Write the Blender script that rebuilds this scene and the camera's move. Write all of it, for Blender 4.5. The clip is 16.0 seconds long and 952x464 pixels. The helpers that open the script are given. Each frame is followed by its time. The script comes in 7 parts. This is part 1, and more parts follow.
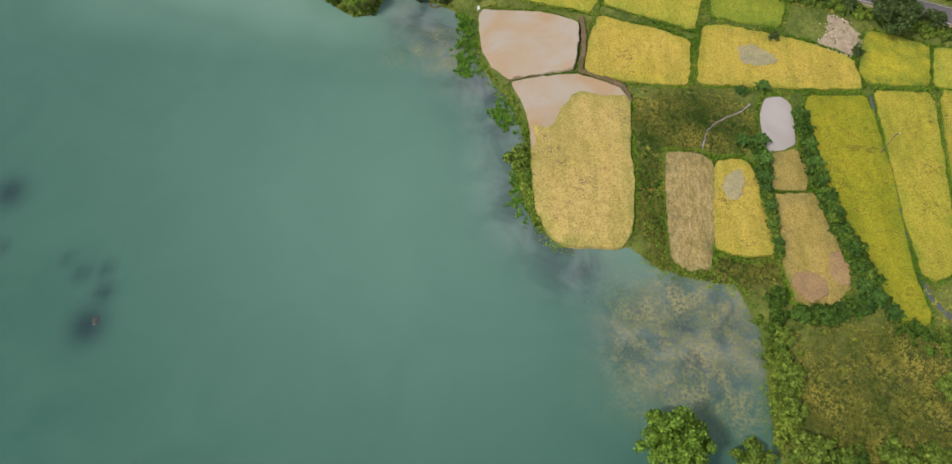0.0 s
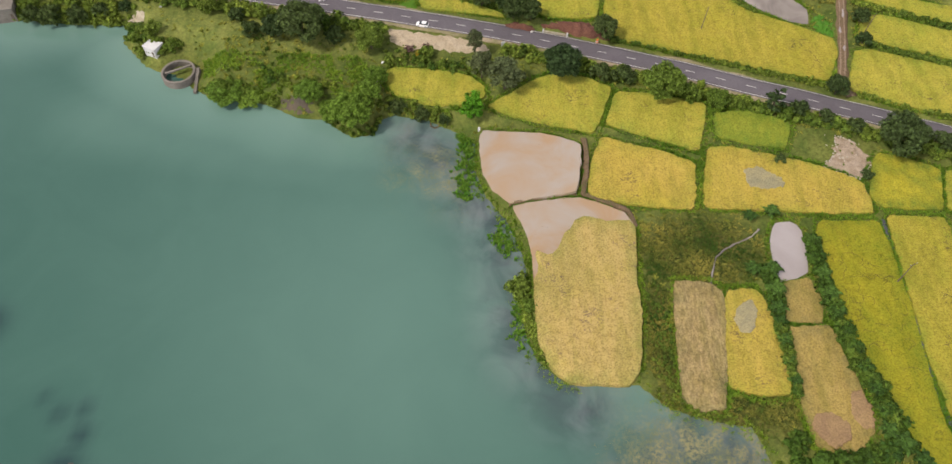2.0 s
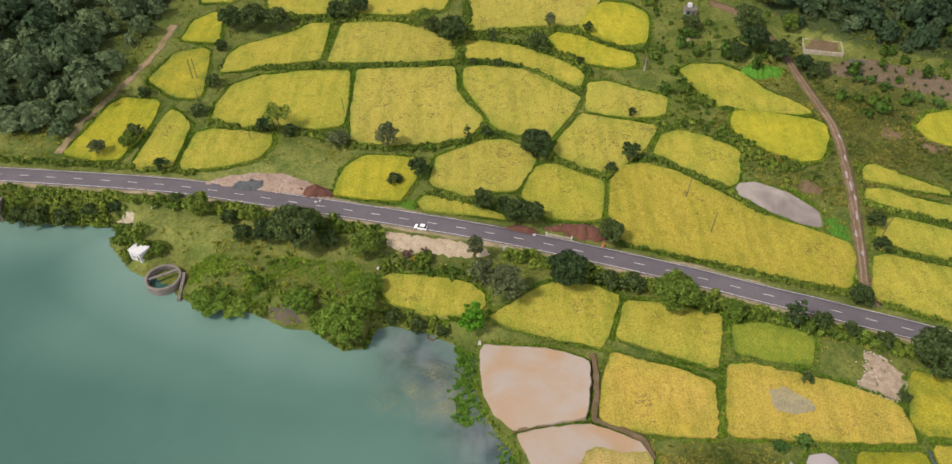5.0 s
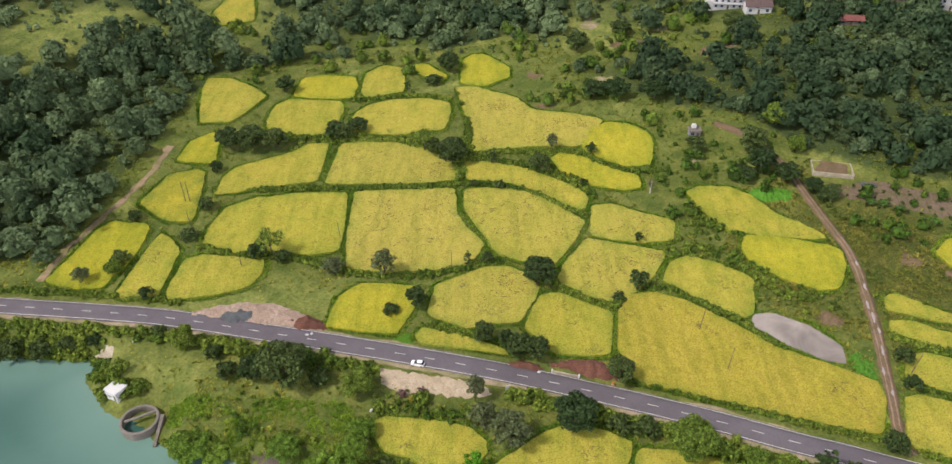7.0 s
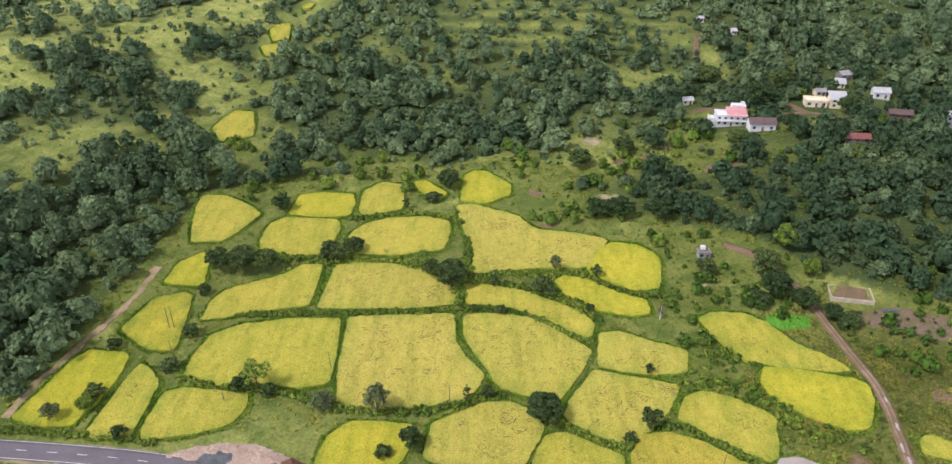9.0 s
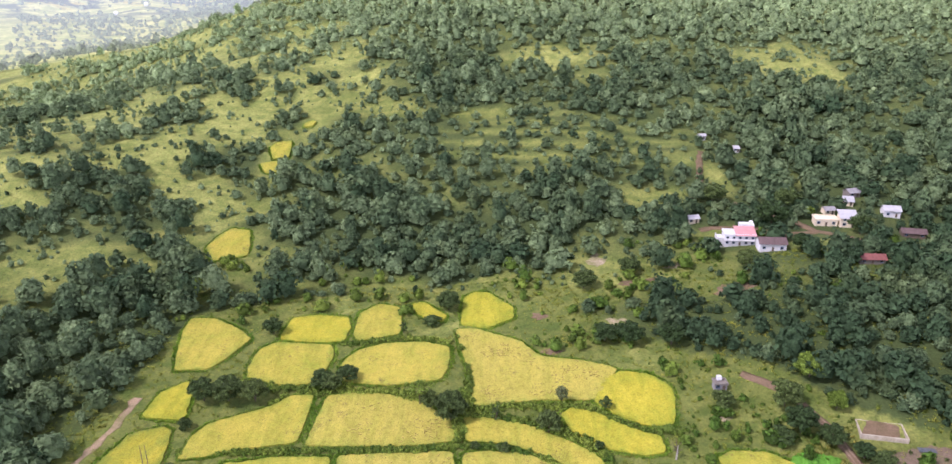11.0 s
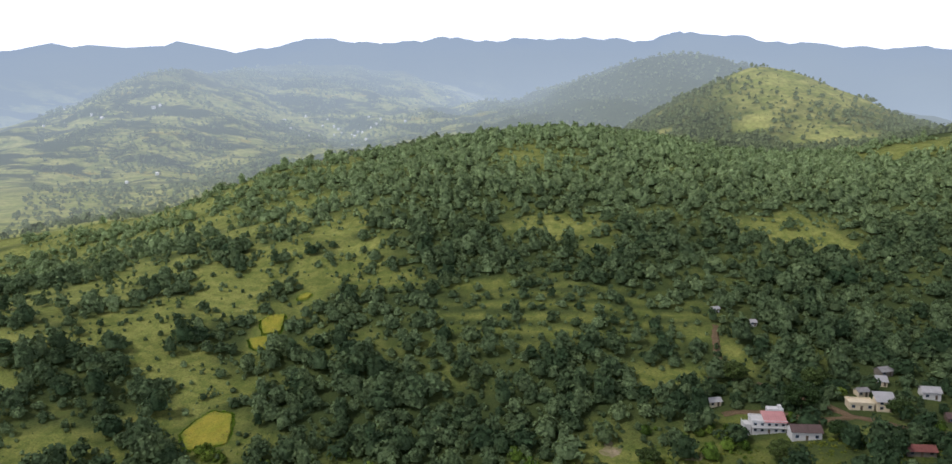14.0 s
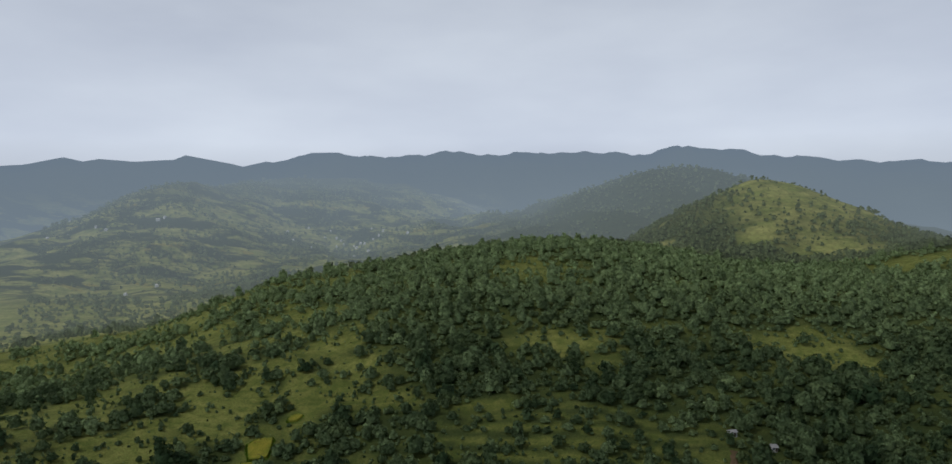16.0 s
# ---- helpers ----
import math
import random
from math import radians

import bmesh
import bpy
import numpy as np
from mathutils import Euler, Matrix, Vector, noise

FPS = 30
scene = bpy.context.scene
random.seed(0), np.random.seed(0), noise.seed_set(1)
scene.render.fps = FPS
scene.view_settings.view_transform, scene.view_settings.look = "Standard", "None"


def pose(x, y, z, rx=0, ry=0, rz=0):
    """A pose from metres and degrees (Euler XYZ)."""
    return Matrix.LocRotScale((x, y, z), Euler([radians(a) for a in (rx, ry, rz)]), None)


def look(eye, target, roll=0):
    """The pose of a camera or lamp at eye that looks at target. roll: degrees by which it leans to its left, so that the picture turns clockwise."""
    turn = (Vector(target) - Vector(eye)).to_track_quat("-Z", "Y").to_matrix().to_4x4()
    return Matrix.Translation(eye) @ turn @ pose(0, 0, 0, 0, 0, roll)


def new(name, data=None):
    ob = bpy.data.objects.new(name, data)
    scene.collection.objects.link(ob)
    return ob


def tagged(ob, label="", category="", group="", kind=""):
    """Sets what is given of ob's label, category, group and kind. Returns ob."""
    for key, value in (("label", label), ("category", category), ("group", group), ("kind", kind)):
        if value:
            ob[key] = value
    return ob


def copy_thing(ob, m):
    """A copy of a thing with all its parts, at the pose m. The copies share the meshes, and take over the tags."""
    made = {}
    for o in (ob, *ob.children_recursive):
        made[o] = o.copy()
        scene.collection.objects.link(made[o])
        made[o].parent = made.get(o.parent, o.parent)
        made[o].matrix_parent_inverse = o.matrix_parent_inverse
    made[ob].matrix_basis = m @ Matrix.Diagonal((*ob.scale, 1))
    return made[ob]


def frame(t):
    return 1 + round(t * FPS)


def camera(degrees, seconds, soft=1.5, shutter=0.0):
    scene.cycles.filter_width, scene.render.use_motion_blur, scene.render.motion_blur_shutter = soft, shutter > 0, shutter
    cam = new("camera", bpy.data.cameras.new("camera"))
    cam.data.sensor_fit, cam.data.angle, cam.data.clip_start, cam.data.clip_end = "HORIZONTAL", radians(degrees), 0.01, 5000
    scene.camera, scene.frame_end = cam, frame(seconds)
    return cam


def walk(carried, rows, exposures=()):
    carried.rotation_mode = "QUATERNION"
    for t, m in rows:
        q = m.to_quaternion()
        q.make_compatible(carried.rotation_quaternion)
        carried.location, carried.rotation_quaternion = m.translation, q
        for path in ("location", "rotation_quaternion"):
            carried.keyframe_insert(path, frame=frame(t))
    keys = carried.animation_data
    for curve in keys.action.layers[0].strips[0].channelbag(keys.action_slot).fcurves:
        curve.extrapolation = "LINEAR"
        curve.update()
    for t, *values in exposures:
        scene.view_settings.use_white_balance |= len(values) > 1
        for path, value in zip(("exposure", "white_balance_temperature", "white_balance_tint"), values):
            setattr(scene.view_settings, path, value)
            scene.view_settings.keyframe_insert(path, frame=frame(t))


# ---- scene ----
import mathutils.geometry

cam = camera(63.8, 16.0)
METRES, EYE, TILT, LEAN, TURN = 127.0, 166.2, -60.9, 0.0, 0.0
ROWS = [
    (0.0, 0.0, 0.0, 0.0, 0.0, 0.0, -0.0),
    (0.5, 0.0007, 0.015, 0.0258, 0.02, 1.12, -0.03),
    (1.0, 0.0019, 0.0289, 0.0526, 0.07, 2.33, -0.01),
    (1.5, 0.0027, 0.0434, 0.0795, 0.11, 4.0, -0.0),
    (2.0, 0.0044, 0.0578, 0.1079, 0.18, 5.78, 0.01),
    (2.5, 0.0038, 0.0727, 0.1331, 0.17, 7.63, -0.01),
    (3.0, 0.0045, 0.0883, 0.1594, 0.19, 9.52, -0.01),
    (3.5, 0.0054, 0.1038, 0.1858, 0.23, 11.43, -0.02),
    (4.0, 0.0069, 0.1185, 0.2134, 0.27, 13.27, -0.02),
    (4.5, 0.0075, 0.134, 0.2411, 0.3, 15.09, -0.03),
    (5.0, 0.0079, 0.1491, 0.2685, 0.33, 16.91, -0.03),
    (7.5, 0.0109, 0.2263, 0.4075, 0.5, 25.93, -0.05),
    (8.0, 0.0121, 0.2418, 0.4361, 0.54, 27.75, -0.06),
    (8.5, 0.0126, 0.2571, 0.4641, 0.55, 29.61, -0.1),
    (9.0, 0.0132, 0.2716, 0.4899, 0.53, 31.57, -0.17),
    (11.5, 0.016, 0.3443, 0.6188, 0.7, 41.62, -0.25),
    (12.0, 0.0166, 0.3599, 0.6465, 0.75, 43.63, -0.25),
    (12.5, 0.017, 0.3754, 0.6749, 0.78, 45.65, -0.26),
    (13.0, 0.0178, 0.3903, 0.7043, 0.82, 47.66, -0.27),
    (13.5, 0.0182, 0.4062, 0.7323, 0.85, 49.68, -0.29),
    (14.0, 0.0198, 0.4221, 0.7608, 0.88, 51.71, -0.32),
    (14.5, 0.021, 0.4366, 0.7896, 0.91, 53.72, -0.35),
    (15.0, 0.023, 0.4516, 0.8182, 0.94, 55.81, -0.41),
    (15.5, 0.0248, 0.4662, 0.8466, 0.98, 57.89, -0.43),
    (16.0, 0.0267, 0.4809, 0.8759, 1.02, 59.99, -0.46),
]
EXPOSURES = [(0.0, 0.08, 6500, 10), (2.5, 0.1, 6650, 17), (5.0, 0.12, 6650, 17), (9.0, 0.42, 6000, 21), (11.5, 0.68, 5750, 37), (12.3, 0.51, 5800, 35), (13.0, 0.1, 6020, 30), (13.5, -0.22, 6080, 21), (14.5, -0.92, 5980, 16), (15.2, -1.36, 6350, 12), (16.0, -1.72, 6050, 10)]
walk(cam, [(t, pose(0, 0, EYE, TILT, LEAN, TURN) @ pose(METRES * x, METRES * y, METRES * z, 90 + pitch, roll, yaw)) for t, x, y, z, yaw, pitch, roll in ROWS], EXPOSURES)

# ---- sky and sun ----
SUN_UP, SUN_TURN = radians(52), radians(-118)  # height, and degrees from straight ahead to the right
world = bpy.data.worlds.new("world")
scene.world = world
world.use_nodes = True
wn, wl = world.node_tree.nodes, world.node_tree.links
wn.clear()
sky = wn.new("ShaderNodeTexSky")
sky.sky_type, sky.sun_disc, sky.sun_elevation, sky.sun_rotation = "NISHITA", False, SUN_UP, SUN_TURN
sky_light = wn.new("ShaderNodeVectorMath")
sky_light.operation = "SCALE"
sky_light.inputs["Scale"].default_value = 0.1
coords = wn.new("ShaderNodeTexCoord")
squash = wn.new("ShaderNodeMapping")
squash.inputs["Scale"].default_value = (1.0, 1.0, 3.2)
cloud_noise = wn.new("ShaderNodeTexNoise")
cloud_noise.inputs["Scale"].default_value, cloud_noise.inputs["Detail"].default_value = 2.3, 5.0
cloud_noise.inputs["Roughness"].default_value = 0.5
cloud_ramp = wn.new("ShaderNodeValToRGB")
cloud_ramp.color_ramp.elements[0].position, cloud_ramp.color_ramp.elements[0].color = 0.33, (0.77, 0.81, 0.90, 1)
cloud_ramp.color_ramp.elements[1].position, cloud_ramp.color_ramp.elements[1].color = 0.66, (0.96, 1.0, 1.06, 1)
cover = wn.new("ShaderNodeMix")
cover.data_type = "RGBA"
cover.inputs["Factor"].default_value = 0.92
background, world_out = wn.new("ShaderNodeBackground"), wn.new("ShaderNodeOutputWorld")
background.inputs["Strength"].default_value = 1.0
# the overcast is brightest in the moist air low down
height_in_sky = wn.new("ShaderNodeSeparateXYZ")
low_sky = wn.new("ShaderNodeValToRGB")
for stop in (0.1, 0.32, 0.6):
    low_sky.color_ramp.elements.new(stop)
for stop, (where, share) in zip(low_sky.color_ramp.elements, ((0.0, 0.60), (0.1, 0.96), (0.32, 0.74), (0.6, 0.23), (1.0, 0.14))):
    stop.position, stop.color = where, (share, share, share, 1)
low_gain = wn.new("ShaderNodeMath")
low_gain.operation = "MULTIPLY"
low_gain.inputs[1].default_value = 2.6
wl.new(coords.outputs["Generated"], height_in_sky.inputs["Vector"])
wl.new(height_in_sky.outputs["Z"], low_sky.inputs["Fac"])
wl.new(low_sky.outputs["Color"], low_gain.inputs[0])
wl.new(low_gain.outputs["Value"], background.inputs["Strength"])
wl.new(coords.outputs["Generated"], squash.inputs["Vector"])
wl.new(squash.outputs["Vector"], cloud_noise.inputs["Vector"])
wl.new(cloud_noise.outputs["Fac"], cloud_ramp.inputs["Fac"])
wl.new(sky.outputs["Color"], sky_light.inputs[0])
wl.new(sky_light.outputs["Vector"], cover.inputs["A"])
wl.new(cloud_ramp.outputs["Color"], cover.inputs["B"])
wl.new(cover.outputs["Result"], background.inputs["Color"])
wl.new(background.outputs["Background"], world_out.inputs["Surface"])

sun = new("sun", bpy.data.lights.new("sun", "SUN"))
sun.data.energy, sun.data.angle, sun.data.color = 3.3, radians(10), (1.0, 0.95, 0.86)
sun.matrix_world = look((0, 0, 400), (-400 * math.sin(SUN_TURN) / math.tan(SUN_UP), -400 * math.cos(SUN_TURN) / math.tan(SUN_UP), 0))


# ---- materials ----
class Nodes:
    """A short way to write a node material."""

    def __init__(self, name):
        self.material = bpy.data.materials.new(name)
        self.material.use_nodes = True
        self.tree = self.material.node_tree
        self.shader = self.tree.nodes["Principled BSDF"]
        self.out = self.tree.nodes["Material Output"]
        self.place = self.add("ShaderNodeNewGeometry").outputs["Position"]

    def add(self, kind):
        return self.tree.nodes.new(kind)

    def wire(self, a, b):
        self.tree.links.new(a, b)

    def stretched(self, scale):
        node = self.add("ShaderNodeMapping")
        node.inputs["Scale"].default_value = scale
        self.wire(self.place, node.inputs["Vector"])
        return node.outputs["Vector"]

    def noise(self, size, detail=4.0, rough=0.55, warp=0.0, at=None):
        """Noise whose patches are about size metres wide."""
        node = self.add("ShaderNodeTexNoise")
        node.inputs["Scale"].default_value, node.inputs["Detail"].default_value = 1.0 / size, detail
        node.inputs["Roughness"].default_value, node.inputs["Distortion"].default_value = rough, warp
        self.wire(at or self.place, node.inputs["Vector"])
        return node.outputs["Fac"]

    def ramp(self, value, stops):
        node = self.add("ShaderNodeValToRGB")
        ramp = node.color_ramp
        while len(ramp.elements) < len(stops):
            ramp.elements.new(0.5)
        for element, (where, colour) in zip(ramp.elements, stops):
            element.position = where
            element.color = (*colour, 1) if isinstance(colour, tuple) else (colour, colour, colour, 1)
        self.wire(value, node.inputs["Fac"])
        return node.outputs["Color"]

    def mix(self, factor, a, b, blend="MIX"):
        node = self.add("ShaderNodeMix")
        node.data_type, node.blend_type = "RGBA", blend
        for socket, value in ((node.inputs["Factor"], factor), (node.inputs["A"], a), (node.inputs["B"], b)):
            if isinstance(value, (int, float)):
                socket.default_value = value
            elif isinstance(value, tuple):
                socket.default_value = (*value, 1)
            else:
                self.wire(value, socket)
        return node.outputs["Result"]

    def attribute(self, name):
        node = self.add("ShaderNodeAttribute")
        node.attribute_name = name
        return node.outputs["Fac"]

    def bump(self, value, strength, depth):
        node = self.add("ShaderNodeBump")
        node.inputs["Strength"].default_value, node.inputs["Distance"].default_value = strength, depth
        self.wire(value, node.inputs["Height"])
        self.wire(node.outputs["Normal"], self.shader.inputs["Normal"])

    def done(self, colour, rough=0.8, metal=0.0, specular=0.3):
        if isinstance(colour, tuple):
            self.shader.inputs["Base Color"].default_value = (*colour, 1)
        else:
            self.wire(colour, self.shader.inputs["Base Color"])
        if isinstance(rough, (int, float)):
            self.shader.inputs["Roughness"].default_value = rough
        else:
            self.wire(rough, self.shader.inputs["Roughness"])
        self.shader.inputs["Metallic"].default_value = metal
        self.shader.inputs["Specular IOR Level"].default_value = specular
        return self.material


def leaf_material(name, dark, light, source):
    """Foliage. source: 'object' takes a shade from the plant, 'tint' from the plant's place in a joined mesh."""
    m = Nodes(name)
    if source == "object":
        own = m.add("ShaderNodeObjectInfo").outputs["Random"]
    else:
        own = m.attribute("tint")
    island = m.add("ShaderNodeNewGeometry").outputs["Random Per Island"]
    base = m.mix(own, dark, light)
    leafy = m.mix(1.0, base, m.ramp(island, [(0.0, 0.40), (0.5, 0.85), (1.0, 1.25)]), "MULTIPLY")
    fine = m.noise(0.6, 4.0, 0.7)
    leafy = m.mix(1.0, leafy, m.ramp(fine, [(0.36, 0.45), (0.52, 0.95), (0.66, 1.18)]), "MULTIPLY")
    m.bump(fine, 0.8, 0.22)
    m.done(leafy, 0.65, 0.0, 0.1)
    glow = m.add("ShaderNodeBsdfTranslucent")
    m.wire(leafy, glow.inputs["Color"])
    both = m.add("ShaderNodeMixShader")
    both.inputs["Fac"].default_value = 0.22
    m.wire(m.shader.outputs["BSDF"], both.inputs[1])
    m.wire(glow.outputs["BSDF"], both.inputs[2])
    m.wire(both.outputs["Shader"], m.out.inputs["Surface"])
    return m.material


def rice_material(name, ripe, green, green_share, lodged=0.0, winding=0.0, combed=False):
    """A ripening rice field: fine ears, broad green flushes, and beaten-down streaks."""
    m = Nodes(name)
    ears = m.noise(0.42, 3.0, 0.6)
    broad = m.noise(9.0, 4.0, 0.6, 0.6)
    rows = m.noise(1.6, 3.0, 0.6, 0.4, m.stretched((1.0, 0.45, 1.0)))
    own = m.add("ShaderNodeObjectInfo").outputs["Random"]
    flush = m.ramp(broad, [(0.62 - 0.45 * green_share, 0.0), (0.88 - 0.3 * green_share, 1.0)])
    colour = m.mix(flush, ripe, green)
    margin = m.mix(1.0, m.attribute("border"), m.ramp(m.noise(5.0, 3.0, 0.6, 0.4), [(0.36, 0.1), (0.62, 1.0)]), "MULTIPLY")
    colour = m.mix(margin, colour, tuple(c * s for c, s in zip(green, (0.62, 0.78, 0.8))))
    shade = tuple(c * s for c, s in zip(ripe, (0.78, 0.8, 0.62)))
    colour = m.mix(m.ramp(rows, [(0.42, 0.0), (0.72, 0.75)]), colour, shade)
    colour = m.mix(1.0, colour, m.ramp(ears, [(0.34, 0.60), (0.5, 0.92), (0.66, 1.08)]), "MULTIPLY")
    colour = m.mix(1.0, colour, m.ramp(own, [(0.0, (0.90, 0.93, 0.8)), (1.0, (1.0, 0.98, 1.0))]), "MULTIPLY")
    if lodged:
        # stalks beaten down in clusters of short, winding gashes
        where = m.ramp(m.noise(8.0, 2.0), [(0.60 - 0.12 * lodged, 0.0), (0.66 - 0.12 * lodged, 1.0)])
        bend = m.noise(winding or 1.6, 2.0, 0.5, 1.5, m.stretched((0.6, 1.0, 1.0)))
        thin = m.ramp(bend, [(0.445, 0.0), (0.470, 1.0), (0.510, 1.0), (0.535, 0.0)])
        if winding:
            thin = m.ramp(bend, [(0.470, 0.0), (0.482, 0.75), (0.496, 0.75), (0.508, 0.0)])
        else:
            thin = m.mix(1.0, thin, m.ramp(m.noise(1.1, 1.0), [(0.47, 0.0), (0.53, 1.0)]), "MULTIPLY")
        colour = m.mix(m.mix(1.0, where, thin, "MULTIPLY"), colour, tuple(c * v for c, v in zip(ripe, (0.36, 0.34, 0.6))))
    if combed:
        lines = m.noise(0.6, 2.0, 0.5, 0.15, m.stretched((1.0, 0.3, 1.0)))
        colour = m.mix(1.0, colour, m.ramp(lines, [(0.40, 0.76), (0.56, 1.06)]), "MULTIPLY")
    colour = m.mix(1.0, colour, m.ramp(m.noise(2.3, 4.0, 0.7, 0.5), [(0.36, 0.90), (0.5, 1.0), (0.64, 1.05)]), "MULTIPLY")
    bands = m.noise(3.4, 3.0, 0.55, 0.3, m.stretched((1.0, 0.16, 1.0)))
    colour = m.mix(1.0, colour, m.ramp(bands, [(0.38, (0.84, 0.88, 0.80)), (0.52, 1.0), (0.64, (1.05, 1.03, 1.02))]), "MULTIPLY")
    m.bump(ears, 0.9, 0.12)
    return m.done(colour, 0.85, 0.0, 0.15)


def grass_material(name, dark, light):
    """Long grass: a shade for each tuft from its tint, a little apart from blade to blade."""
    m = Nodes(name)
    island = m.add("ShaderNodeNewGeometry").outputs["Random Per Island"]
    c = m.mix(m.attribute("tint"), dark, light)
    c = m.mix(1.0, c, m.ramp(island, [(0.0, 0.74), (0.5, 0.97), (1.0, 1.16)]), "MULTIPLY")
    c = m.mix(m.ramp(m.noise(2.2, 4.0, 0.65, 0.4), [(0.52, 0.0), (0.68, 0.5)]), c, tuple(v * k for v, k in zip(dark, (0.7, 0.75, 0.8))))
    m.done(c, 0.7, 0.0, 0.15)
    glow = m.add("ShaderNodeBsdfTranslucent")
    m.wire(c, glow.inputs["Color"])
    both = m.add("ShaderNodeMixShader")
    both.inputs["Fac"].default_value = 0.25
    m.wire(m.shader.outputs["BSDF"], both.inputs[1])
    m.wire(glow.outputs["BSDF"], both.inputs[2])
    m.wire(both.outputs["Shader"], m.out.inputs["Surface"])
    return m.material


def plain_material(name, colour, size=0.6, vary=0.25, rough=0.75, metal=0.0, relief=0.02):
    """A weathered surface with grain and larger stains."""
    m = Nodes(name)
    grain, stain = m.noise(size * 0.2, 4.0), m.noise(size * 2.5, 3.0, 0.6, 0.5)
    c = m.mix(m.ramp(stain, [(0.35, 0.0), (0.7, 1.0)]), colour, tuple(v * (1 - vary) for v in colour))
    c = m.mix(1.0, c, m.ramp(grain, [(0.3, 1.0 - vary * 0.6), (0.6, 1.0)]), "MULTIPLY")
    if relief:
        m.bump(grain, 0.5, relief)
    return m.done(c, rough, metal)


def earth_material(name, light, dark, size=1.2, rough=0.95):
    m = Nodes(name)
    lumps, broad = m.noise(size * 0.35, 5.0, 0.65), m.noise(size * 4, 4.0, 0.6, 0.8)
    c = m.mix(m.ramp(broad, [(0.36, 0.0), (0.64, 1.0)]), light, dark)
    c = m.mix(1.0, c, m.ramp(lumps, [(0.3, 0.6), (0.6, 1.0)]), "MULTIPLY")
    m.bump(lumps, 0.8, 0.15)
    return m.done(c, rough, 0.0, 0.15)


def ground_material():
    m = Nodes("rough_grass")
    fine, mid, broad = m.noise(0.9, 5.0, 0.7), m.noise(7.0, 5.0, 0.62, 0.5), m.noise(38.0, 4.0, 0.55, 0.4)
    lush = m.mix(m.ramp(mid, [(0.36, 0.0), (0.62, 1.0)]), (0.076, 0.112, 0.021), (0.165, 0.182, 0.042))
    dry = m.mix(m.ramp(mid, [(0.38, 0.0), (0.66, 1.0)]), (0.186, 0.225, 0.052), (0.345, 0.352, 0.096))
    share = m.mix(m.attribute("dry"), m.ramp(broad, [(0.52, 0.0), (0.74, 0.75)]), m.ramp(broad, [(0.25, 0.15), (0.5, 1.0)]))
    c = m.mix(share, lush, dry)
    bare = m.ramp(m.noise(4.5, 5.0, 0.65, 1.0), [(0.68, 0.0), (0.76, 0.8)])
    c = m.mix(bare, c, (0.300, 0.225, 0.115))
    weeds = m.ramp(m.noise(2.6, 5.0, 0.7, 0.8), [(0.54, 0.0), (0.66, 0.55)])
    c = m.mix(weeds, c, (0.070, 0.098, 0.026))
    bog = m.mix(m.ramp(m.noise(3.6, 5.0, 0.65, 0.9), [(0.40, 0.0), (0.60, 1.0)]), (0.045, 0.066, 0.012), (0.135, 0.128, 0.028))
    bog = m.mix(m.ramp(m.noise(6.0, 4.0, 0.6, 1.2), [(0.62, 0.0), (0.72, 0.7)]), bog, (0.160, 0.110, 0.060))
    bog = m.mix(1.0, bog, m.ramp(m.noise(0.7, 4.0, 0.7), [(0.38, 0.45), (0.56, 1.0), (0.66, 1.5)]), "MULTIPLY")
    c = m.mix(m.attribute("bog"), c, bog)
    # darker floor among trees: undergrowth plus their shade painted in
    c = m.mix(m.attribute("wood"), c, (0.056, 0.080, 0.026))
    c = m.mix(1.0, c, m.ramp(fine, [(0.3, 0.5), (0.62, 1.0)]), "MULTIPLY")
    m.bump(fine, 0.9, 0.22)
    return m.done(c, 0.95, 0.0, 0.1)


def lake_material():
    m = Nodes("lake_water")
    silt_sheen, weed, shoal = m.attribute("silt_sheen"), m.attribute("weed"), m.attribute("shoal")
    swirl = m.noise(26.0, 4.0, 0.55, 1.2)
    deep = m.mix(m.ramp(swirl, [(0.35, 0.0), (0.7, 1.0)]), (0.030, 0.088, 0.068), (0.039, 0.102, 0.079))
    c = m.mix(silt_sheen, deep, (0.140, 0.240, 0.195))
    c = m.mix(m.mix(1.0, shoal, m.ramp(m.noise(9.0, 5.0, 0.6, 1.0), [(0.3, 0.6), (0.6, 1.0)]), "MULTIPLY"), c, m.mix(m.ramp(m.noise(11.0, 4.0, 0.55, 0.6), [(0.40, 0.0), (0.62, 1.0)]), (0.036, 0.044, 0.054), (0.125, 0.138, 0.145)))
    islands = m.ramp(m.noise(5.5, 5.0, 0.66, 0.7), [(0.38, 0.05), (0.54, 1.0)])
    strings = m.ramp(m.noise(0.8, 4.0, 0.7, 0.3), [(0.40, 0.15), (0.58, 0.95)])
    hue = m.mix(m.ramp(m.noise(7.0, 3.0), [(0.42, 0.0), (0.60, 1.0)]), (0.235, 0.215, 0.100), (0.125, 0.140, 0.060))
    c = m.mix(m.mix(1.0, m.attribute("mat"), m.mix(1.0, islands, strings, "MULTIPLY"), "MULTIPLY"), c, hue)
    c = m.mix(weed, c, (0.016, 0.034, 0.040))
    m.bump(m.noise(1.3, 3.0, 0.6), 0.06, 0.1)
    return m.done(c, 0.14, 0.0, 0.3)


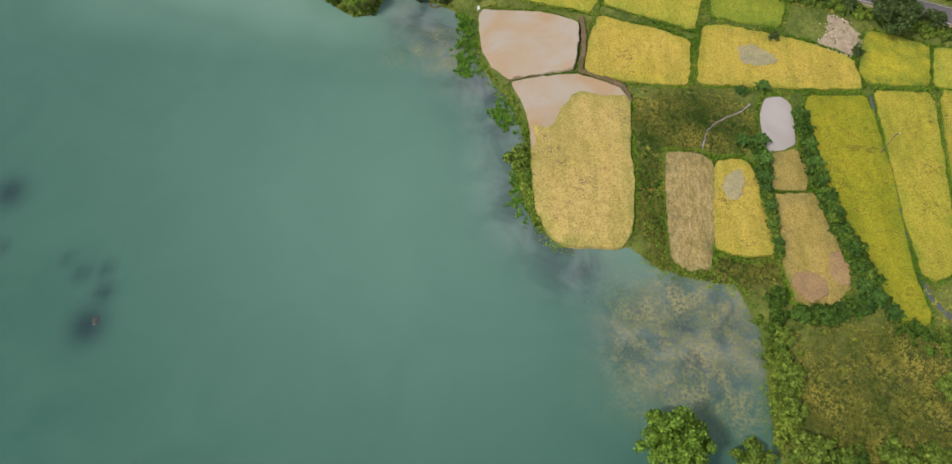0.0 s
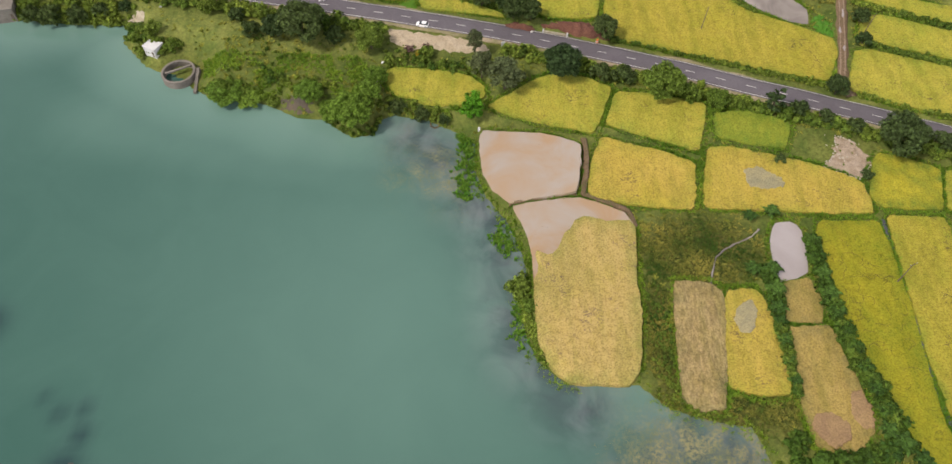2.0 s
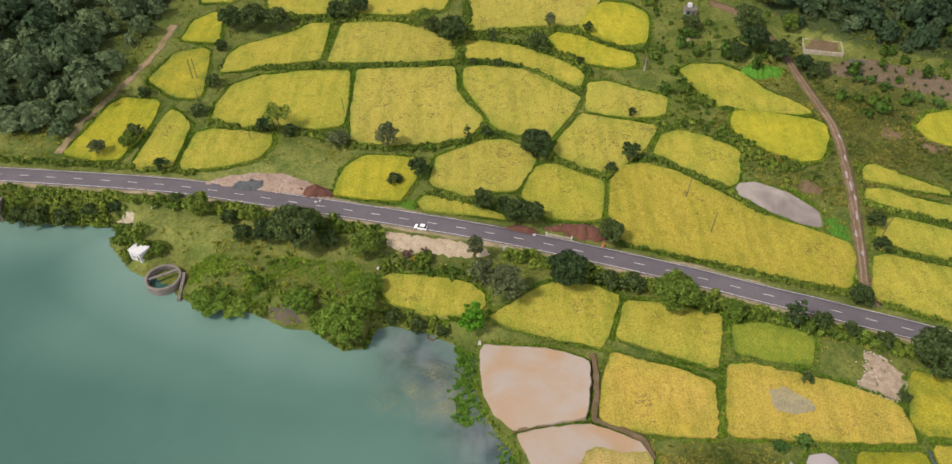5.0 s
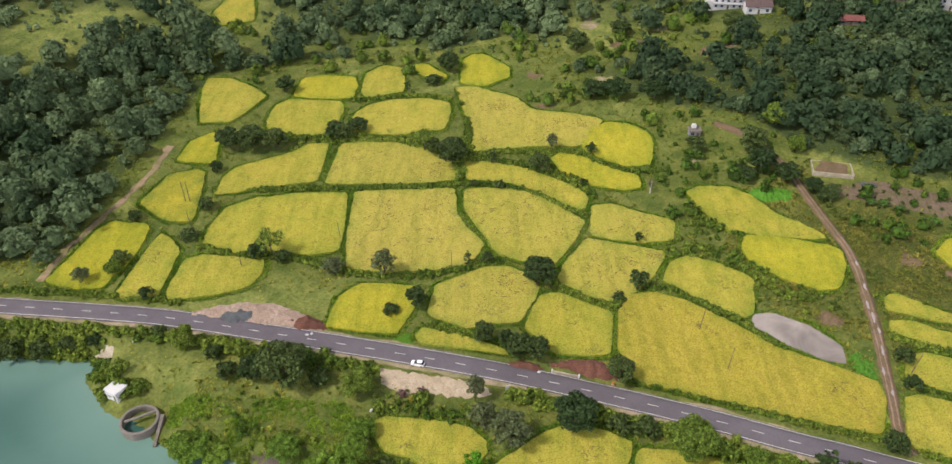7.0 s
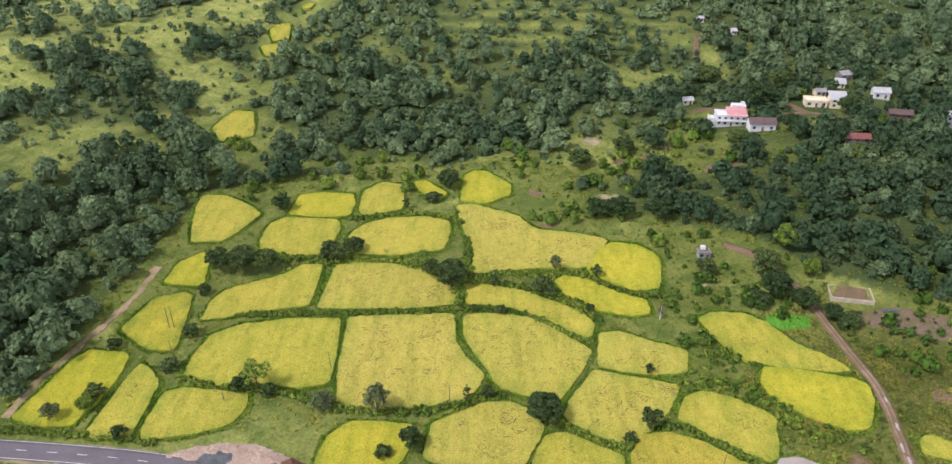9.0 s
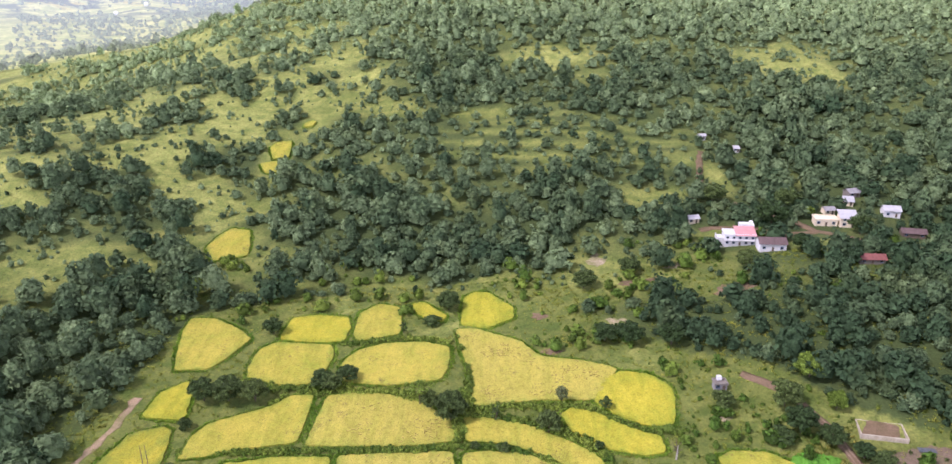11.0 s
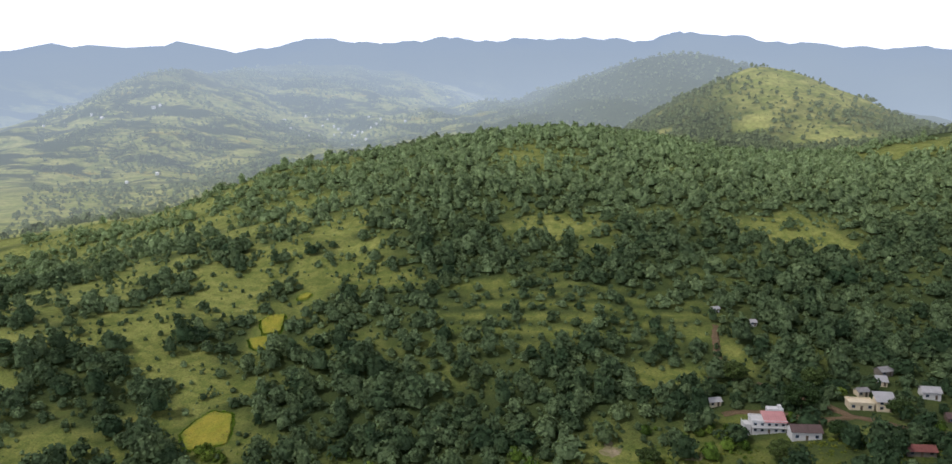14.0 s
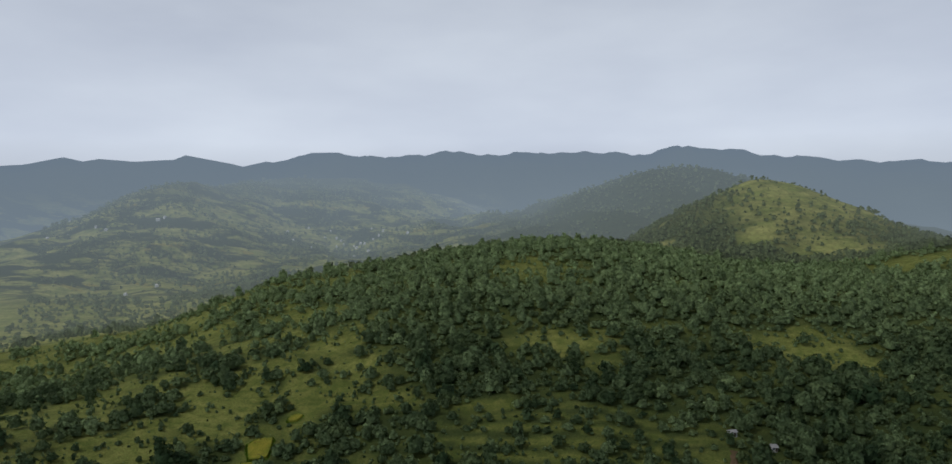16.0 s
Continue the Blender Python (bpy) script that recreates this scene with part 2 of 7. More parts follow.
def pond_material(name, mud, pale, rough=0.03):
    m = Nodes(name)
    c = m.mix(m.ramp(m.noise(13.0, 4.0, 0.55, 0.6), [(0.36, 0.0), (0.62, 1.0)]), mud, pale)
    c = m.mix(m.ramp(m.noise(1.7, 4.0, 0.6, 1.5), [(0.70, 0.0), (0.78, 0.6)]), c, tuple(v * 0.55 for v in mud))
    return m.done(c, rough, 0.0, 0.8)


def haze_painted(m):
    """Paints bright, moist air into a distant thing's surface as emission that grows with distance."""
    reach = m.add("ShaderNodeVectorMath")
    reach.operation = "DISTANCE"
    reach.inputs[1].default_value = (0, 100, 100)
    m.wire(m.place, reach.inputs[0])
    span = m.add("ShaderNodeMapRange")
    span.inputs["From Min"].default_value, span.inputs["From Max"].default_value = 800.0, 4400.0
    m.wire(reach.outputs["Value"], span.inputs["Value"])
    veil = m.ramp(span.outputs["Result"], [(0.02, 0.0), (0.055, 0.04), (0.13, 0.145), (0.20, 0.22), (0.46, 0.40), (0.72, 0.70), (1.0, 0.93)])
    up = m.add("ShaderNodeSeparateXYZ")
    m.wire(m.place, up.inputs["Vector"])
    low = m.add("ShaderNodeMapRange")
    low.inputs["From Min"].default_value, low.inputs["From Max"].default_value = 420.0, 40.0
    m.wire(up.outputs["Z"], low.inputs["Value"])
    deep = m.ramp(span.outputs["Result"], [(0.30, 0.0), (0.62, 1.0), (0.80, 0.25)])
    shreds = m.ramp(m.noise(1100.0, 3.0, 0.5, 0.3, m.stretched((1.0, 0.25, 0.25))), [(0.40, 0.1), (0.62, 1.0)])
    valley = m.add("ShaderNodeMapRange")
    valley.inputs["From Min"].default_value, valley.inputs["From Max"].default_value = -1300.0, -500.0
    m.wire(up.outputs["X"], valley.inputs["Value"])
    # Brighter drift in mid-valley: a sunlit shaft of haze, painted as glow.
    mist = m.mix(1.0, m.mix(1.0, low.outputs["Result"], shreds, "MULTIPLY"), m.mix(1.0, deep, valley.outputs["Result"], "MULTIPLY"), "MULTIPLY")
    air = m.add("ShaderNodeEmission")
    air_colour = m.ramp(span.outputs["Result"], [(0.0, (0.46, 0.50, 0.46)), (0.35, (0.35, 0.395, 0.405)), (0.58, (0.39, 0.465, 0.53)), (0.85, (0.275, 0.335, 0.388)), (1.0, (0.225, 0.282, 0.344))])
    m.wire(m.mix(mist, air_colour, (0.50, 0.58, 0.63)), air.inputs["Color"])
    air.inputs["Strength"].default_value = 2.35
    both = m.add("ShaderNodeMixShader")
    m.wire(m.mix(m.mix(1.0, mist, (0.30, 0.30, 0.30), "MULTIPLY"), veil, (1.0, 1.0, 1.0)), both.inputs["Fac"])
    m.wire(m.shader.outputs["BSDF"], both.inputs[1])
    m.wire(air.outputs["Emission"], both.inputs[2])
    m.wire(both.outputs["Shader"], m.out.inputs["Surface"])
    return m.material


def far_land_material():
    """Meadows, little fields and thickets, too far off to tell apart, on hills that turn wholly to forest higher up."""
    m = Nodes("hazy_land")
    up = m.add("ShaderNodeSeparateXYZ")
    m.wire(m.place, up.inputs["Vector"])
    climb = m.add("ShaderNodeMapRange")
    climb.inputs["From Min"].default_value, climb.inputs["From Max"].default_value = 215.0, 320.0
    m.wire(up.outputs["Z"], climb.inputs["Value"])
    east = m.add("ShaderNodeMapRange")
    east.inputs["From Min"].default_value, east.inputs["From Max"].default_value = -100.0, 160.0
    m.wire(up.outputs["X"], east.inputs["Value"])
    north = m.add("ShaderNodeMapRange")
    north.inputs["From Min"].default_value, north.inputs["From Max"].default_value = 1450.0, 1800.0
    m.wire(up.outputs["Y"], north.inputs["Value"])
    woods = m.ramp(m.noise(70.0, 6.0, 0.66, 0.3, m.stretched((0.45, 1.0, 1.0))), [(0.47, 0.0), (0.52, 1.0)])
    woods = m.mix(1.0, m.mix(climb.outputs["Result"], woods, (0.9, 0.9, 0.9)), north.outputs["Result"], "MULTIPLY")
    woods = m.mix(m.mix(1.0, east.outputs["Result"], north.outputs["Result"], "MULTIPLY"), woods, (0.95, 0.95, 0.95))
    meadow = m.mix(m.ramp(m.noise(24.0, 4.0, 0.6, 0.3, m.stretched((0.5, 1.0, 1.0))), [(0.40, 0.0), (0.60, 1.0)]), (0.240, 0.280, 0.072), (0.425, 0.420, 0.135))
    gold = m.ramp(m.noise(55.0, 3.0, 0.6, 0.3, m.stretched((0.5, 1.0, 1.0))), [(0.62, 0.0), (0.66, 1.0)])
    meadow = m.mix(m.mix(1.0, gold, north.outputs["Result"], "MULTIPLY"), meadow, (0.360, 0.310, 0.060))
    lines = m.ramp(m.noise(9.0, 3.0, 0.6, 0.6, m.stretched((0.25, 1.0, 1.0))), [(0.56, 0.0), (0.62, 0.8)])
    meadow = m.mix(m.mix(1.0, lines, north.outputs["Result"], "MULTIPLY"), meadow, (0.070, 0.095, 0.034))
    c = m.mix(m.mix(1.0, woods, m.attribute("wood"), "LIGHTEN"), meadow, (0.044, 0.068, 0.030))
    c = m.mix(1.0, c, m.ramp(m.noise(7.0, 4.0, 0.7), [(0.3, 0.55), (0.6, 1.05)]), "MULTIPLY")
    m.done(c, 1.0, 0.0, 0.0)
    return haze_painted(m)


def far_wood_material():
    m = Nodes("hazy_trees")
    c = m.mix(m.attribute("tint"), (0.040, 0.062, 0.030), (0.170, 0.215, 0.090))
    c = m.mix(1.0, c, m.ramp(m.noise(2.6, 3.0, 0.6), [(0.34, 0.55), (0.62, 1.15)]), "MULTIPLY")
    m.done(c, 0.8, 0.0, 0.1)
    return haze_painted(m)


def far_wall_material():
    m = Nodes("hazy_plaster")
    m.done(m.mix(m.noise(6.0, 3.0), (0.62, 0.61, 0.58), (0.78, 0.77, 0.74)), 0.9, 0.0, 0.1)
    return haze_painted(m)


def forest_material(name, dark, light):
    """Closed forest: one shade for each tree from its tint, whose pale end also paints haze; broken by leaf sprays."""
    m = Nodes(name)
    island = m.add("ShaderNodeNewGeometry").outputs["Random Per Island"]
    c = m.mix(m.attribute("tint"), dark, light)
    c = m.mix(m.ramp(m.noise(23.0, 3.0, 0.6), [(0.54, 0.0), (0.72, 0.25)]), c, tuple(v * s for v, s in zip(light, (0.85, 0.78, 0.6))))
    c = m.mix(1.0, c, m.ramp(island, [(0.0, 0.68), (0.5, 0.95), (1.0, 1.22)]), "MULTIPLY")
    sprays = m.noise(1.1, 4.0, 0.65, 0.3)
    c = m.mix(1.0, c, m.ramp(sprays, [(0.36, 0.62), (0.50, 0.95), (0.64, 1.18)]), "MULTIPLY")
    m.bump(sprays, 0.6, 0.35)
    m.done(c, 0.75, 0.0, 0.08)
    glow = m.add("ShaderNodeBsdfTranslucent")
    m.wire(c, glow.inputs["Color"])
    both = m.add("ShaderNodeMixShader")
    both.inputs["Fac"].default_value = 0.25
    m.wire(m.shader.outputs["BSDF"], both.inputs[1])
    m.wire(glow.outputs["BSDF"], both.inputs[2])
    m.wire(both.outputs["Shader"], m.out.inputs["Surface"])
    return m.material


GRASS = ground_material()
LAKE = lake_material()
MUD_WATER = pond_material("muddy_water", (0.335, 0.222, 0.126), (0.335, 0.282, 0.228))
PALE_WATER = pond_material("pale_water", (0.290, 0.250, 0.235), (0.350, 0.310, 0.295))
GREY_WATER = pond_material("grey_water", (0.135, 0.112, 0.095), (0.300, 0.258, 0.220))
HAZY_LAND, HAZY_TREES, HAZY_WALL = far_land_material(), far_wood_material(), far_wall_material()
RICE_YELLOW = rice_material("rice_yellow", (0.385, 0.332, 0.050), (0.285, 0.292, 0.034), 0.45, 0.25)
RICE_BEATEN = rice_material("rice_beaten", (0.380, 0.326, 0.062), (0.345, 0.328, 0.046), 0.25, 0.2)
RICE_GOLD = rice_material("rice_gold", (0.425, 0.315, 0.062), (0.410, 0.325, 0.042), 0.3, 0.25)
RICE_DRY = rice_material("rice_dry", (0.445, 0.320, 0.120), (0.405, 0.310, 0.085), 0.2, 0.1)
RICE_OLIVE = rice_material("rice_olive", (0.355, 0.292, 0.042), (0.320, 0.290, 0.030), 0.4, 0.1)
RICE_LIME = rice_material("rice_lime", (0.395, 0.350, 0.030), (0.285, 0.290, 0.024), 0.5)
RICE_BRIGHT = rice_material("rice_bright", (0.288, 0.260, 0.018), (0.215, 0.228, 0.015), 0.45, 0.7, 3.4)
RICE_TAN = rice_material("rice_tan", (0.375, 0.268, 0.088), (0.325, 0.222, 0.086), 0.35)
STRAW = rice_material("cut_straw", (0.360, 0.270, 0.120), (0.270, 0.195, 0.080), 0.4, 0.0, 0.0, True)
RICE_PATCHY = rice_material("rice_patchy", (0.395, 0.335, 0.034), (0.150, 0.190, 0.026), 0.5)
FALLOW = rice_material("fallow_green", (0.260, 0.275, 0.034), (0.150, 0.215, 0.024), 0.55)
ASPHALT = plain_material("asphalt", (0.125, 0.110, 0.120), 3.0, 0.22, 0.85)
ROAD_PAINT = plain_material("road_paint", (0.62, 0.60, 0.55), 0.8, 0.3, 0.7)
EDGE_DUST = earth_material("roadside_dust", (0.360, 0.290, 0.190), (0.200, 0.190, 0.080))
DIRT = earth_material("dirt_track", (0.190, 0.128, 0.078), (0.130, 0.096, 0.050))
GASH = earth_material("dark_gash", (0.165, 0.132, 0.024), (0.115, 0.095, 0.020), 0.5)
LIT_STALK = earth_material("lit_stalks", (0.440, 0.370, 0.095), (0.390, 0.325, 0.070), 0.5)
TRAIL_EARTH = earth_material("trodden_grass", (0.330, 0.235, 0.145), (0.190, 0.165, 0.070))
RUT = earth_material("pale_rut", (0.300, 0.220, 0.150), (0.190, 0.135, 0.085))
SAND = earth_material("pale_sand", (0.490, 0.400, 0.280), (0.400, 0.320, 0.210))
RED_EARTH = earth_material("red_earth", (0.165, 0.075, 0.050), (0.110, 0.050, 0.036))
PINK_EARTH = earth_material("pinkish_gravel", (0.400, 0.300, 0.230), (0.300, 0.215, 0.160))
PLOT_EARTH = earth_material("stony_earth", (0.430, 0.340, 0.255), (0.300, 0.225, 0.150), 0.8)
MUD = earth_material("wet_mud", (0.120, 0.090, 0.062), (0.075, 0.062, 0.046), 0.9, 0.6)
GREY_GRAVEL = earth_material("grey_gravel", (0.120, 0.128, 0.130), (0.080, 0.088, 0.092), 0.6)
PURPLE_EARTH = earth_material("garden_soil", (0.185, 0.130, 0.095), (0.130, 0.110, 0.055))
DULL_STRAW = earth_material("rotten_straw", (0.340, 0.225, 0.105), (0.265, 0.170, 0.090))
PALE_MUD = earth_material("pale_mud", (0.350, 0.300, 0.160), (0.260, 0.235, 0.140), 0.8)
PALE_STONE = plain_material("limewashed_stone", (0.47, 0.41, 0.32), 0.5, 0.3, 0.85)
STONE = earth_material("pale_stones", (0.500, 0.440, 0.340), (0.330, 0.280, 0.190), 0.8)
CONCRETE = plain_material("dark_concrete", (0.225, 0.198, 0.165), 1.2, 0.35, 0.9)
WET_STONE = plain_material("wet_stone", (0.060, 0.062, 0.050), 0.8, 0.4, 0.4)
PLASTER = plain_material("white_plaster", (0.60, 0.59, 0.57), 1.6, 0.18, 0.8)
CREAM = plain_material("cream_plaster", (0.70, 0.60, 0.42), 1.6, 0.2, 0.8)
PINK_ROOF = plain_material("pink_roof", (0.50, 0.24, 0.23), 1.4, 0.2, 0.6)
RED_ROOF = plain_material("red_brown_roof", (0.230, 0.085, 0.070), 1.2, 0.3, 0.7)
BROWN_ROOF = plain_material("brown_roof", (0.120, 0.080, 0.072), 1.2, 0.3, 0.7)
TIN_ROOF = plain_material("tin_roof", (0.44, 0.43, 0.42), 1.2, 0.2, 0.45, 0.2)
GREY_ROOF = plain_material("grey_roof", (0.26, 0.25, 0.24), 1.0, 0.3, 0.8)
BLUE_TRIM = plain_material("blue_trim", (0.16, 0.24, 0.36), 0.8, 0.2, 0.6)
TIMBER = plain_material("weathered_timber", (0.140, 0.105, 0.075), 0.4, 0.3, 0.9)
BARK = plain_material("bark", (0.105, 0.080, 0.058), 0.4, 0.35, 0.95)
PALE_BARK = plain_material("pale_bark", (0.40, 0.36, 0.30), 0.4, 0.3, 0.9)
CAR_PAINT = plain_material("white_car_paint", (0.78, 0.78, 0.77), 2.0, 0.05, 0.3, 0.0, 0.0)
RUBBER = plain_material("rubber", (0.020, 0.020, 0.020), 0.2, 0.2, 0.8, 0.0, 0.0)
STEEL = plain_material("steel", (0.45, 0.45, 0.46), 0.2, 0.2, 0.4, 0.8, 0.0)
DARK_GLASS = plain_material("dark_glass", (0.020, 0.024, 0.028), 2.0, 0.1, 0.08, 0.0, 0.0)
LAMP_GLASS = plain_material("lamp_glass", (0.60, 0.58, 0.50), 0.3, 0.1, 0.15, 0.0, 0.0)
RED_LAMP = plain_material("red_lamp", (0.35, 0.02, 0.02), 0.3, 0.1, 0.2, 0.0, 0.0)
ORANGE = plain_material("orange_paint", (0.62, 0.17, 0.04), 0.4, 0.2, 0.6)
LEAF_BROAD = leaf_material("leaf_broad", (0.052, 0.092, 0.029), (0.115, 0.160, 0.043), "object")
LEAF_GREY = leaf_material("leaf_grey", (0.120, 0.155, 0.062), (0.165, 0.195, 0.080), "object")
LEAF_LIGHT = leaf_material("leaf_light", (0.150, 0.235, 0.032), (0.215, 0.290, 0.044), "object")
LEAF_LIME = leaf_material("leaf_lime", (0.120, 0.340, 0.020), (0.135, 0.360, 0.024), "object")
LEAF_OLIVE = leaf_material("leaf_olive", (0.155, 0.270, 0.034), (0.245, 0.375, 0.050), "object")
LEAF_BANANA = leaf_material("leaf_banana", (0.048, 0.105, 0.018), (0.095, 0.180, 0.030), "object")
LEAF_FLOWER = leaf_material("leaf_flower", (0.400, 0.300, 0.025), (0.480, 0.350, 0.030), "object")
LEAF_PINK = leaf_material("leaf_pink", (0.240, 0.150, 0.125), (0.290, 0.180, 0.150), "object")
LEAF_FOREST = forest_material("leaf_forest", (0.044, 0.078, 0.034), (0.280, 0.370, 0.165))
LEAF_GRASS = grass_material("leaf_grass", (0.070, 0.160, 0.012), (0.235, 0.345, 0.030))
LEAF_ROUGH = grass_material("leaf_rough", (0.105, 0.150, 0.016), (0.320, 0.305, 0.048))
LEAF_MARSH = grass_material("leaf_marsh", (0.045, 0.090, 0.010), (0.330, 0.285, 0.056))
LEAF_HEDGE = leaf_material("leaf_hedge", (0.070, 0.135, 0.018), (0.270, 0.345, 0.046), "tint")
LEAF_WEED = grass_material("leaf_weed", (0.075, 0.088, 0.026), (0.270, 0.235, 0.085))
LEAF_REED = grass_material("leaf_reed", (0.080, 0.220, 0.020), (0.170, 0.290, 0.034))

# ---- the lie of the land ----
PROFILE_Y = [-400, 60, 130, 205, 280, 330, 386, 420, 457, 490, 553, 626, 700, 850, 930, 1010, 1150, 1350, 1700, 2000, 2400, 3000, 5200]
PROFILE_Z = [1.2, 1.5, 2.2, 5.6, 9.4, 12.5, 16, 20, 31, 42, 61, 77, 97, 128, 141, 138, 112, 70, 46, 58, 82, 88, 60]


def hump(x, y, cx, cy, amp, sx, sy):
    return amp * np.exp(-0.5 * (((x - cx) / sx) ** 2 + ((y - cy) / sy) ** 2))


def ripple(x, y, size, seed):
    """Smooth, endless unevenness of about -1 to 1."""
    a = np.sin(x / size + 1.7 * np.sin(y / size * 0.7 + seed) + seed * 1.3)
    b = np.sin(y / size * 1.1 + 1.3 * np.sin(x / size * 0.8 - seed) + seed * 2.1)
    c = np.sin((x + y) / size * 1.9 + seed * 0.7) * np.sin((x - 0.6 * y) / size * 1.6 - seed)
    return (a + b + c) / 3


def land_height(x, y):
    """The height of the dry land, before the lake is cut in."""
    x, y = np.asarray(x, float), np.asarray(y, float)
    z = sum(np.interp(y + s, PROFILE_Y, PROFILE_Z) for s in (-30, -10, 10, 30)) / 4
    z = z + hump(x, y, 165, 370, 20, 75, 60) + hump(x, y, -125, 510, -12, 70, 75)
    z = z + hump(x, y, 290, 740, -10, 90, 110) + hump(x, y, -230, 400, 9, 80, 80) + hump(x, y, 310, 990, -40, 110, 90) + hump(x, y, 425, 880, -15, 60, 55)
    near = np.clip((y - 150) / 120, 0, 1) * np.clip((330 - y) / 60, 0, 1)
    z = z + near * 3.0 * np.clip((x - 20) / 90, 0, 1.5) * np.clip((330 - y) / 150, 0, 1)
    # the pointed hill and the ridge that leads to it
    r = np.hypot((x - 413) / np.where(x > 413, 1.22, 1.02), y - 1285)
    z = z + hump(x, y, 240, 1080, 12, 90, 90) + hump(x, y, 176, 1000, 9, 70, 50) + hump(x, y, -75, 950, -13, 60, 110)
    cone = 240 - 0.57 * np.sqrt(r * r + 420) + 4 * ripple(x, y, 38, 9)
    z = 0.5 * (z + cone + np.sqrt((z - cone) ** 2 + 400))
    left = np.clip((-x - 60) / 340, 0, 1) * np.clip((y - 510) / 230, 0, 1) * (1 - 0.9 * np.clip((y - 950) / 550, 0, 1)) * (1 - np.clip((y - 2300) / 900, 0, 1))
    z = z - 80 * left - 0.13 * np.clip(-x - 230, 0, 420) * np.clip((y - 640) / 220, 0, 1) * (1 - np.clip((y - 1150) / 900, 0, 1))
    far = np.clip((y - 1500) / 600, 0, 1)
    z = z + far * (hump(x, y, -1020, 2560, 165, 270, 330) + hump(x, y, -570, 3150, 250, 420, 330) + hump(x, y, 625, 2520, 228, 380, 300) + 24 * ripple(x, y, 110, 3) + 12 * ripple(x, y, 42, 6))
    hills = np.clip((y - 380) / 200, 0, 1)
    return z + hills * (3.0 * ripple(x, y, 42, 1) + 1.2 * ripple(x, y, 15, 2)) + 0.15 * ripple(x, y, 9, 5)


SHORE = [(60, -900), (62, -200)]
SHORE += [(65.4, 36.0), (64.9, 45.6), (65.8, 58.1), (66.9, 64.0), (62.6, 77.9), (50.6, 80.3), (44.3, 82.7), (38.2, 88.1), (21.8, 88.1), (18.2, 91.1), (14.6, 94.6), (12.1, 101.7), (10.4, 111.0), (13.5, 118.7), (10.9, 128.8), (8.5, 135.0), (2.7, 143.7), (1.0, 149.3)]
SHORE += [(2.3, 144.0), (-0.5, 153.0), (-0.0, 162.6), (-5.0, 166.7), (-14.3, 171.9), (-24.6, 174.0), (-28.6, 171.9), (-30.4, 165.7), (-37.0, 165.7), (-44.5, 171.9), (-53.1, 173.0), (-60.8, 177.3), (-69.3, 180.7), (-78.8, 180.7), (-85.0, 184.2), (-91.6, 188.9), (-103.4, 195.0), (-113.8, 206.5), (-110.5, 210.6), (-115.5, 214.2), (-122.3, 214.2), (-132.2, 214.8), (-152.8, 217.6)][1:]
SHORE += [(-260, 236), (-450, 252), (-1500, 300), (-1500, -900)]
SHORE = np.array(SHORE)


def inside(x, y, polygon):
    p = np.asarray(polygon, float)
    hit = np.zeros(np.shape(x), bool)
    for (ax, ay), (bx, by) in zip(p, np.roll(p, -1, 0)):
        if ay != by:
            hit ^= ((ay > y) != (by > y)) & (x < (bx - ax) * (y - ay) / (by - ay) + ax)
    return hit


def distance_to(x, y, line, closed=True):
    p = np.asarray(line, float)
    best = np.full(np.shape(x), 1e9)
    pairs = list(zip(p, np.roll(p, -1, 0))) if closed else list(zip(p[:-1], p[1:]))
    for (ax, ay), (bx, by) in pairs:
        dx, dy = bx - ax, by - ay
        f = np.clip(((x - ax) * dx + (y - ay) * dy) / (dx * dx + dy * dy + 1e-9), 0, 1)
        best = np.minimum(best, np.hypot(x - ax - f * dx, y - ay - f * dy))
    return best


def inland(x, y):
    """Metres from the shore; below nought in the lake."""
    x, y = np.asarray(x, float), np.asarray(y, float)
    d = distance_to(x, y, SHORE)
    return np.where(inside(x, y, SHORE), -d, d)


def height(x, y):
    x, y = np.asarray(x, float), np.asarray(y, float)
    z = land_height(x, y)
    d = inland(x, y)
    z = np.minimum(z, 0.5 + 0.55 * np.clip(np.hypot(x + 91.5, y - 190) - 6.0, 0, 99))  # lowered to fit the camera's view, so the whole well ring shows
    return np.where(d > 0, np.minimum(z, 0.45 * d + 0.11 * d * d + 0.02), np.maximum(-2.5, 0.3 * d))


SAVANNA = [(-560, 1150), (-423, 1200), (-330, 1150), (-250, 930), (-224, 815), (-130, 743), (-103, 675), (-78, 631), (-54, 607), (-40, 571), (-88, 568), (-117, 564), (-126, 543), (-144, 530), (-162, 505), (-193, 488), (-219, 497), (-224, 469), (-262, 440), (-420, 480)]
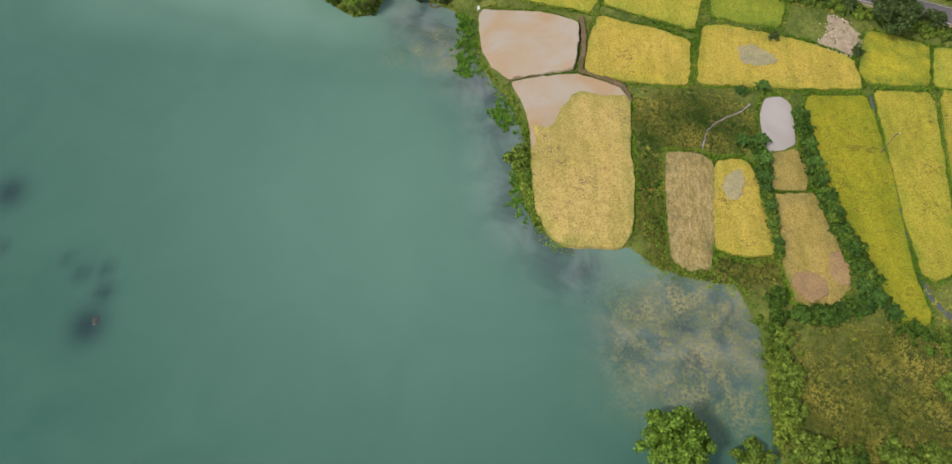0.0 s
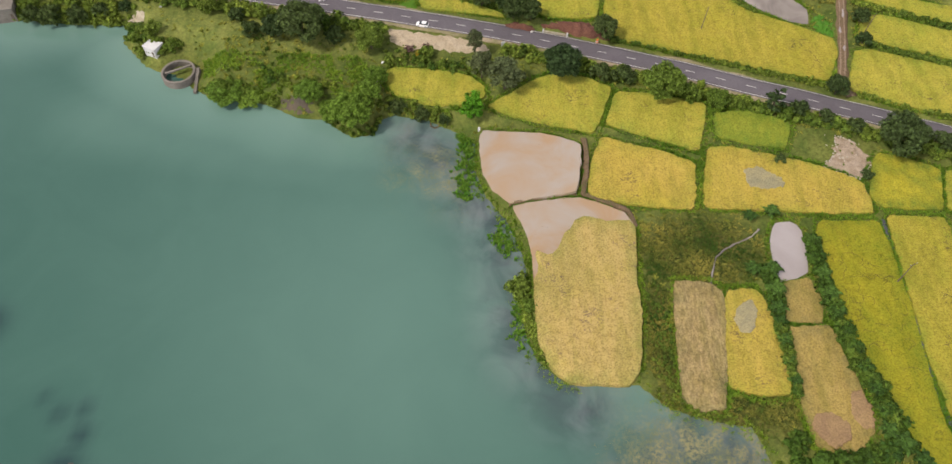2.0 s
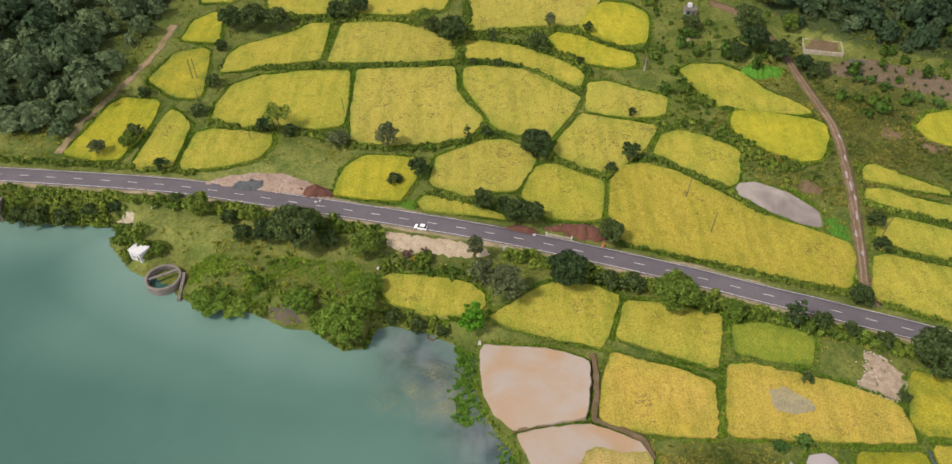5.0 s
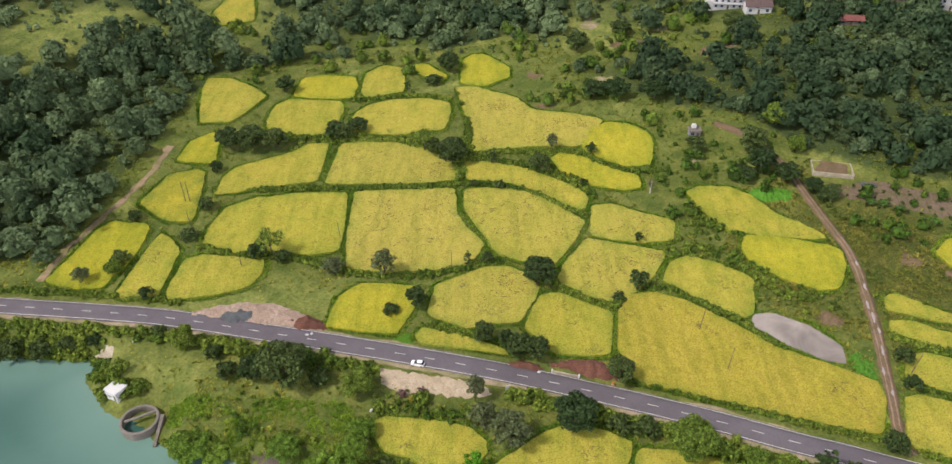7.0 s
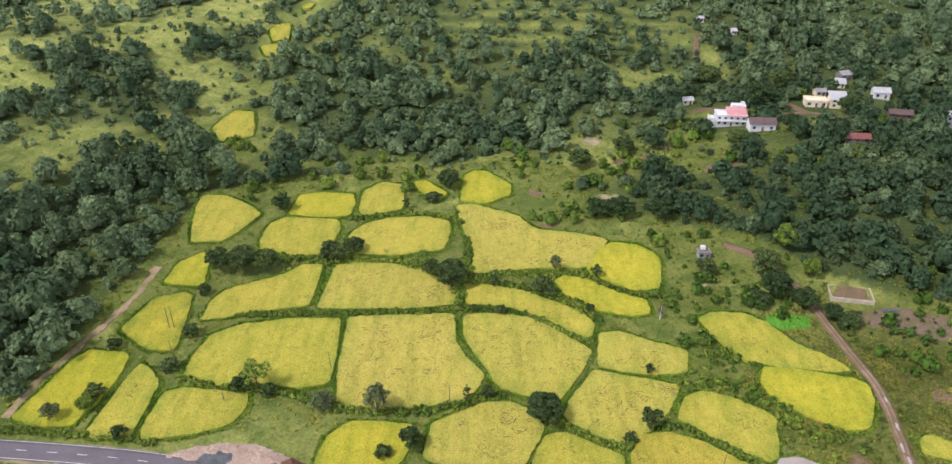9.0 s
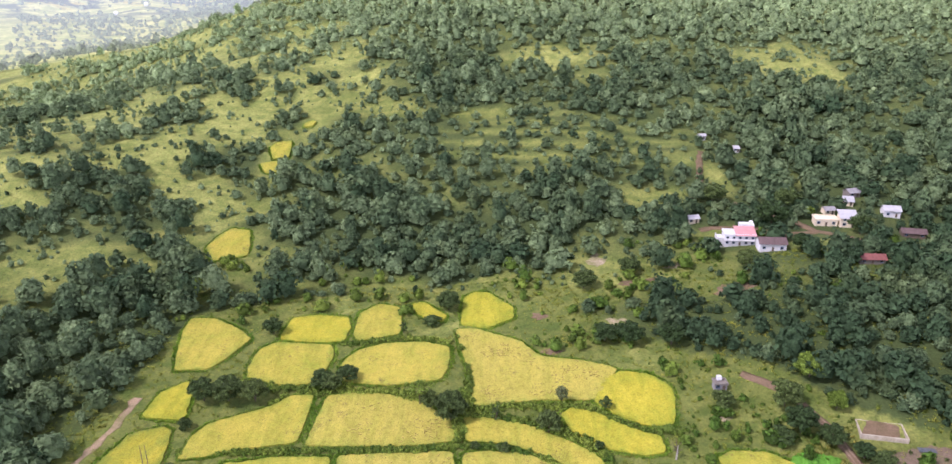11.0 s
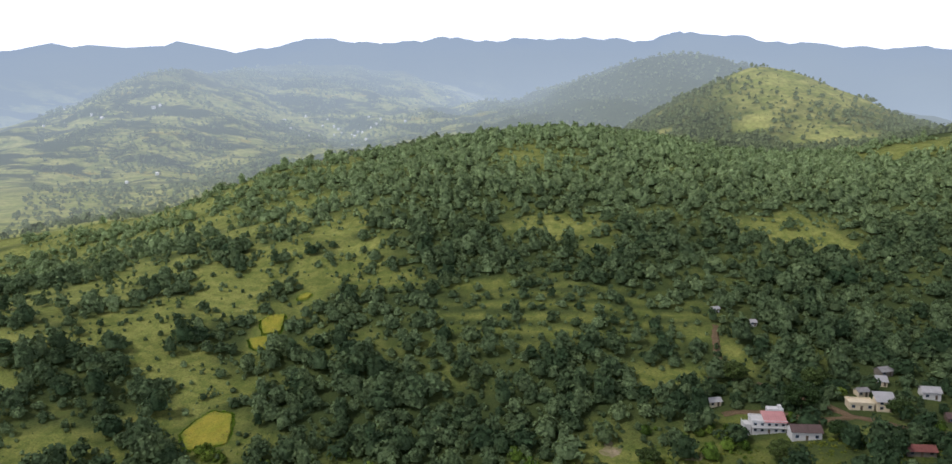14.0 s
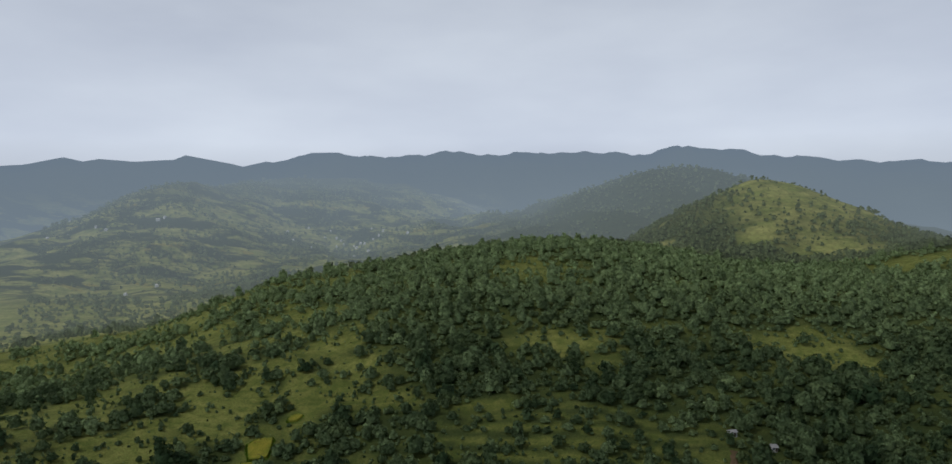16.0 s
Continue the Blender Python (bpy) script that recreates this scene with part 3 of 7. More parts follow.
OPEN = [(72, 393, 46, 26), (102, 373, 18, 10), (48, 828, 50, 46), (215, 1170, 40, 26), (354, 1125, 34, 20), (435, 1075, 62, 26), (404, 1010, 50, 16), (452, 935, 70, 42), (215, 646, 46, 34), (243, 622, 15, 26), (56, 646, 42, 26), (89, 466, 26, 12), (53, 405, 18, 12), (-60, 584, 16, 10), (114, 502, 8, 5), (127, 480, 7, 22), (40, 385, 30, 24), (40, 352, 22, 14), (128, 288.5, 11, 7), (150, 254, 32, 22), (75, 306, 26, 15), (-106, 428, 16, 10), (-152, 441, 10, 8), (-192, 419, 16, 10), (-250, 492, 30, 12), (112, 420, 18, 10), (165, 404, 45, 5), (-200, 390, 28, 34), (-245, 466, 16, 14), (-115, 414, 18, 9), (-124, 389, 9, 8), (-89, 401, 11, 7), (-43, 402, 20, 7), (-80, 497, 8, 6), (-83, 633, 20, 18), (-4, 563, 26, 8), (-108, 672, 22, 28), (-124, 526, 10, 32), (-106, 570, 9, 28), (-94, 592, 7, 16), (-121, 428, 14, 18)]
GROVES = [(-330, 655, 70, 42), (-258, 705, 42, 34), (-186, 660, 18, 22), (-165, 521, 10, 12), (-239, 571, 5, 8), (-208, 551, 6, 6), (-214, 582, 5, 7), (-208, 798, 12, 16), (-415, 774, 40, 22), (-150, 676, 22, 20), (-224, 484, 28, 13), (-192, 572, 8, 6), (-205, 680, 9, 9), (-176, 647, 10, 9), (-143, 534, 12, 9), (-127, 573, 13, 12), (-289, 821, 14, 12), (-423, 919, 22, 14), (-198, 496, 11, 8), (-215, 600, 13, 10)]


def boggy(x, y):
    """Brown, soggy or trampled ground, 0 to 1."""
    b = np.maximum(np.exp(-((np.hypot((x - 57) / 17, (y - 124) / 12)) ** 6)), np.exp(-((np.hypot((x - 45) / 5, (y - 98) / 22)) ** 4)))
    b = np.maximum(b, 0.9 * np.exp(-((np.hypot((x - 92) / 26, (y - 46) / 21)) ** 6)))
    b = np.maximum(b, np.exp(-((np.hypot((x - 62) / 14, (y - 82) / 8)) ** 4)))
    return np.maximum(b, 0.8 * np.exp(-((np.hypot((x - 130) / 32, (y - 250) / 34)) ** 4)))


def terraces(x, y):
    """Where old terraces with hedge rows lie, 0 to 1."""
    return np.exp(-((np.hypot((x - 40) / 85, (y - 522) / 40) * (1 + 0.2 * ripple(x, y, 20, 3))) ** 4))


def woodland(x, y):
    """How thick the trees stand, 0 to 1."""
    broken = 0.5 + 0.5 * ripple(x, y, 17, 11) + 0.25 * ripple(x, y, 6, 12)
    deep = distance_to(x, y, SAVANNA)
    west = np.clip(np.where(inside(x, y, SAVANNA), deep, -deep) / 22 + 0.5 + 0.6 * ripple(x, y, 11, 4), 0, 1)
    d = 0.95 - 0.95 * np.clip(0.50 - broken, 0, 1)
    d = d * (1 - west) + west * np.clip((broken - 0.51) * 2.4, 0.12, 0.88)
    beyond = np.clip((-x - 130) / 60, 0, 1) * np.clip((y - 880) / 80, 0, 1)
    d = d * (1 - beyond) + beyond * np.clip((broken - 0.62) * 2.0, 0.06, 0.5)
    near_west = np.exp(-(((x + 185) / 47) ** 4 + ((y - 320) / 75) ** 4))
    d = np.maximum(d, 0.95 * near_west * (x < -134 - 0.02 * (y - 250)))
    edge = np.interp(x, [-400, -140, -120, -80, -20, 20, 40, 75, 104, 120, 131, 140, 160, 172, 400], [250, 250, 375, 392, 396, 412, 372, 335, 324, 303, 297, 291, 284, 281, 272])
    d = d * (1 - 0.9 * np.clip((-x - 60) / 60, 0, 1) * np.clip((y - 385) / 20, 0, 1) * np.clip((0.72 - broken) * 2.2, 0, 1))
    d = d * (y > edge)
    for cx, cy, sx_, sy_ in OPEN:
        d = d * (1 - 0.95 * np.exp(-((np.hypot((x - cx) / sx_, (y - cy) / sy_) * (1 + 0.25 * ripple(x, y, 7, 3))) ** 4)))
    d = d * (1 - terraces(x, y) * np.where(np.sin((y + 0.12 * x + 4 * ripple(x, y, 30, 2)) * math.tau / 13.0) > 0.05, 0.86, 0.1))
    for cx, cy, sx_, sy_ in GROVES:
        d = np.maximum(d, 0.92 * np.exp(-((np.hypot((x - cx) / sx_, (y - cy) / sy_) * (1 + 0.3 * ripple(x, y, 8, 5))) ** 6)))
    # the grassy cap of the pointed hill, broken by bushes, with a clump of trees on its very top
    round_top = np.hypot((x - 430) * np.where(x > 430, 0.55, 1.0), (y - 1250) * 0.8) / (112 + 30 * ripple(x, y, 42, 2))
    cap = np.exp(-(round_top ** 4)) * np.where(ripple(x, y, 11, 7) > 0.30, 0.72, 0.99)
    return np.maximum(d * (1 - cap), 0.9 * np.exp(-((np.hypot((x - 413) / 16, (y - 1285) / 9)) ** 6)))


def mesh_object(name, verts, faces, material, parent=None, attributes=None, smooth=False):
    data = bpy.data.meshes.new(name)
    verts, faces = np.asarray(verts, np.float32), np.asarray(faces, np.int32)
    data.vertices.add(len(verts))
    data.vertices.foreach_set("co", verts.ravel())
    n = faces.shape[1]
    data.loops.add(faces.size)
    data.loops.foreach_set("vertex_index", faces.ravel())
    data.polygons.add(len(faces))
    data.polygons.foreach_set("loop_start", np.arange(0, faces.size, n, dtype=np.int32))
    for key, values in (attributes or {}).items():
        data.attributes.new(key, "FLOAT", "POINT").data.foreach_set("value", np.asarray(values, np.float32))
    data.polygons.foreach_set("use_smooth", np.full(len(faces), smooth))
    data.update(calc_edges=True)
    data.validate()
    data.materials.append(material)
    ob = new(name, data)
    ob.parent = parent
    return ob


def part(name, bm, material, parent, label=""):
    data = bpy.data.meshes.new(name)
    bm.to_mesh(data)
    bm.free()
    data.materials.append(material)
    ob = new(name, data)
    ob.parent = parent
    return tagged(ob, label)


def grid_faces(nx, ny):
    a = (np.arange(ny - 1)[:, None] * nx + np.arange(nx - 1)).ravel()
    return np.stack([a, a + 1, a + nx + 1, a + nx], 1)


def steps(start, stop, step, growth=1.0):
    out, v = [], start
    while (v < stop) if step > 0 else (v > stop):
        out.append(v)
        v, step = v + step, step * growth
    return out


XS = np.array(sorted(set(steps(-170, -4300, -4, 1.055)[1:] + steps(-170, 220, 2) + steps(220, 4300, 4, 1.055))))
YS = np.array(sorted(set(steps(20, -1000, -4, 1.12)[1:] + steps(20, 420, 2) + steps(420, 700, 4) + steps(700, 1500, 8) + steps(1500, 4700, 20, 1.012))))
CUT = int(np.searchsorted(YS, 1010))


CREST_TURN = np.radians([-60, -32.7, -29.7, -27.2, -23.4, -20.6, -18.0, -14.8, -12.7, -10.0, -6.5, -1.9, 2.6, 6.6, 11.1, 14.1, 17.4, 21.8, 24.8, 26.4, 28.4, 29.4, 31.0, 60])
CREST_HIGH = np.array([357, 370, 400, 410, 415, 426, 406, 437, 468, 478, 462, 459, 475, 452, 450, 489, 447, 415, 356, 341, 362, 364, 323, 320])


def rim(x, y):
    """The long blue range that closes the view."""
    r, a = np.hypot(x, y - 127), np.arctan2(x, y - 127)
    crest = np.interp(a, CREST_TURN, CREST_HIGH) + 4 * np.sin(a * 83) + 3 * np.sin(a * 197 + 1)
    up = np.clip((r - 3300) / 1050, 0, 1)
    return crest * up * up * (3 - 2 * up) * (1 + 0.03 * ripple(x, y, 120, 4))


gx, gy = np.meshgrid(XS, YS)
gz = np.where(gy < 420, height(gx, gy), land_height(gx, gy)) + rim(gx, gy)
dryness = np.clip((gy - 370) / 80, 0, 1) * np.clip(np.maximum((-gx - 80) / 80, (gy - 540) / 80), 0.5, 1)
dryness = np.clip(dryness + 1.0 * np.exp(-((np.hypot(gx - 430, gy - 1200) / 280) ** 4)) + np.exp(-(((gx - 155) / 40) ** 4 + ((gy - 258) / 42) ** 4)) * 0.1 + 0.65 * np.exp(-((np.hypot((gx + 72) / 36, (gy + 0.14 * gx - 194) / 8)) ** 4)), 0, 1)
bogginess = boggy(gx, gy)
# Where the floor is darkened for undergrowth and the painted shade between crowns.
shaded_floor = np.where((gy > 245) & (gy < 1560), woodland(gx, gy), 0.0)
flat = np.stack([gx.ravel(), gy.ravel(), gz.ravel()], 1)
nx = len(XS)
tagged(mesh_object("ground", flat[: (CUT + 1) * nx], grid_faces(nx, CUT + 1), GRASS, None, {"dry": dryness.ravel()[: (CUT + 1) * nx], "wood": shaded_floor.ravel()[: (CUT + 1) * nx], "bog": bogginess.ravel()[: (CUT + 1) * nx]}, True), "rough green grass and scrub ground rising from lake to hills", "ground", kind="structure")
tagged(mesh_object("backdrop", flat[CUT * nx :], grid_faces(nx, len(YS) - CUT), HAZY_LAND, None, {"wood": shaded_floor.ravel()[CUT * nx :]}, True), "distant hazy valley and long blue-green mountain range", "hills", kind="structure")

# ---- lake ----
lx, ly = np.meshgrid(np.array(sorted(set(steps(-170, -1500, -6, 1.15)[1:] + steps(-170, 90, 2)))), np.array(sorted(set(steps(0, -900, -6, 1.15)[1:] + steps(0, 240, 2) + steps(240, 330, 10)))))
off = -inland(lx, ly)
# Silt along the shore, with the pale sky reflection there painted in.
silt_sheen = np.clip(1.0 - off / (26 + 14 * ripple(lx, ly, 22, 2)), 0, 1) ** 1.3 * np.clip((ly - 40) / 60, 0.25, 1)
silt_sheen = np.maximum(silt_sheen, 0.32 * np.exp(-((distance_to(lx, ly, [(0, 140), (-40, 150), (-110, 175)], False) / 14) ** 2)))
marsh = np.exp(-((np.hypot((lx - 50) / 22, (ly - 66) / 18)) ** 4))
marsh = np.maximum(marsh, np.exp(-(distance_to(lx, ly, [(-18, 166), (-10, 158), (2, 140), (10, 122), (12, 100), (24, 84)], False) / 10) ** 2))
silt_sheen = np.maximum(silt_sheen, 0.48 * np.exp(-(((lx + 15) / 75) ** 2 + ((ly - 95) / 70) ** 2)))
mat = np.exp(-((np.hypot((lx - 50) / 23, (ly - 64) / 22) * (1 + 0.3 * ripple(lx, ly, 9, 3))) ** 4)) 
mat = np.maximum(mat, 0.85 * np.exp(-((np.hypot((lx + 12) / 14, (ly - 154) / 17)) ** 4)) * np.clip(0.45 + ripple(lx, ly, 5, 6), 0, 1))
weed = np.zeros_like(lx)
for wx, wy, size, depth in ((-99, 67.5, 4.2, 0.97), (-97, 76, 2.6, 0.75), (-98, 82, 2.3, 0.6), (-104, 81, 2.2, 0.6), (-109, 85, 1.8, 0.45), (-131, 104, 4.0, 0.9), (-128, 88, 2.0, 0.5)):
    weed = np.maximum(weed, depth * np.exp(-(((lx - wx * 0.9 + 1.5) / size) ** 2 + ((ly - wy) / (size * 1.2)) ** 2)))
# Far water paled to stand in for its stronger sky reflection.
silt_sheen = np.clip(silt_sheen + 0.24 * np.clip((ly - 70) / 130, 0, 1) * np.clip(off / 30, 0, 1) - 0.05, 0, 1)
lake = mesh_object("water", np.stack([lx.ravel(), ly.ravel(), np.zeros(lx.size)], 1), grid_faces(lx.shape[1], lx.shape[0]), LAKE, None, {"silt_sheen": silt_sheen.ravel(), "weed": weed.ravel(), "shoal": (0.85 * marsh).ravel(), "mat": mat.ravel()}, True)
tagged(lake, "calm teal-green lake, paled along its shore by silt and painted sky sheen", "lake", kind="structure")


# ---- flat shapes laid over the land ----
def rounded(points, passes=2):
    p = np.asarray(points, float)
    for _ in range(passes):
        q = np.roll(p, -1, 0)
        p = np.stack([p * 0.92 + q * 0.08, p * 0.08 + q * 0.92], 1).reshape(-1, 2)
    return p


def resampled(points, step, closed=True):
    p = np.asarray(points, float)
    if closed:
        p = np.vstack([p, p[:1]])
    run = np.r_[0, np.cumsum(np.hypot(*np.diff(p, axis=0).T))]
    n = max(3, int(run[-1] / step))
    s = np.linspace(0, run[-1], n + 1)[: n if closed else n + 1]
    return np.stack([np.interp(s, run, p[:, 0]), np.interp(s, run, p[:, 1])], 1)


def patch_mesh(points, step, rng, ragged=0.15):
    """Points and triangles that fill an outline, with uneven edges."""
    edge = resampled(rounded(points, 1), step)
    edge += rng.normal(0, ragged, edge.shape)
    lo, hi = edge.min(0), edge.max(0)
    ix, iy = np.meshgrid(np.arange(lo[0], hi[0], step), np.arange(lo[1], hi[1], step))
    ix, iy = ix.ravel() + rng.uniform(-0.3, 0.3, ix.size) * step, iy.ravel() + rng.uniform(-0.3, 0.3, iy.size) * step
    keep = inside(ix, iy, edge) & (distance_to(ix, iy, edge) > 0.4 * step)
    pts = [Vector(v) for v in edge] + [Vector((a, b)) for a, b in zip(ix[keep], iy[keep])]
    out = mathutils.geometry.delaunay_2d_cdt(pts, [], [list(range(len(edge)))], 1, 1e-4)
    verts = np.array([(v.x, v.y) for v in out[0]])
    return verts, np.array([f for f in out[2] if len(f) == 3], int), len(edge)


def laid(name, points, material, lift, seed, step=1.6, rough=0.0, skirt=0.0, ragged=0.15, parent=None, dome=0.0):
    """A sheet that lies on the land lift metres up, with a skirt round it."""
    rng = np.random.default_rng(seed)
    xy, tri, n = patch_mesh(points, step, rng, ragged)
    depth = distance_to(xy[:, 0], xy[:, 1], xy[:n])
    z = height(xy[:, 0], xy[:, 1]) + lift + rough * rng.normal(0, 1, len(xy)) * np.clip(depth / step, 0.2, 1)
    if dome:
        z = z + dome * np.clip(depth / max(depth.max(), 0.1), 0, 1) ** 0.8 * (1 + 0.35 * ripple(xy[:, 0], xy[:, 1], 1.6, seed))
    verts = np.c_[xy, z]
    a, b, c = (xy[tri[:, k]] for k in range(3))
    wrong = np.cross(b - a, c - a) < 0
    tri[wrong] = tri[wrong][:, ::-1]
    if skirt:
        low = verts[:n].copy()
        low[:, 2] -= skirt
        low[:, :2] += (low[:, :2] - xy[:n].mean(0)) / np.linalg.norm(low[:, :2] - xy[:n].mean(0), axis=1)[:, None] * 0.2
        k, j = np.arange(n), (np.arange(n) + 1) % n
        base = len(verts)
        side = np.vstack([np.stack([k, base + k, base + j], 1), np.stack([k, base + j, j], 1)])
        verts, tri = np.vstack([verts, low]), np.vstack([tri, side])
    border = np.exp(-distance_to(verts[:, 0], verts[:, 1], xy[:n]) / 2.2)
    return mesh_object(name, verts, tri, material, parent, {"border": border}, rough == 0.0)


FIELDS = []


def widened(points, out):
    """An outline pushed outward by some metres."""
    p = np.asarray(points, float)
    a, b = p - np.roll(p, 1, 0), np.roll(p, -1, 0) - p
    n = np.stack([a[:, 1], -a[:, 0]], 1) / np.linalg.norm(a, axis=1)[:, None] + np.stack([b[:, 1], -b[:, 0]], 1) / np.linalg.norm(b, axis=1)[:, None]
    area = np.sum(p[:, 0] * np.roll(p[:, 1], -1) - p[:, 1] * np.roll(p[:, 0], -1))
    return p + n / (np.linalg.norm(n, axis=1)[:, None] + 1e-9) * out * (1 if area > 0 else -1)


YELLOW = "ripe yellow rice field edged by a grassy bank"
BEATEN = "ripe yellow rice field with beaten-down dark streaks"
GOLD = "golden-brown ripe rice field with dry rough ears"
LIMEY = "yellow-green ripening rice field among grassy banks"
BEATEN_FIELDS = []


def field(points, material, label, lift=0.55, rough=0.07):
    points = widened(points, 0.45)
    if label == BEATEN:
        BEATEN_FIELDS.append(np.array(points))
    FIELDS.append(np.array(points))
    ob = laid("rice_field", points, material, lift, 100 + len(FIELDS), 1.5, rough, lift + 0.15)
    return tagged(ob, label, "rice field", "rice fields")


def pond(points, material, label):
    FIELDS.append(np.array(points))
    ob = laid("pond", points, material, 0.14, 300 + len(FIELDS), 2.0, 0.0, 0.2)
    co = np.zeros(len(ob.data.vertices) * 3, np.float32)
    ob.data.vertices.foreach_get("co", co)
    lie = height(co[0::3], co[1::3])
    ones = np.c_[co[0::3], co[1::3], np.ones(len(lie))]
    level = ones @ np.linalg.lstsq(ones, lie, rcond=None)[0]
    level = level + np.max(lie - level) + 0.06
    co[2::3] = np.where(co[2::3] < lie, level - 0.8, level)
    ob.data.vertices.foreach_set("co", co)
    ob.data.polygons.foreach_set("use_smooth", np.zeros(len(ob.data.polygons), bool))
    return tagged(ob, label, "pond")


# between the lake and the road
pond([(1.3, 164.6), (8.8, 163.5), (18.3, 162.3), (26.8, 159.4), (29.5, 156.7), (28.8, 151.3), (27.0, 141.5), (19.9, 140.7), (8.8, 138.7), (5.1, 142.4), (1.8, 149.3), (1.0, 156.8)], MUD_WATER, "muddy brown flooded paddy with a thin earth rim")
pond([(9.1, 137.8), (19.8, 139.9), (27.2, 140.3), (32.8, 138.3), (39.1, 135.5), (41.1, 131.5), (41.2, 128.0), (34.2, 126.2), (24.2, 118.7), (14.9, 112.4), (14.6, 118.7), (13.9, 127.0), (11.4, 133.8)], MUD_WATER, "muddy brown flooded end of a rice paddy")
field([(15.4, 123.4), (17.8, 121.9), (20.2, 122.4), (21.6, 123.6), (22.0, 125.4), (23.0, 127.2), (23.4, 128.8), (25.2, 130.0), (26.0, 132.2), (28.5, 133.7), (30.6, 132.9), (32.4, 132.8), (34.4, 131.8), (37.2, 132.4), (40.3, 132.4), (41.0, 130.8), (39.7, 114.8), (39.8, 106.1), (38.5, 94.4), (37.3, 90.0), (35.7, 88.1), (22.2, 88.4), (18.1, 92.0), (15.5, 97.7), (14.8, 106.0), (14.9, 114.8)], RICE_DRY, "large golden rice field, partly flooded at one end", 1.0)
field([(-26.8, 186.8), (-24.7, 188.0), (-11.8, 186.7), (-2.6, 184.7), (1.9, 180.6), (2.4, 176.5), (-3.4, 173.1), (-15.1, 175.8), (-24.2, 179.0), (-26.8, 183.1)], RICE_YELLOW, YELLOW)
field([(3.3, 172.7), (11.8, 178.8), (17.3, 182.7), (22.0, 184.9), (31.9, 184.1), (38.9, 180.4), (39.0, 178.1), (35.1, 167.5), (33.0, 163.0), (25.4, 165.3), (16.7, 167.5), (9.8, 169.8)], RICE_YELLOW, YELLOW)
field([(41.4, 178.0), (49.3, 177.5), (58.0, 175.4), (66.5, 173.0), (64.5, 165.1), (61.9, 156.4), (52.7, 160.4), (44.4, 163.5), (37.3, 166.4)], RICE_YELLOW, YELLOW)
field([(35.5, 161.2), (42.1, 158.6), (50.5, 156.4), (60.1, 152.1), (57.8, 136.9), (49.8, 137.6), (40.1, 138.6), (30.9, 141.2), (30.9, 145.7), (32.9, 154.2)], RICE_GOLD, GOLD)
field([(65.1, 157.4), (71.0, 157.2), (82.4, 154.1), (92.0, 151.6), (102.6, 146.7), (104.5, 144.6), (104.9, 135.5), (91.8, 135.9), (61.1, 137.1), (62.8, 147.9)], RICE_GOLD, "golden-brown rice field with a bare pale patch")
field([(68.6, 169.5), (76.7, 170.6), (89.5, 166.1), (86.4, 157.3), (78.1, 158.9), (68.3, 161.7)], FALLOW, "fallow green paddy overgrown with grass")
field([(111.5, 155.2), (119.4, 153.0), (126.9, 149.9), (123.4, 136.4), (116.4, 137.0), (107.6, 137.5), (106.1, 141.1), (107.9, 147.8)], RICE_PATCHY, "patchy yellow-green paddy overgrown with weeds")
field([(128.8, 149.5), (142.4, 146.1), (138.7, 133.5), (125.2, 136.4)], RICE_YELLOW, YELLOW)
field([(49.7, 114.5), (54.5, 114.1), (58.3, 113.9), (60.9, 111.2), (60.5, 106.0), (56.4, 82.1), (51.0, 81.8), (47.2, 84.3), (48.1, 97.7), (48.7, 107.7)], STRAW, "narrow pale brown field of beaten dry straw", 0.4, 0.13)
field([(62.1, 111.8), (69.4, 112.0), (71.6, 106.0), (71.8, 97.7), (71.9, 85.1), (65.6, 84.8), (58.2, 86.6), (59.7, 97.7)], RICE_GOLD, "small yellow rice field with a washed-out pale patch")
pond([(77.9, 132.3), (83.2, 132.9), (84.9, 130.0), (84.9, 126.1), (83.6, 116.9), (79.4, 115.4), (75.9, 114.7), (75.4, 118.7), (75.7, 126.1)], PALE_WATER, "pale milky pond between palm-like hedges")
field([(76.7, 113.9), (83.2, 115.7), (84.8, 109.5), (83.4, 103.5), (75.2, 103.5), (76.2, 109.5)], RICE_TAN, "small tan harvested paddy beside a pond", 0.3)
field([(75.3, 101.8), (85.3, 102.2), (86.0, 96.1), (87.5, 88.1), (88.3, 80.5), (87.6, 76.2), (84.0, 72.2), (79.1, 71.6), (74.8, 73.3), (74.1, 82.0), (74.4, 92.9)], RICE_TAN, "long tan harvested paddy with reddish-brown patches", 0.35)
field([(89.6, 132.4), (105.2, 132.4), (105.8, 124.4), (105.8, 105.5), (103.9, 81.5), (105.0, 68.4), (102.7, 66.6), (97.8, 69.1), (95.2, 81.5), (92.0, 92.4), (88.1, 109.2), (88.0, 124.4)], RICE_BRIGHT, "long bright yellow rice field with dark winding streaks")
field([(108.2, 134.4), (123.5, 133.3), (119.4, 105.5), (114.2, 80.8), (108.8, 78.1), (106.4, 79.9), (106.5, 96.6), (107.4, 114.8)], RICE_OLIVE, "long yellow rice field beside a narrow ditch")
field([(126.3, 134.4), (140.5, 132.4), (132.2, 96.6), (120.3, 98.4)], RICE_OLIVE, YELLOW)
# beyond the road
field([(-138.0, 240.4), (-133.9, 252.0), (-131.4, 263.5), (-127.9, 269.6), (-115.7, 268.9), (-113.5, 266.5), (-113.4, 257.1), (-115.3, 249.0), (-117.9, 241.2), (-118.8, 237.6), (-127.9, 237.5)], RICE_LIME, LIMEY)
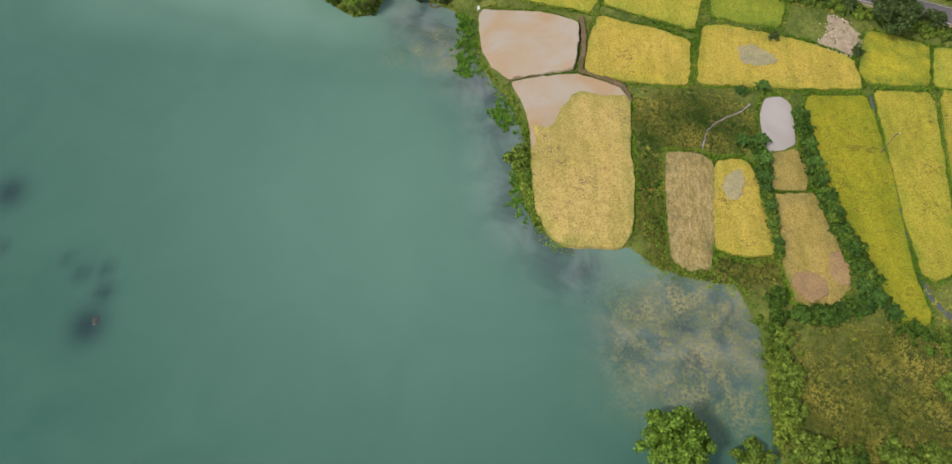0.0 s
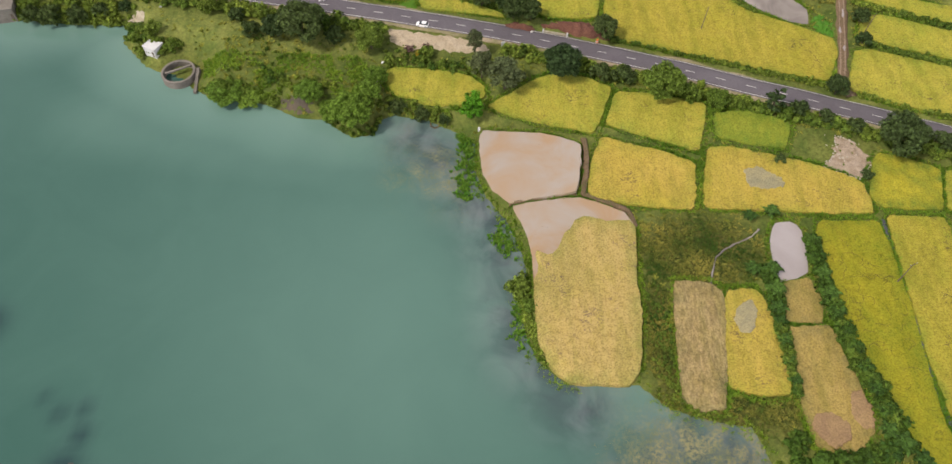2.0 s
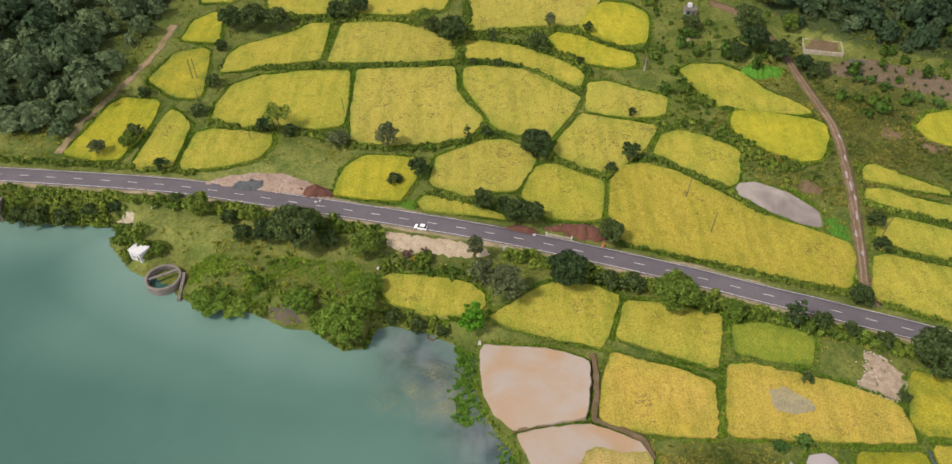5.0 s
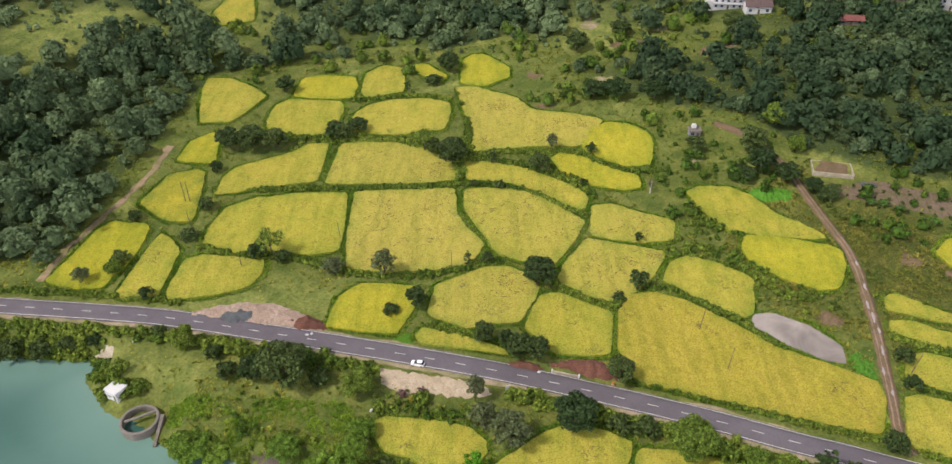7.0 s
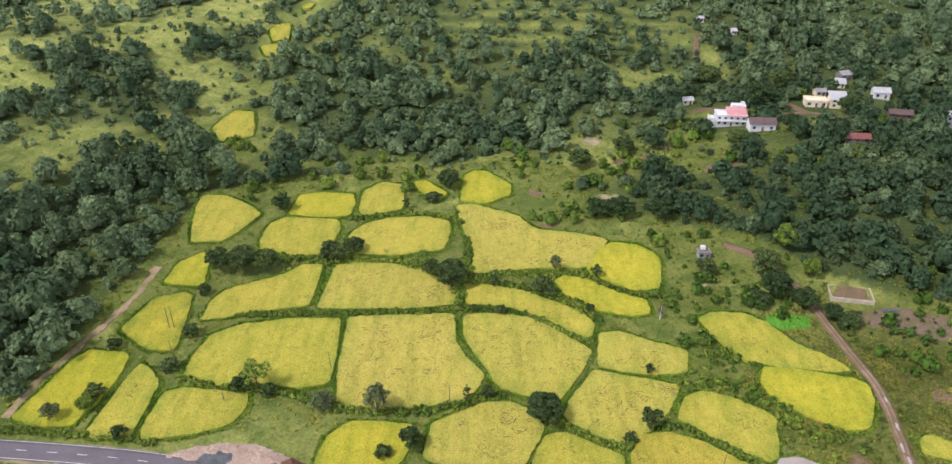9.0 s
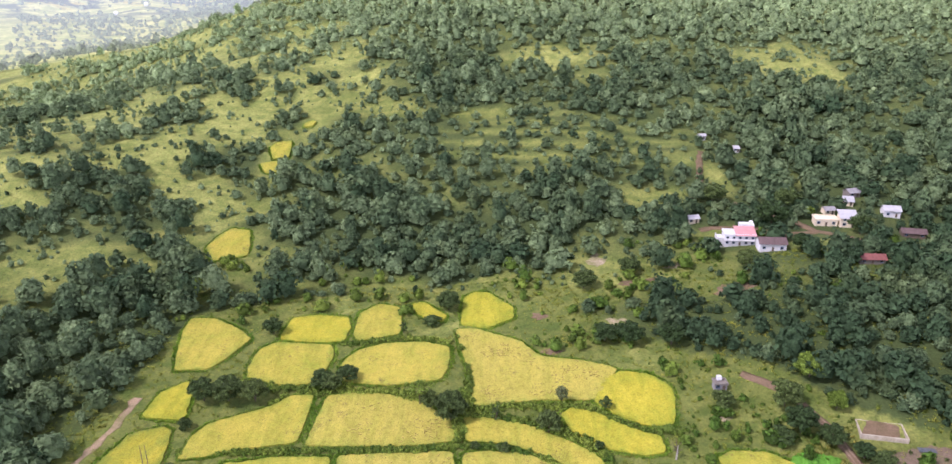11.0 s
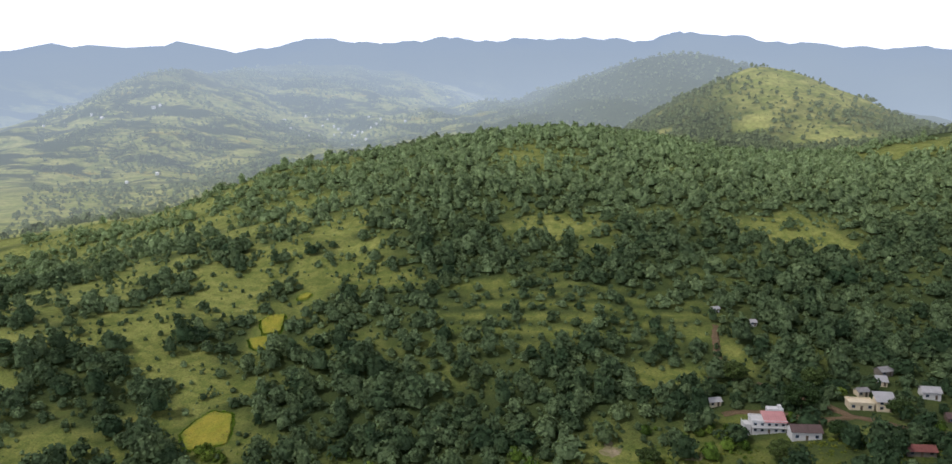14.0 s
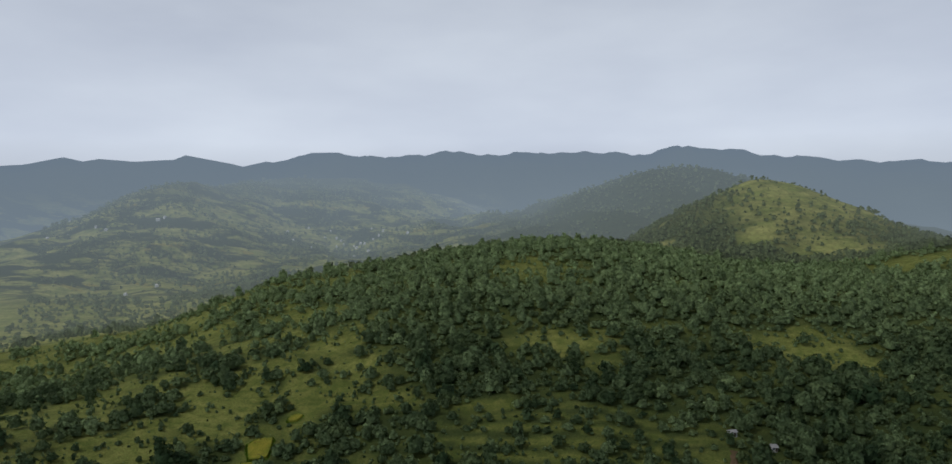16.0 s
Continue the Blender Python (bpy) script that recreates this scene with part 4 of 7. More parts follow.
field([(-108.4, 263.7), (-104.4, 260.7), (-99.7, 255.5), (-99.9, 245.9), (-100.1, 233.8), (-111.7, 233.8), (-113.3, 235.9), (-111.8, 244.3), (-110.4, 255.5)], RICE_YELLOW, YELLOW)
field([(-96.0, 250.7), (-91.3, 252.9), (-80.6, 251.9), (-70.3, 250.3), (-69.9, 244.6), (-72.7, 238.3), (-82.9, 234.6), (-96.3, 232.4), (-97.5, 235.3), (-97.0, 242.8)], RICE_YELLOW, YELLOW)
field([(-121.2, 280.3), (-115.6, 297.1), (-107.1, 300.6), (-103.3, 299.0), (-101.2, 285.3), (-99.9, 270.9), (-108.6, 270.7)], RICE_PATCHY, "rough half-cropped yellow-green paddy with wooden poles")
field([(-115.7, 306.6), (-114.2, 319.4), (-107.3, 326.3), (-103.8, 322.0), (-101.1, 304.8)], RICE_LIME, LIMEY)
field([(-95.7, 286.2), (-94.7, 296.9), (-91.3, 303.1), (-73.9, 311.9), (-67.6, 318.4), (-59.7, 319.4), (-59.8, 305.8), (-60.5, 294.3), (-77.4, 291.5), (-88.1, 287.5)], RICE_YELLOW, YELLOW)
field([(-92.7, 258.8), (-92.6, 267.5), (-89.5, 278.1), (-80.5, 283.7), (-65.1, 286.4), (-48.1, 286.8), (-47.1, 278.2), (-46.6, 264.2), (-46.6, 255.7), (-55.8, 253.5), (-66.7, 255.8), (-81.2, 254.8)], RICE_YELLOW, YELLOW)
field([(-44.8, 287.6), (-31.1, 288.3), (-19.7, 288.5), (-9.5, 289.0), (-8.2, 283.3), (-8.0, 274.2), (-3.5, 265.5), (1.9, 258.7), (-2.3, 249.1), (-13.6, 246.0), (-29.9, 245.0), (-42.5, 247.0), (-44.0, 260.7), (-44.5, 274.6)], RICE_BEATEN, BEATEN)
field([(-4.9, 288.1), (3.1, 288.6), (14.4, 287.4), (23.2, 282.4), (31.6, 273.8), (36.6, 269.3), (33.9, 262.8), (29.1, 254.8), (24.5, 247.5), (19.4, 248.7), (9.1, 252.0), (5.4, 255.4), (4.0, 260.3), (-1.4, 270.5), (-4.8, 277.7)], RICE_BEATEN, BEATEN)
field([(-56.8, 292.7), (-55.3, 307.8), (-54.2, 318.5), (-45.8, 320.3), (-33.5, 319.6), (-21.0, 314.4), (-9.9, 305.8), (-8.0, 294.8), (-19.9, 293.1), (-38.4, 292.6)], RICE_BEATEN, BEATEN)
field([(-5.1, 306.8), (3.2, 305.2), (14.9, 301.6), (26.2, 294.4), (35.9, 287.0), (39.2, 281.4), (37.2, 275.6), (31.8, 277.3), (23.4, 286.0), (10.0, 292.9), (-3.8, 294.6)], RICE_YELLOW, YELLOW)
field([(40.6, 277.1), (47.2, 277.3), (57.4, 271.4), (67.1, 267.4), (65.0, 257.9), (53.5, 257.9), (45.3, 259.6), (38.2, 262.5)], RICE_BEATEN, BEATEN)
field([(36.9, 260.0), (45.0, 257.4), (55.1, 254.3), (61.4, 252.5), (56.5, 242.8), (50.7, 236.5), (44.1, 231.5), (40.1, 230.8), (32.6, 234.6), (25.4, 240.7), (28.6, 248.3)], RICE_BEATEN, BEATEN)
field([(62.2, 247.2), (66.8, 249.8), (74.5, 247.5), (83.4, 241.7), (86.1, 238.7), (82.6, 224.7), (79.4, 223.4), (71.0, 229.2), (64.1, 234.3), (58.7, 239.7)], RICE_YELLOW, YELLOW)
field([(74.2, 282.1), (79.1, 284.8), (89.8, 283.2), (95.4, 278.6), (101.7, 268.4), (110.5, 261.6), (114.8, 256.8), (111.1, 256.1), (97.4, 258.7), (85.5, 261.5), (78.6, 270.0)], RICE_YELLOW, YELLOW)
field([(89.1, 259.1), (97.1, 257.8), (114.4, 252.9), (117.4, 250.7), (116.7, 243.4), (111.2, 234.5), (105.2, 233.9), (96.6, 238.8), (89.1, 245.0), (86.6, 252.2)], RICE_LIME, LIMEY)
field([(46.2, 232.9), (54.3, 234.1), (63.5, 230.3), (78.3, 218.1), (86.0, 211.1), (98.8, 204.3), (109.4, 198.3), (109.1, 193.0), (104.2, 182.1), (93.3, 185.0), (72.5, 191.3), (52.5, 197.3), (43.9, 199.8), (40.9, 212.5), (43.1, 225.9)], RICE_OLIVE, "broad golden rice field along the road")
pond([(82.7, 224.6), (88.5, 225.0), (97.7, 220.0), (104.7, 211.6), (103.7, 205.3), (98.6, 206.2), (90.1, 212.0), (80.8, 220.3)], GREY_WATER, "shallow grey flooded paddy with muddy water")
field([(-14.8, 226.6), (-13.3, 238.3), (-5.3, 242.8), (2.9, 246.9), (10.0, 246.7), (17.1, 242.5), (18.8, 236.5), (16.5, 230.6), (12.4, 223.0), (2.7, 222.3), (-3.0, 220.4), (-12.8, 225.2)], RICE_BEATEN, BEATEN)
field([(19.6, 233.5), (24.7, 234.8), (32.2, 230.3), (40.6, 226.0), (37.9, 209.9), (32.3, 209.6), (21.3, 210.8), (14.2, 220.8), (16.3, 226.3)], RICE_YELLOW, YELLOW)
field([(-44.7, 223.8), (-43.0, 233.9), (-37.5, 238.9), (-27.4, 238.9), (-19.3, 237.6), (-19.8, 229.4), (-24.0, 218.4), (-35.5, 219.7), (-45.3, 221.1)], RICE_LIME, LIMEY)
field([(-18.2, 217.0), (-16.5, 220.5), (-4.9, 216.9), (6.4, 212.3), (9.1, 209.7), (-3.0, 212.4), (-16.1, 214.3)], RICE_YELLOW, "narrow yellow strip of rice beside the road")
field([(124.1, 230.4), (127.6, 231.1), (136.8, 224.7), (146.1, 219.2), (146.3, 217.4), (135.4, 220.7), (122.8, 225.1)], RICE_YELLOW, "narrow yellow terrace of rice on a slope")
field([(121.6, 220.3), (127.9, 220.6), (135.4, 215.6), (169.1, 204.8), (166.0, 198.6), (131.7, 210.7), (120.8, 216.4)], RICE_YELLOW, "narrow yellow terrace of rice on a slope")
field([(121.6, 207.9), (127.3, 208.3), (164.0, 194.5), (159.4, 184.8), (126.2, 195.8), (117.9, 199.8)], RICE_YELLOW, YELLOW)
field([(115.0, 192.9), (118.5, 194.0), (157.7, 181.4), (149.1, 163.7), (118.4, 174.7), (109.9, 178.9)], RICE_YELLOW, YELLOW)
field([(147.5, 248.8), (153.6, 254.4), (161.9, 255.9), (175.8, 253.6), (168.6, 236.6), (155.5, 239.4), (149.4, 243.0)], RICE_LIME, LIMEY)
# at the foot of the hill
field([(-120.4, 360.4), (-120.8, 370.0), (-111.8, 370.9), (-99.1, 363.0), (-92.8, 356.2), (-96.8, 344.6), (-101.7, 335.3), (-114.4, 333.5), (-116.8, 343.5)], RICE_YELLOW, YELLOW)
field([(-87.2, 335.8), (-86.4, 347.6), (-81.4, 353.6), (-59.4, 351.8), (-57.2, 345.5), (-58.1, 336.3), (-61.3, 326.4), (-72.9, 325.4), (-85.9, 330.2)], RICE_YELLOW, YELLOW)
field([(-80.3, 360.2), (-78.8, 372.5), (-69.9, 375.1), (-56.1, 373.2), (-53.7, 365.3), (-54.8, 355.2), (-66.2, 354.2), (-80.0, 356.7)], RICE_LIME, LIMEY)
field([(-50.9, 367.9), (-51.1, 376.0), (-43.9, 384.0), (-35.4, 380.9), (-32.8, 367.4), (-33.4, 359.7), (-48.4, 355.1), (-51.1, 360.2)], RICE_YELLOW, YELLOW)
field([(-51.5, 340.7), (-47.4, 347.7), (-37.9, 352.3), (-22.7, 353.2), (-12.3, 348.7), (-12.0, 339.6), (-14.0, 328.8), (-32.7, 325.4), (-49.6, 327.7), (-52.8, 336.2)], RICE_YELLOW, YELLOW)
field([(-29.2, 383.3), (-24.6, 384.6), (-14.5, 372.5), (-15.7, 368.9), (-21.1, 370.8), (-26.9, 376.6)], RICE_LIME, LIMEY)
field([(-6.8, 387.0), (-2.7, 391.2), (2.9, 390.5), (13.6, 376.1), (13.3, 368.3), (2.8, 362.0), (-7.7, 365.5)], RICE_LIME, LIMEY)
field([(-9.7, 361.7), (-2.4, 361.5), (15.3, 350.9), (22.2, 339.6), (38.7, 334.6), (49.8, 328.9), (45.4, 321.8), (39.9, 313.1), (20.8, 314.8), (-1.9, 312.5), (-3.3, 332.5), (-6.7, 346.0)], RICE_BEATEN, BEATEN)
field([(45.8, 324.5), (51.8, 326.7), (60.6, 323.5), (66.3, 317.2), (66.8, 310.2), (64.0, 298.6), (56.5, 298.3), (46.6, 304.7), (39.8, 312.4)], RICE_LIME, LIMEY)
field([(28.1, 306.1), (31.6, 308.8), (39.1, 306.0), (47.9, 298.4), (58.7, 292.6), (58.6, 286.3), (52.2, 285.1), (41.4, 289.2), (30.7, 298.1)], RICE_LIME, LIMEY)
field([(-135.5, 434.9), (-132.5, 446.0), (-128.7, 454.2), (-119.3, 452.6), (-116.2, 440.4), (-114.1, 428.9), (-128.7, 422.4)], RICE_YELLOW, "lone yellow rice field enclosed by forest")
field([(-128.9, 540.6), (-126.3, 546.8), (-117.5, 547.7), (-115.6, 529.4), (-124.2, 527.5)], RICE_YELLOW, "lone yellow rice field enclosed by forest", 1.1)
field([(-130.6, 521.5), (-121.3, 524.4), (-118.3, 510.7), (-125.8, 513.0)], RICE_YELLOW, "lone yellow rice field enclosed by forest", 1.1)
for fx, fy, fw, fd in ((-102.5, 585.5, 3.5, 4.5), (-110, 568.5, 3.2, 3.5), (-95.5, 601, 3.0, 3.5)):
    field([(fx - fw, fy - fd * 0.8), (fx + fw * 0.5, fy - fd), (fx + fw, fy + fd * 0.5), (fx + 0.3, fy + fd), (fx - fw * 0.9, fy + fd * 0.4)], RICE_YELLOW, "tiny yellow rice terrace among hillside trees", 1.1)
tagged(laid("bare_patch", [(73.5, 149.5), (77.5, 150.6), (80.0, 148.6), (82.9, 146.7), (83.4, 144.0), (80.2, 143.2), (77.0, 143.6), (73.5, 144.0)], PALE_MUD, 0.74, 41, 0.7, 0.04, 0.2, 0.25), "pale washed-out bare patch in the rice", "bare soil")
tagged(laid("bare_patch", [(64.4, 107.7), (67.4, 109.5), (68.3, 106.4), (66.0, 100.6), (63.5, 100.3), (62.3, 103.5)], PALE_MUD, 0.74, 42, 0.7, 0.04, 0.2, 0.2), "pale washed-out bare patch in the rice", "bare soil")
tagged(laid("bare_patch", [(101.2, 161.4), (106.0, 159.7), (109.0, 154.5), (109.4, 151.4), (104.5, 146.9), (95.0, 150.5), (98.5, 153.5), (100.7, 157.7)], PLOT_EARTH, 0.12, 43, 1.0, 0.09, 0.2, 0.5), "stony pale bare ground beside the paddies", "bare soil")

D_FIELD = widened([(89.6, 132.4), (105.2, 132.4), (105.8, 124.4), (105.8, 105.5), (103.9, 81.5), (105.0, 68.4), (102.7, 66.6), (97.8, 69.1), (95.2, 81.5), (92.0, 92.4), (88.1, 109.2), (88.0, 124.4)], -0.6)
# beaten-down stalks: flat dark ribbons paint shadowed gashes, pale ones the sunlit fallen swath beside each
rng = np.random.default_rng(46)
gash, swath = ([], []), ([], [])
for p in BEATEN_FIELDS:
    lo, hi = p.min(0), p.max(0)
    centres = []
    while len(centres) < max(2, int((hi - lo).prod() / 260)):
        c = rng.uniform(lo, hi)
        if inside(c[0], c[1], p) and distance_to(c[0], c[1], p) > 3:
            centres.append(c)
    for c in centres:
        for _ in range(int(rng.uniform(7, 20))):
            q = c + rng.normal(0, 1, 2) * (3.6, 2.0)
            if not inside(q[0], q[1], p) or distance_to(q[0], q[1], p) < 1.2:
                continue
            a, long, bend = rng.normal(0.2, 0.7), rng.uniform(0.5, 1.5), rng.normal(0, 0.5)
            for (verts, faces), shift, wide, up in ((gash, 0.0, 0.13, 0.72), (swath, 0.26, 0.12, 0.76)):
                base, row = len(verts), []
                for f in (-0.5, -0.17, 0.17, 0.5):
                    x, y = f * long, bend * f * f * long + shift
                    w = wide * (1.0 - 1.2 * f * f)
                    for side_ in (-w, w):
                        u, v = x, y + side_
                        gx_, gy_ = q[0] + u * math.cos(a) - v * math.sin(a), q[1] + u * math.sin(a) + v * math.cos(a)
                        row.append((gx_, gy_, float(land_height(gx_, gy_)) + up + (0.06 if side_ > 0 else 0.0)))
                verts.extend(row)
                faces.extend([(base + k, base + k + 2, base + k + 3, base + k + 1) for k in (0, 2, 4)])
# long winding streaks in the brightest field
for _ in range(90):
    q, a, line = rng.uniform(D_FIELD.min(0), D_FIELD.max(0)), rng.uniform(-0.6, 0.6), []
    for _ in range(int(rng.uniform(6, 16))):
        line.append(q.copy())
        q = q + 0.6 * np.array((math.cos(a), math.sin(a)))
        a += rng.normal(0, 0.75)
    line = np.array(line)
    if q[1] < 88 or not np.all(inside(line[:, 0], line[:, 1], D_FIELD)):
        continue
    base = len(gash[0])
    turn = np.gradient(line, axis=0)
    turn /= np.linalg.norm(turn, axis=1)[:, None]
    for (x, y), (dx, dy) in zip(line, turn):
        for side_ in (-0.065, 0.065):
            gash[0].append((x - dy * side_, y + dx * side_, float(land_height(x, y)) + 0.74))
    gash[1].extend([(base + 2 * k, base + 2 * k + 2, base + 2 * k + 3, base + 2 * k + 1) for k in range(len(line) - 1)])
tagged(mesh_object("gashes", gash[0], gash[1], GASH, None), "dark ribbons for shadowed gashes and streaks in beaten-down rice", "beaten rice", kind="stuff")
tagged(mesh_object("lit_stalks", swath[0], swath[1], LIT_STALK, None), "pale ribbons for sunlit fallen rice stalks in the ripe fields", "beaten rice", kind="stuff")

# ---- road and tracks ----
ROAD = resampled(rounded([(-420, 252), (-260, 239)] + [(-151.9, 230.0), (-135.2, 228.7), (-118.4, 227.5), (-101.0, 225.8), (-88.4, 223.9), (-74.2, 221.1), (-58.3, 217.8), (-41.7, 214.6), (-24.4, 211.0), (-7.1, 207.1), (10.1, 202.9), (18.5, 200.6), (44.0, 192.7), (69.2, 184.4), (77.6, 181.0), (94.2, 175.9), (102.7, 172.9), (111.3, 170.1), (125.8, 164.9)] + [(170, 148), (330, 88)], 0), 3.0, False)
for _ in range(4):
    ROAD[1:-1] = (ROAD[:-2] + 2 * ROAD[1:-1] + ROAD[2:]) / 4


def across(line):
    d = np.gradient(line, axis=0)
    d /= np.linalg.norm(d, axis=1)[:, None]
    return np.stack([-d[:, 1], d[:, 0]], 1)


def strip(name, line, left, right, lift, material, parent=None, level=None, thick=0.0, ragged=0.0):
    """A ribbon along a line, from left to right metres off it (left is plus)."""
    side = across(line)
    rng = np.random.default_rng(len(line))
    count = 5 if abs(left - right) > 1 else 2
    rows = []
    for f in np.linspace(left, right, count):
        wobble = rng.normal(0, ragged, len(line))[:, None] if ragged and f in (left, right) else 0
        p = line + side * (f + wobble)
        q = level if level is not None else p
        rows.append(np.c_[p, height(q[:, 0], q[:, 1]) + lift])
    if thick:
        for row, at in ((rows[0], 0), (rows[-1], len(rows) + 1)):
            low = row.copy()
            low[:, 2] -= thick
            rows.insert(at, low)
    verts = np.stack(rows, 1).reshape(-1, 3)
    return mesh_object(name, verts, grid_faces(len(rows), len(line))[:, ::-1], material, parent, None, True)


road = strip("road", ROAD, 3.6, -3.6, 0.30, ASPHALT, None, ROAD, 0.5)
tagged(road, "grey two-lane asphalt road with white markings", "road", kind="structure")
strip("verge", ROAD, 5.0, 3.5, 0.20, EDGE_DUST, road, ROAD, 0.5, 0.25)
strip("verge", ROAD, -3.5, -5.0, 0.20, EDGE_DUST, road, ROAD, 0.5, 0.25)
for side_at in (3.25, -3.15):
    strip("edge_line", ROAD, side_at + 0.09, side_at - 0.09, 0.312, ROAD_PAINT, road, ROAD)
run = np.r_[0, np.cumsum(np.hypot(*np.diff(ROAD, axis=0).T))]
for k in range(int(run[-1] / 9.0)):
    s = np.array([9.0 * k + 2.6, 9.0 * k + 4.1, 9.0 * k + 5.6])
    dash = np.stack([np.interp(s, run, ROAD[:, 0]), np.interp(s, run, ROAD[:, 1])], 1)
    if -200 < dash[0, 0] < 190:
        strip("lane_dash", dash, 0.1, -0.1, 0.314, ROAD_PAINT, road)

TRACK = [(109.5, 176.0)] + [(120.6, 252.6), (120.2, 241.0), (118.3, 227.2), (116.4, 216.5), (113.6, 204.1), (111.2, 192.3), (107.6, 178.9)][::-1] + [(113.1, 290.0), (114.1, 281.2), (117.0, 267.3), (119.5, 254.4), (119.8, 240.3)][::-1][1:] + [(109, 300), (103, 312), (92, 320)]
TRACK = resampled(TRACK, 2.5, False)
for _ in range(5):
    TRACK[1:-1] = (TRACK[:-2] + 2 * TRACK[1:-1] + TRACK[2:]) / 4
track = strip("dirt_track", TRACK, 1.6, -1.6, 0.10, DIRT, None, None, 0.2, 0.25)
tagged(track, "brown dirt track with pale wheel ruts", "track", kind="structure")
strip("wheel_rut", TRACK[:-12], 0.85, 0.5, 0.125, RUT, track, None, 0.0, 0.08)
strip("wheel_rut", TRACK[:-12], -0.5, -0.85, 0.125, RUT, track, None, 0.0, 0.08)
# rainwater standing in the ruts
for k, (at, off, long) in enumerate(((8, 0.5, 2.4), (11, -0.6, 3.2), (14, 0.4, 4.2), (17, 0.7, 2.6), (19, 0.1, 4.8), (21, -0.5, 3.6), (24, 0.3, 3.0), (28, 0.5, 2.2))):
    centre, ahead = TRACK[at], TRACK[at + 1] - TRACK[at - 1]
    ahead = ahead / np.linalg.norm(ahead)
    right_of = np.array((ahead[1], -ahead[0]))
    outline = [centre + right_of * (off + 0.36 * math.sin(a) * (1 + 0.3 * math.sin(3 * a + k))) + ahead * long * 0.5 * math.cos(a) for a in np.arange(0, math.tau, 0.5)]
    laid("puddle", outline, PALE_WATER, 0.14, 500 + k, 0.45, 0.0, 0.0, 0.05, track)
TRAIL = resampled([(-139.7, 240.4), (-137.9, 255.0), (-133.0, 269.5), (-127.1, 284.7), (-122.9, 301.1), (-121.3, 316.7)], 2.5, False)
tagged(strip("footpath", TRAIL, 1.3, -1.3, 0.10, TRAIL_EARTH, None, None, 0.15, 0.5), "bare brown earth path along the forest edge", "path", kind="structure")
LANE = resampled([(128, 455), (134, 449), (150, 431), (155, 418), (163, 413.4), (177, 402.5), (198, 399), (235, 395)], 3.0, False)
YARD = resampled([(105, 429), (112, 430), (128, 426), (140, 415), (155, 417)], 3.0, False)
tagged(strip("village_lane", YARD, 1.8, -1.8, 0.25, DIRT, None, None, 0.4, 0.3), "bare earth yard and lane beside the white house", "path", kind="structure")
tagged(strip("village_lane", LANE, 2.0, -2.0, 0.25, DIRT, None, None, 0.4, 0.3), "narrow earth lane between the hillside houses", "path", kind="structure")
CREST = resampled([(96, 452), (108, 458), (118, 480), (122, 500), (126, 512)], 3.0, False)
tagged(strip("hill_path", CREST, 1.8, -1.8, 0.25, DIRT, None, None, 0.4, 0.4), "reddish earth path climbing through the trees", "path", kind="structure")
RILL = resampled([(58.7, 114.0), (59.2, 117), (60.4, 119.6), (61.0, 121.6), (63.0, 123.6), (65.6, 125.2), (68.2, 126.6), (71.6, 128.2), (73.7, 130.5)], 1.0, False)
tagged(strip("channel", RILL, 0.2, -0.2, 0.16, GREY_WATER, None, None, 0.15, 0.1), "narrow pale water channel across wet grass", "channel", kind="structure")
DITCH = resampled([(107.0, 133.5), (106.6, 124), (106.5, 112), (106.2, 98), (105.2, 84), (106.5, 74), (112, 66)], 2.0, False)
tagged(strip("ditch", DITCH, 0.55, -0.55, 0.09, GREY_GRAVEL, None, None, 0.2, 0.12), "narrow grey ditch between two rice fields", "ditch", kind="structure")


for rim_line, rim_wide, rim_label in ([(8.8, 138.8), (14.1, 139.6), (19.9, 140.8), (27.0, 141.6)], 0.3, "thin earth rim between two flooded paddies"), ([(30.3, 161), (30.6, 155), (30.2, 149.2), (28.7, 141.6), (34.3, 139.4), (40.2, 136.1), (41.6, 131.0)], 0.7, "bare brown earth bank round a flooded paddy"):
    tagged(strip("earth_bank", resampled(rim_line, 0.8, False), rim_wide, -rim_wide, 0.5, DIRT, None, None, 0.7, 0.12), rim_label, "bank")
tagged(laid("bare_patch", [(74.5, 77), (76, 80), (80, 80.5), (83, 77.5), (82, 74), (78, 72.5)], DULL_STRAW, 0.56, 44, 0.6, 0.03, 0.2, 0.2), "reddish-brown bare patch in a tan paddy", "bare soil")
tagged(laid("bare_patch", [(84.3, 80), (85.5, 85), (88, 86), (89, 81), (88.5, 77), (86, 77)], DULL_STRAW, 0.56, 45, 0.6, 0.03, 0.2, 0.2), "reddish-brown bare patch in a tan paddy", "bare soil")


# ---- foliage ----
def ico(level):
    bm = bmesh.new()
    bmesh.ops.create_icosphere(bm, subdivisions=level, radius=1.0)
    v = np.array([q.co[:] for q in bm.verts])
    f = np.array([[q.index for q in face.verts] for face in bm.faces])
    bm.free()
    return v, f


LUMP = ico(1)


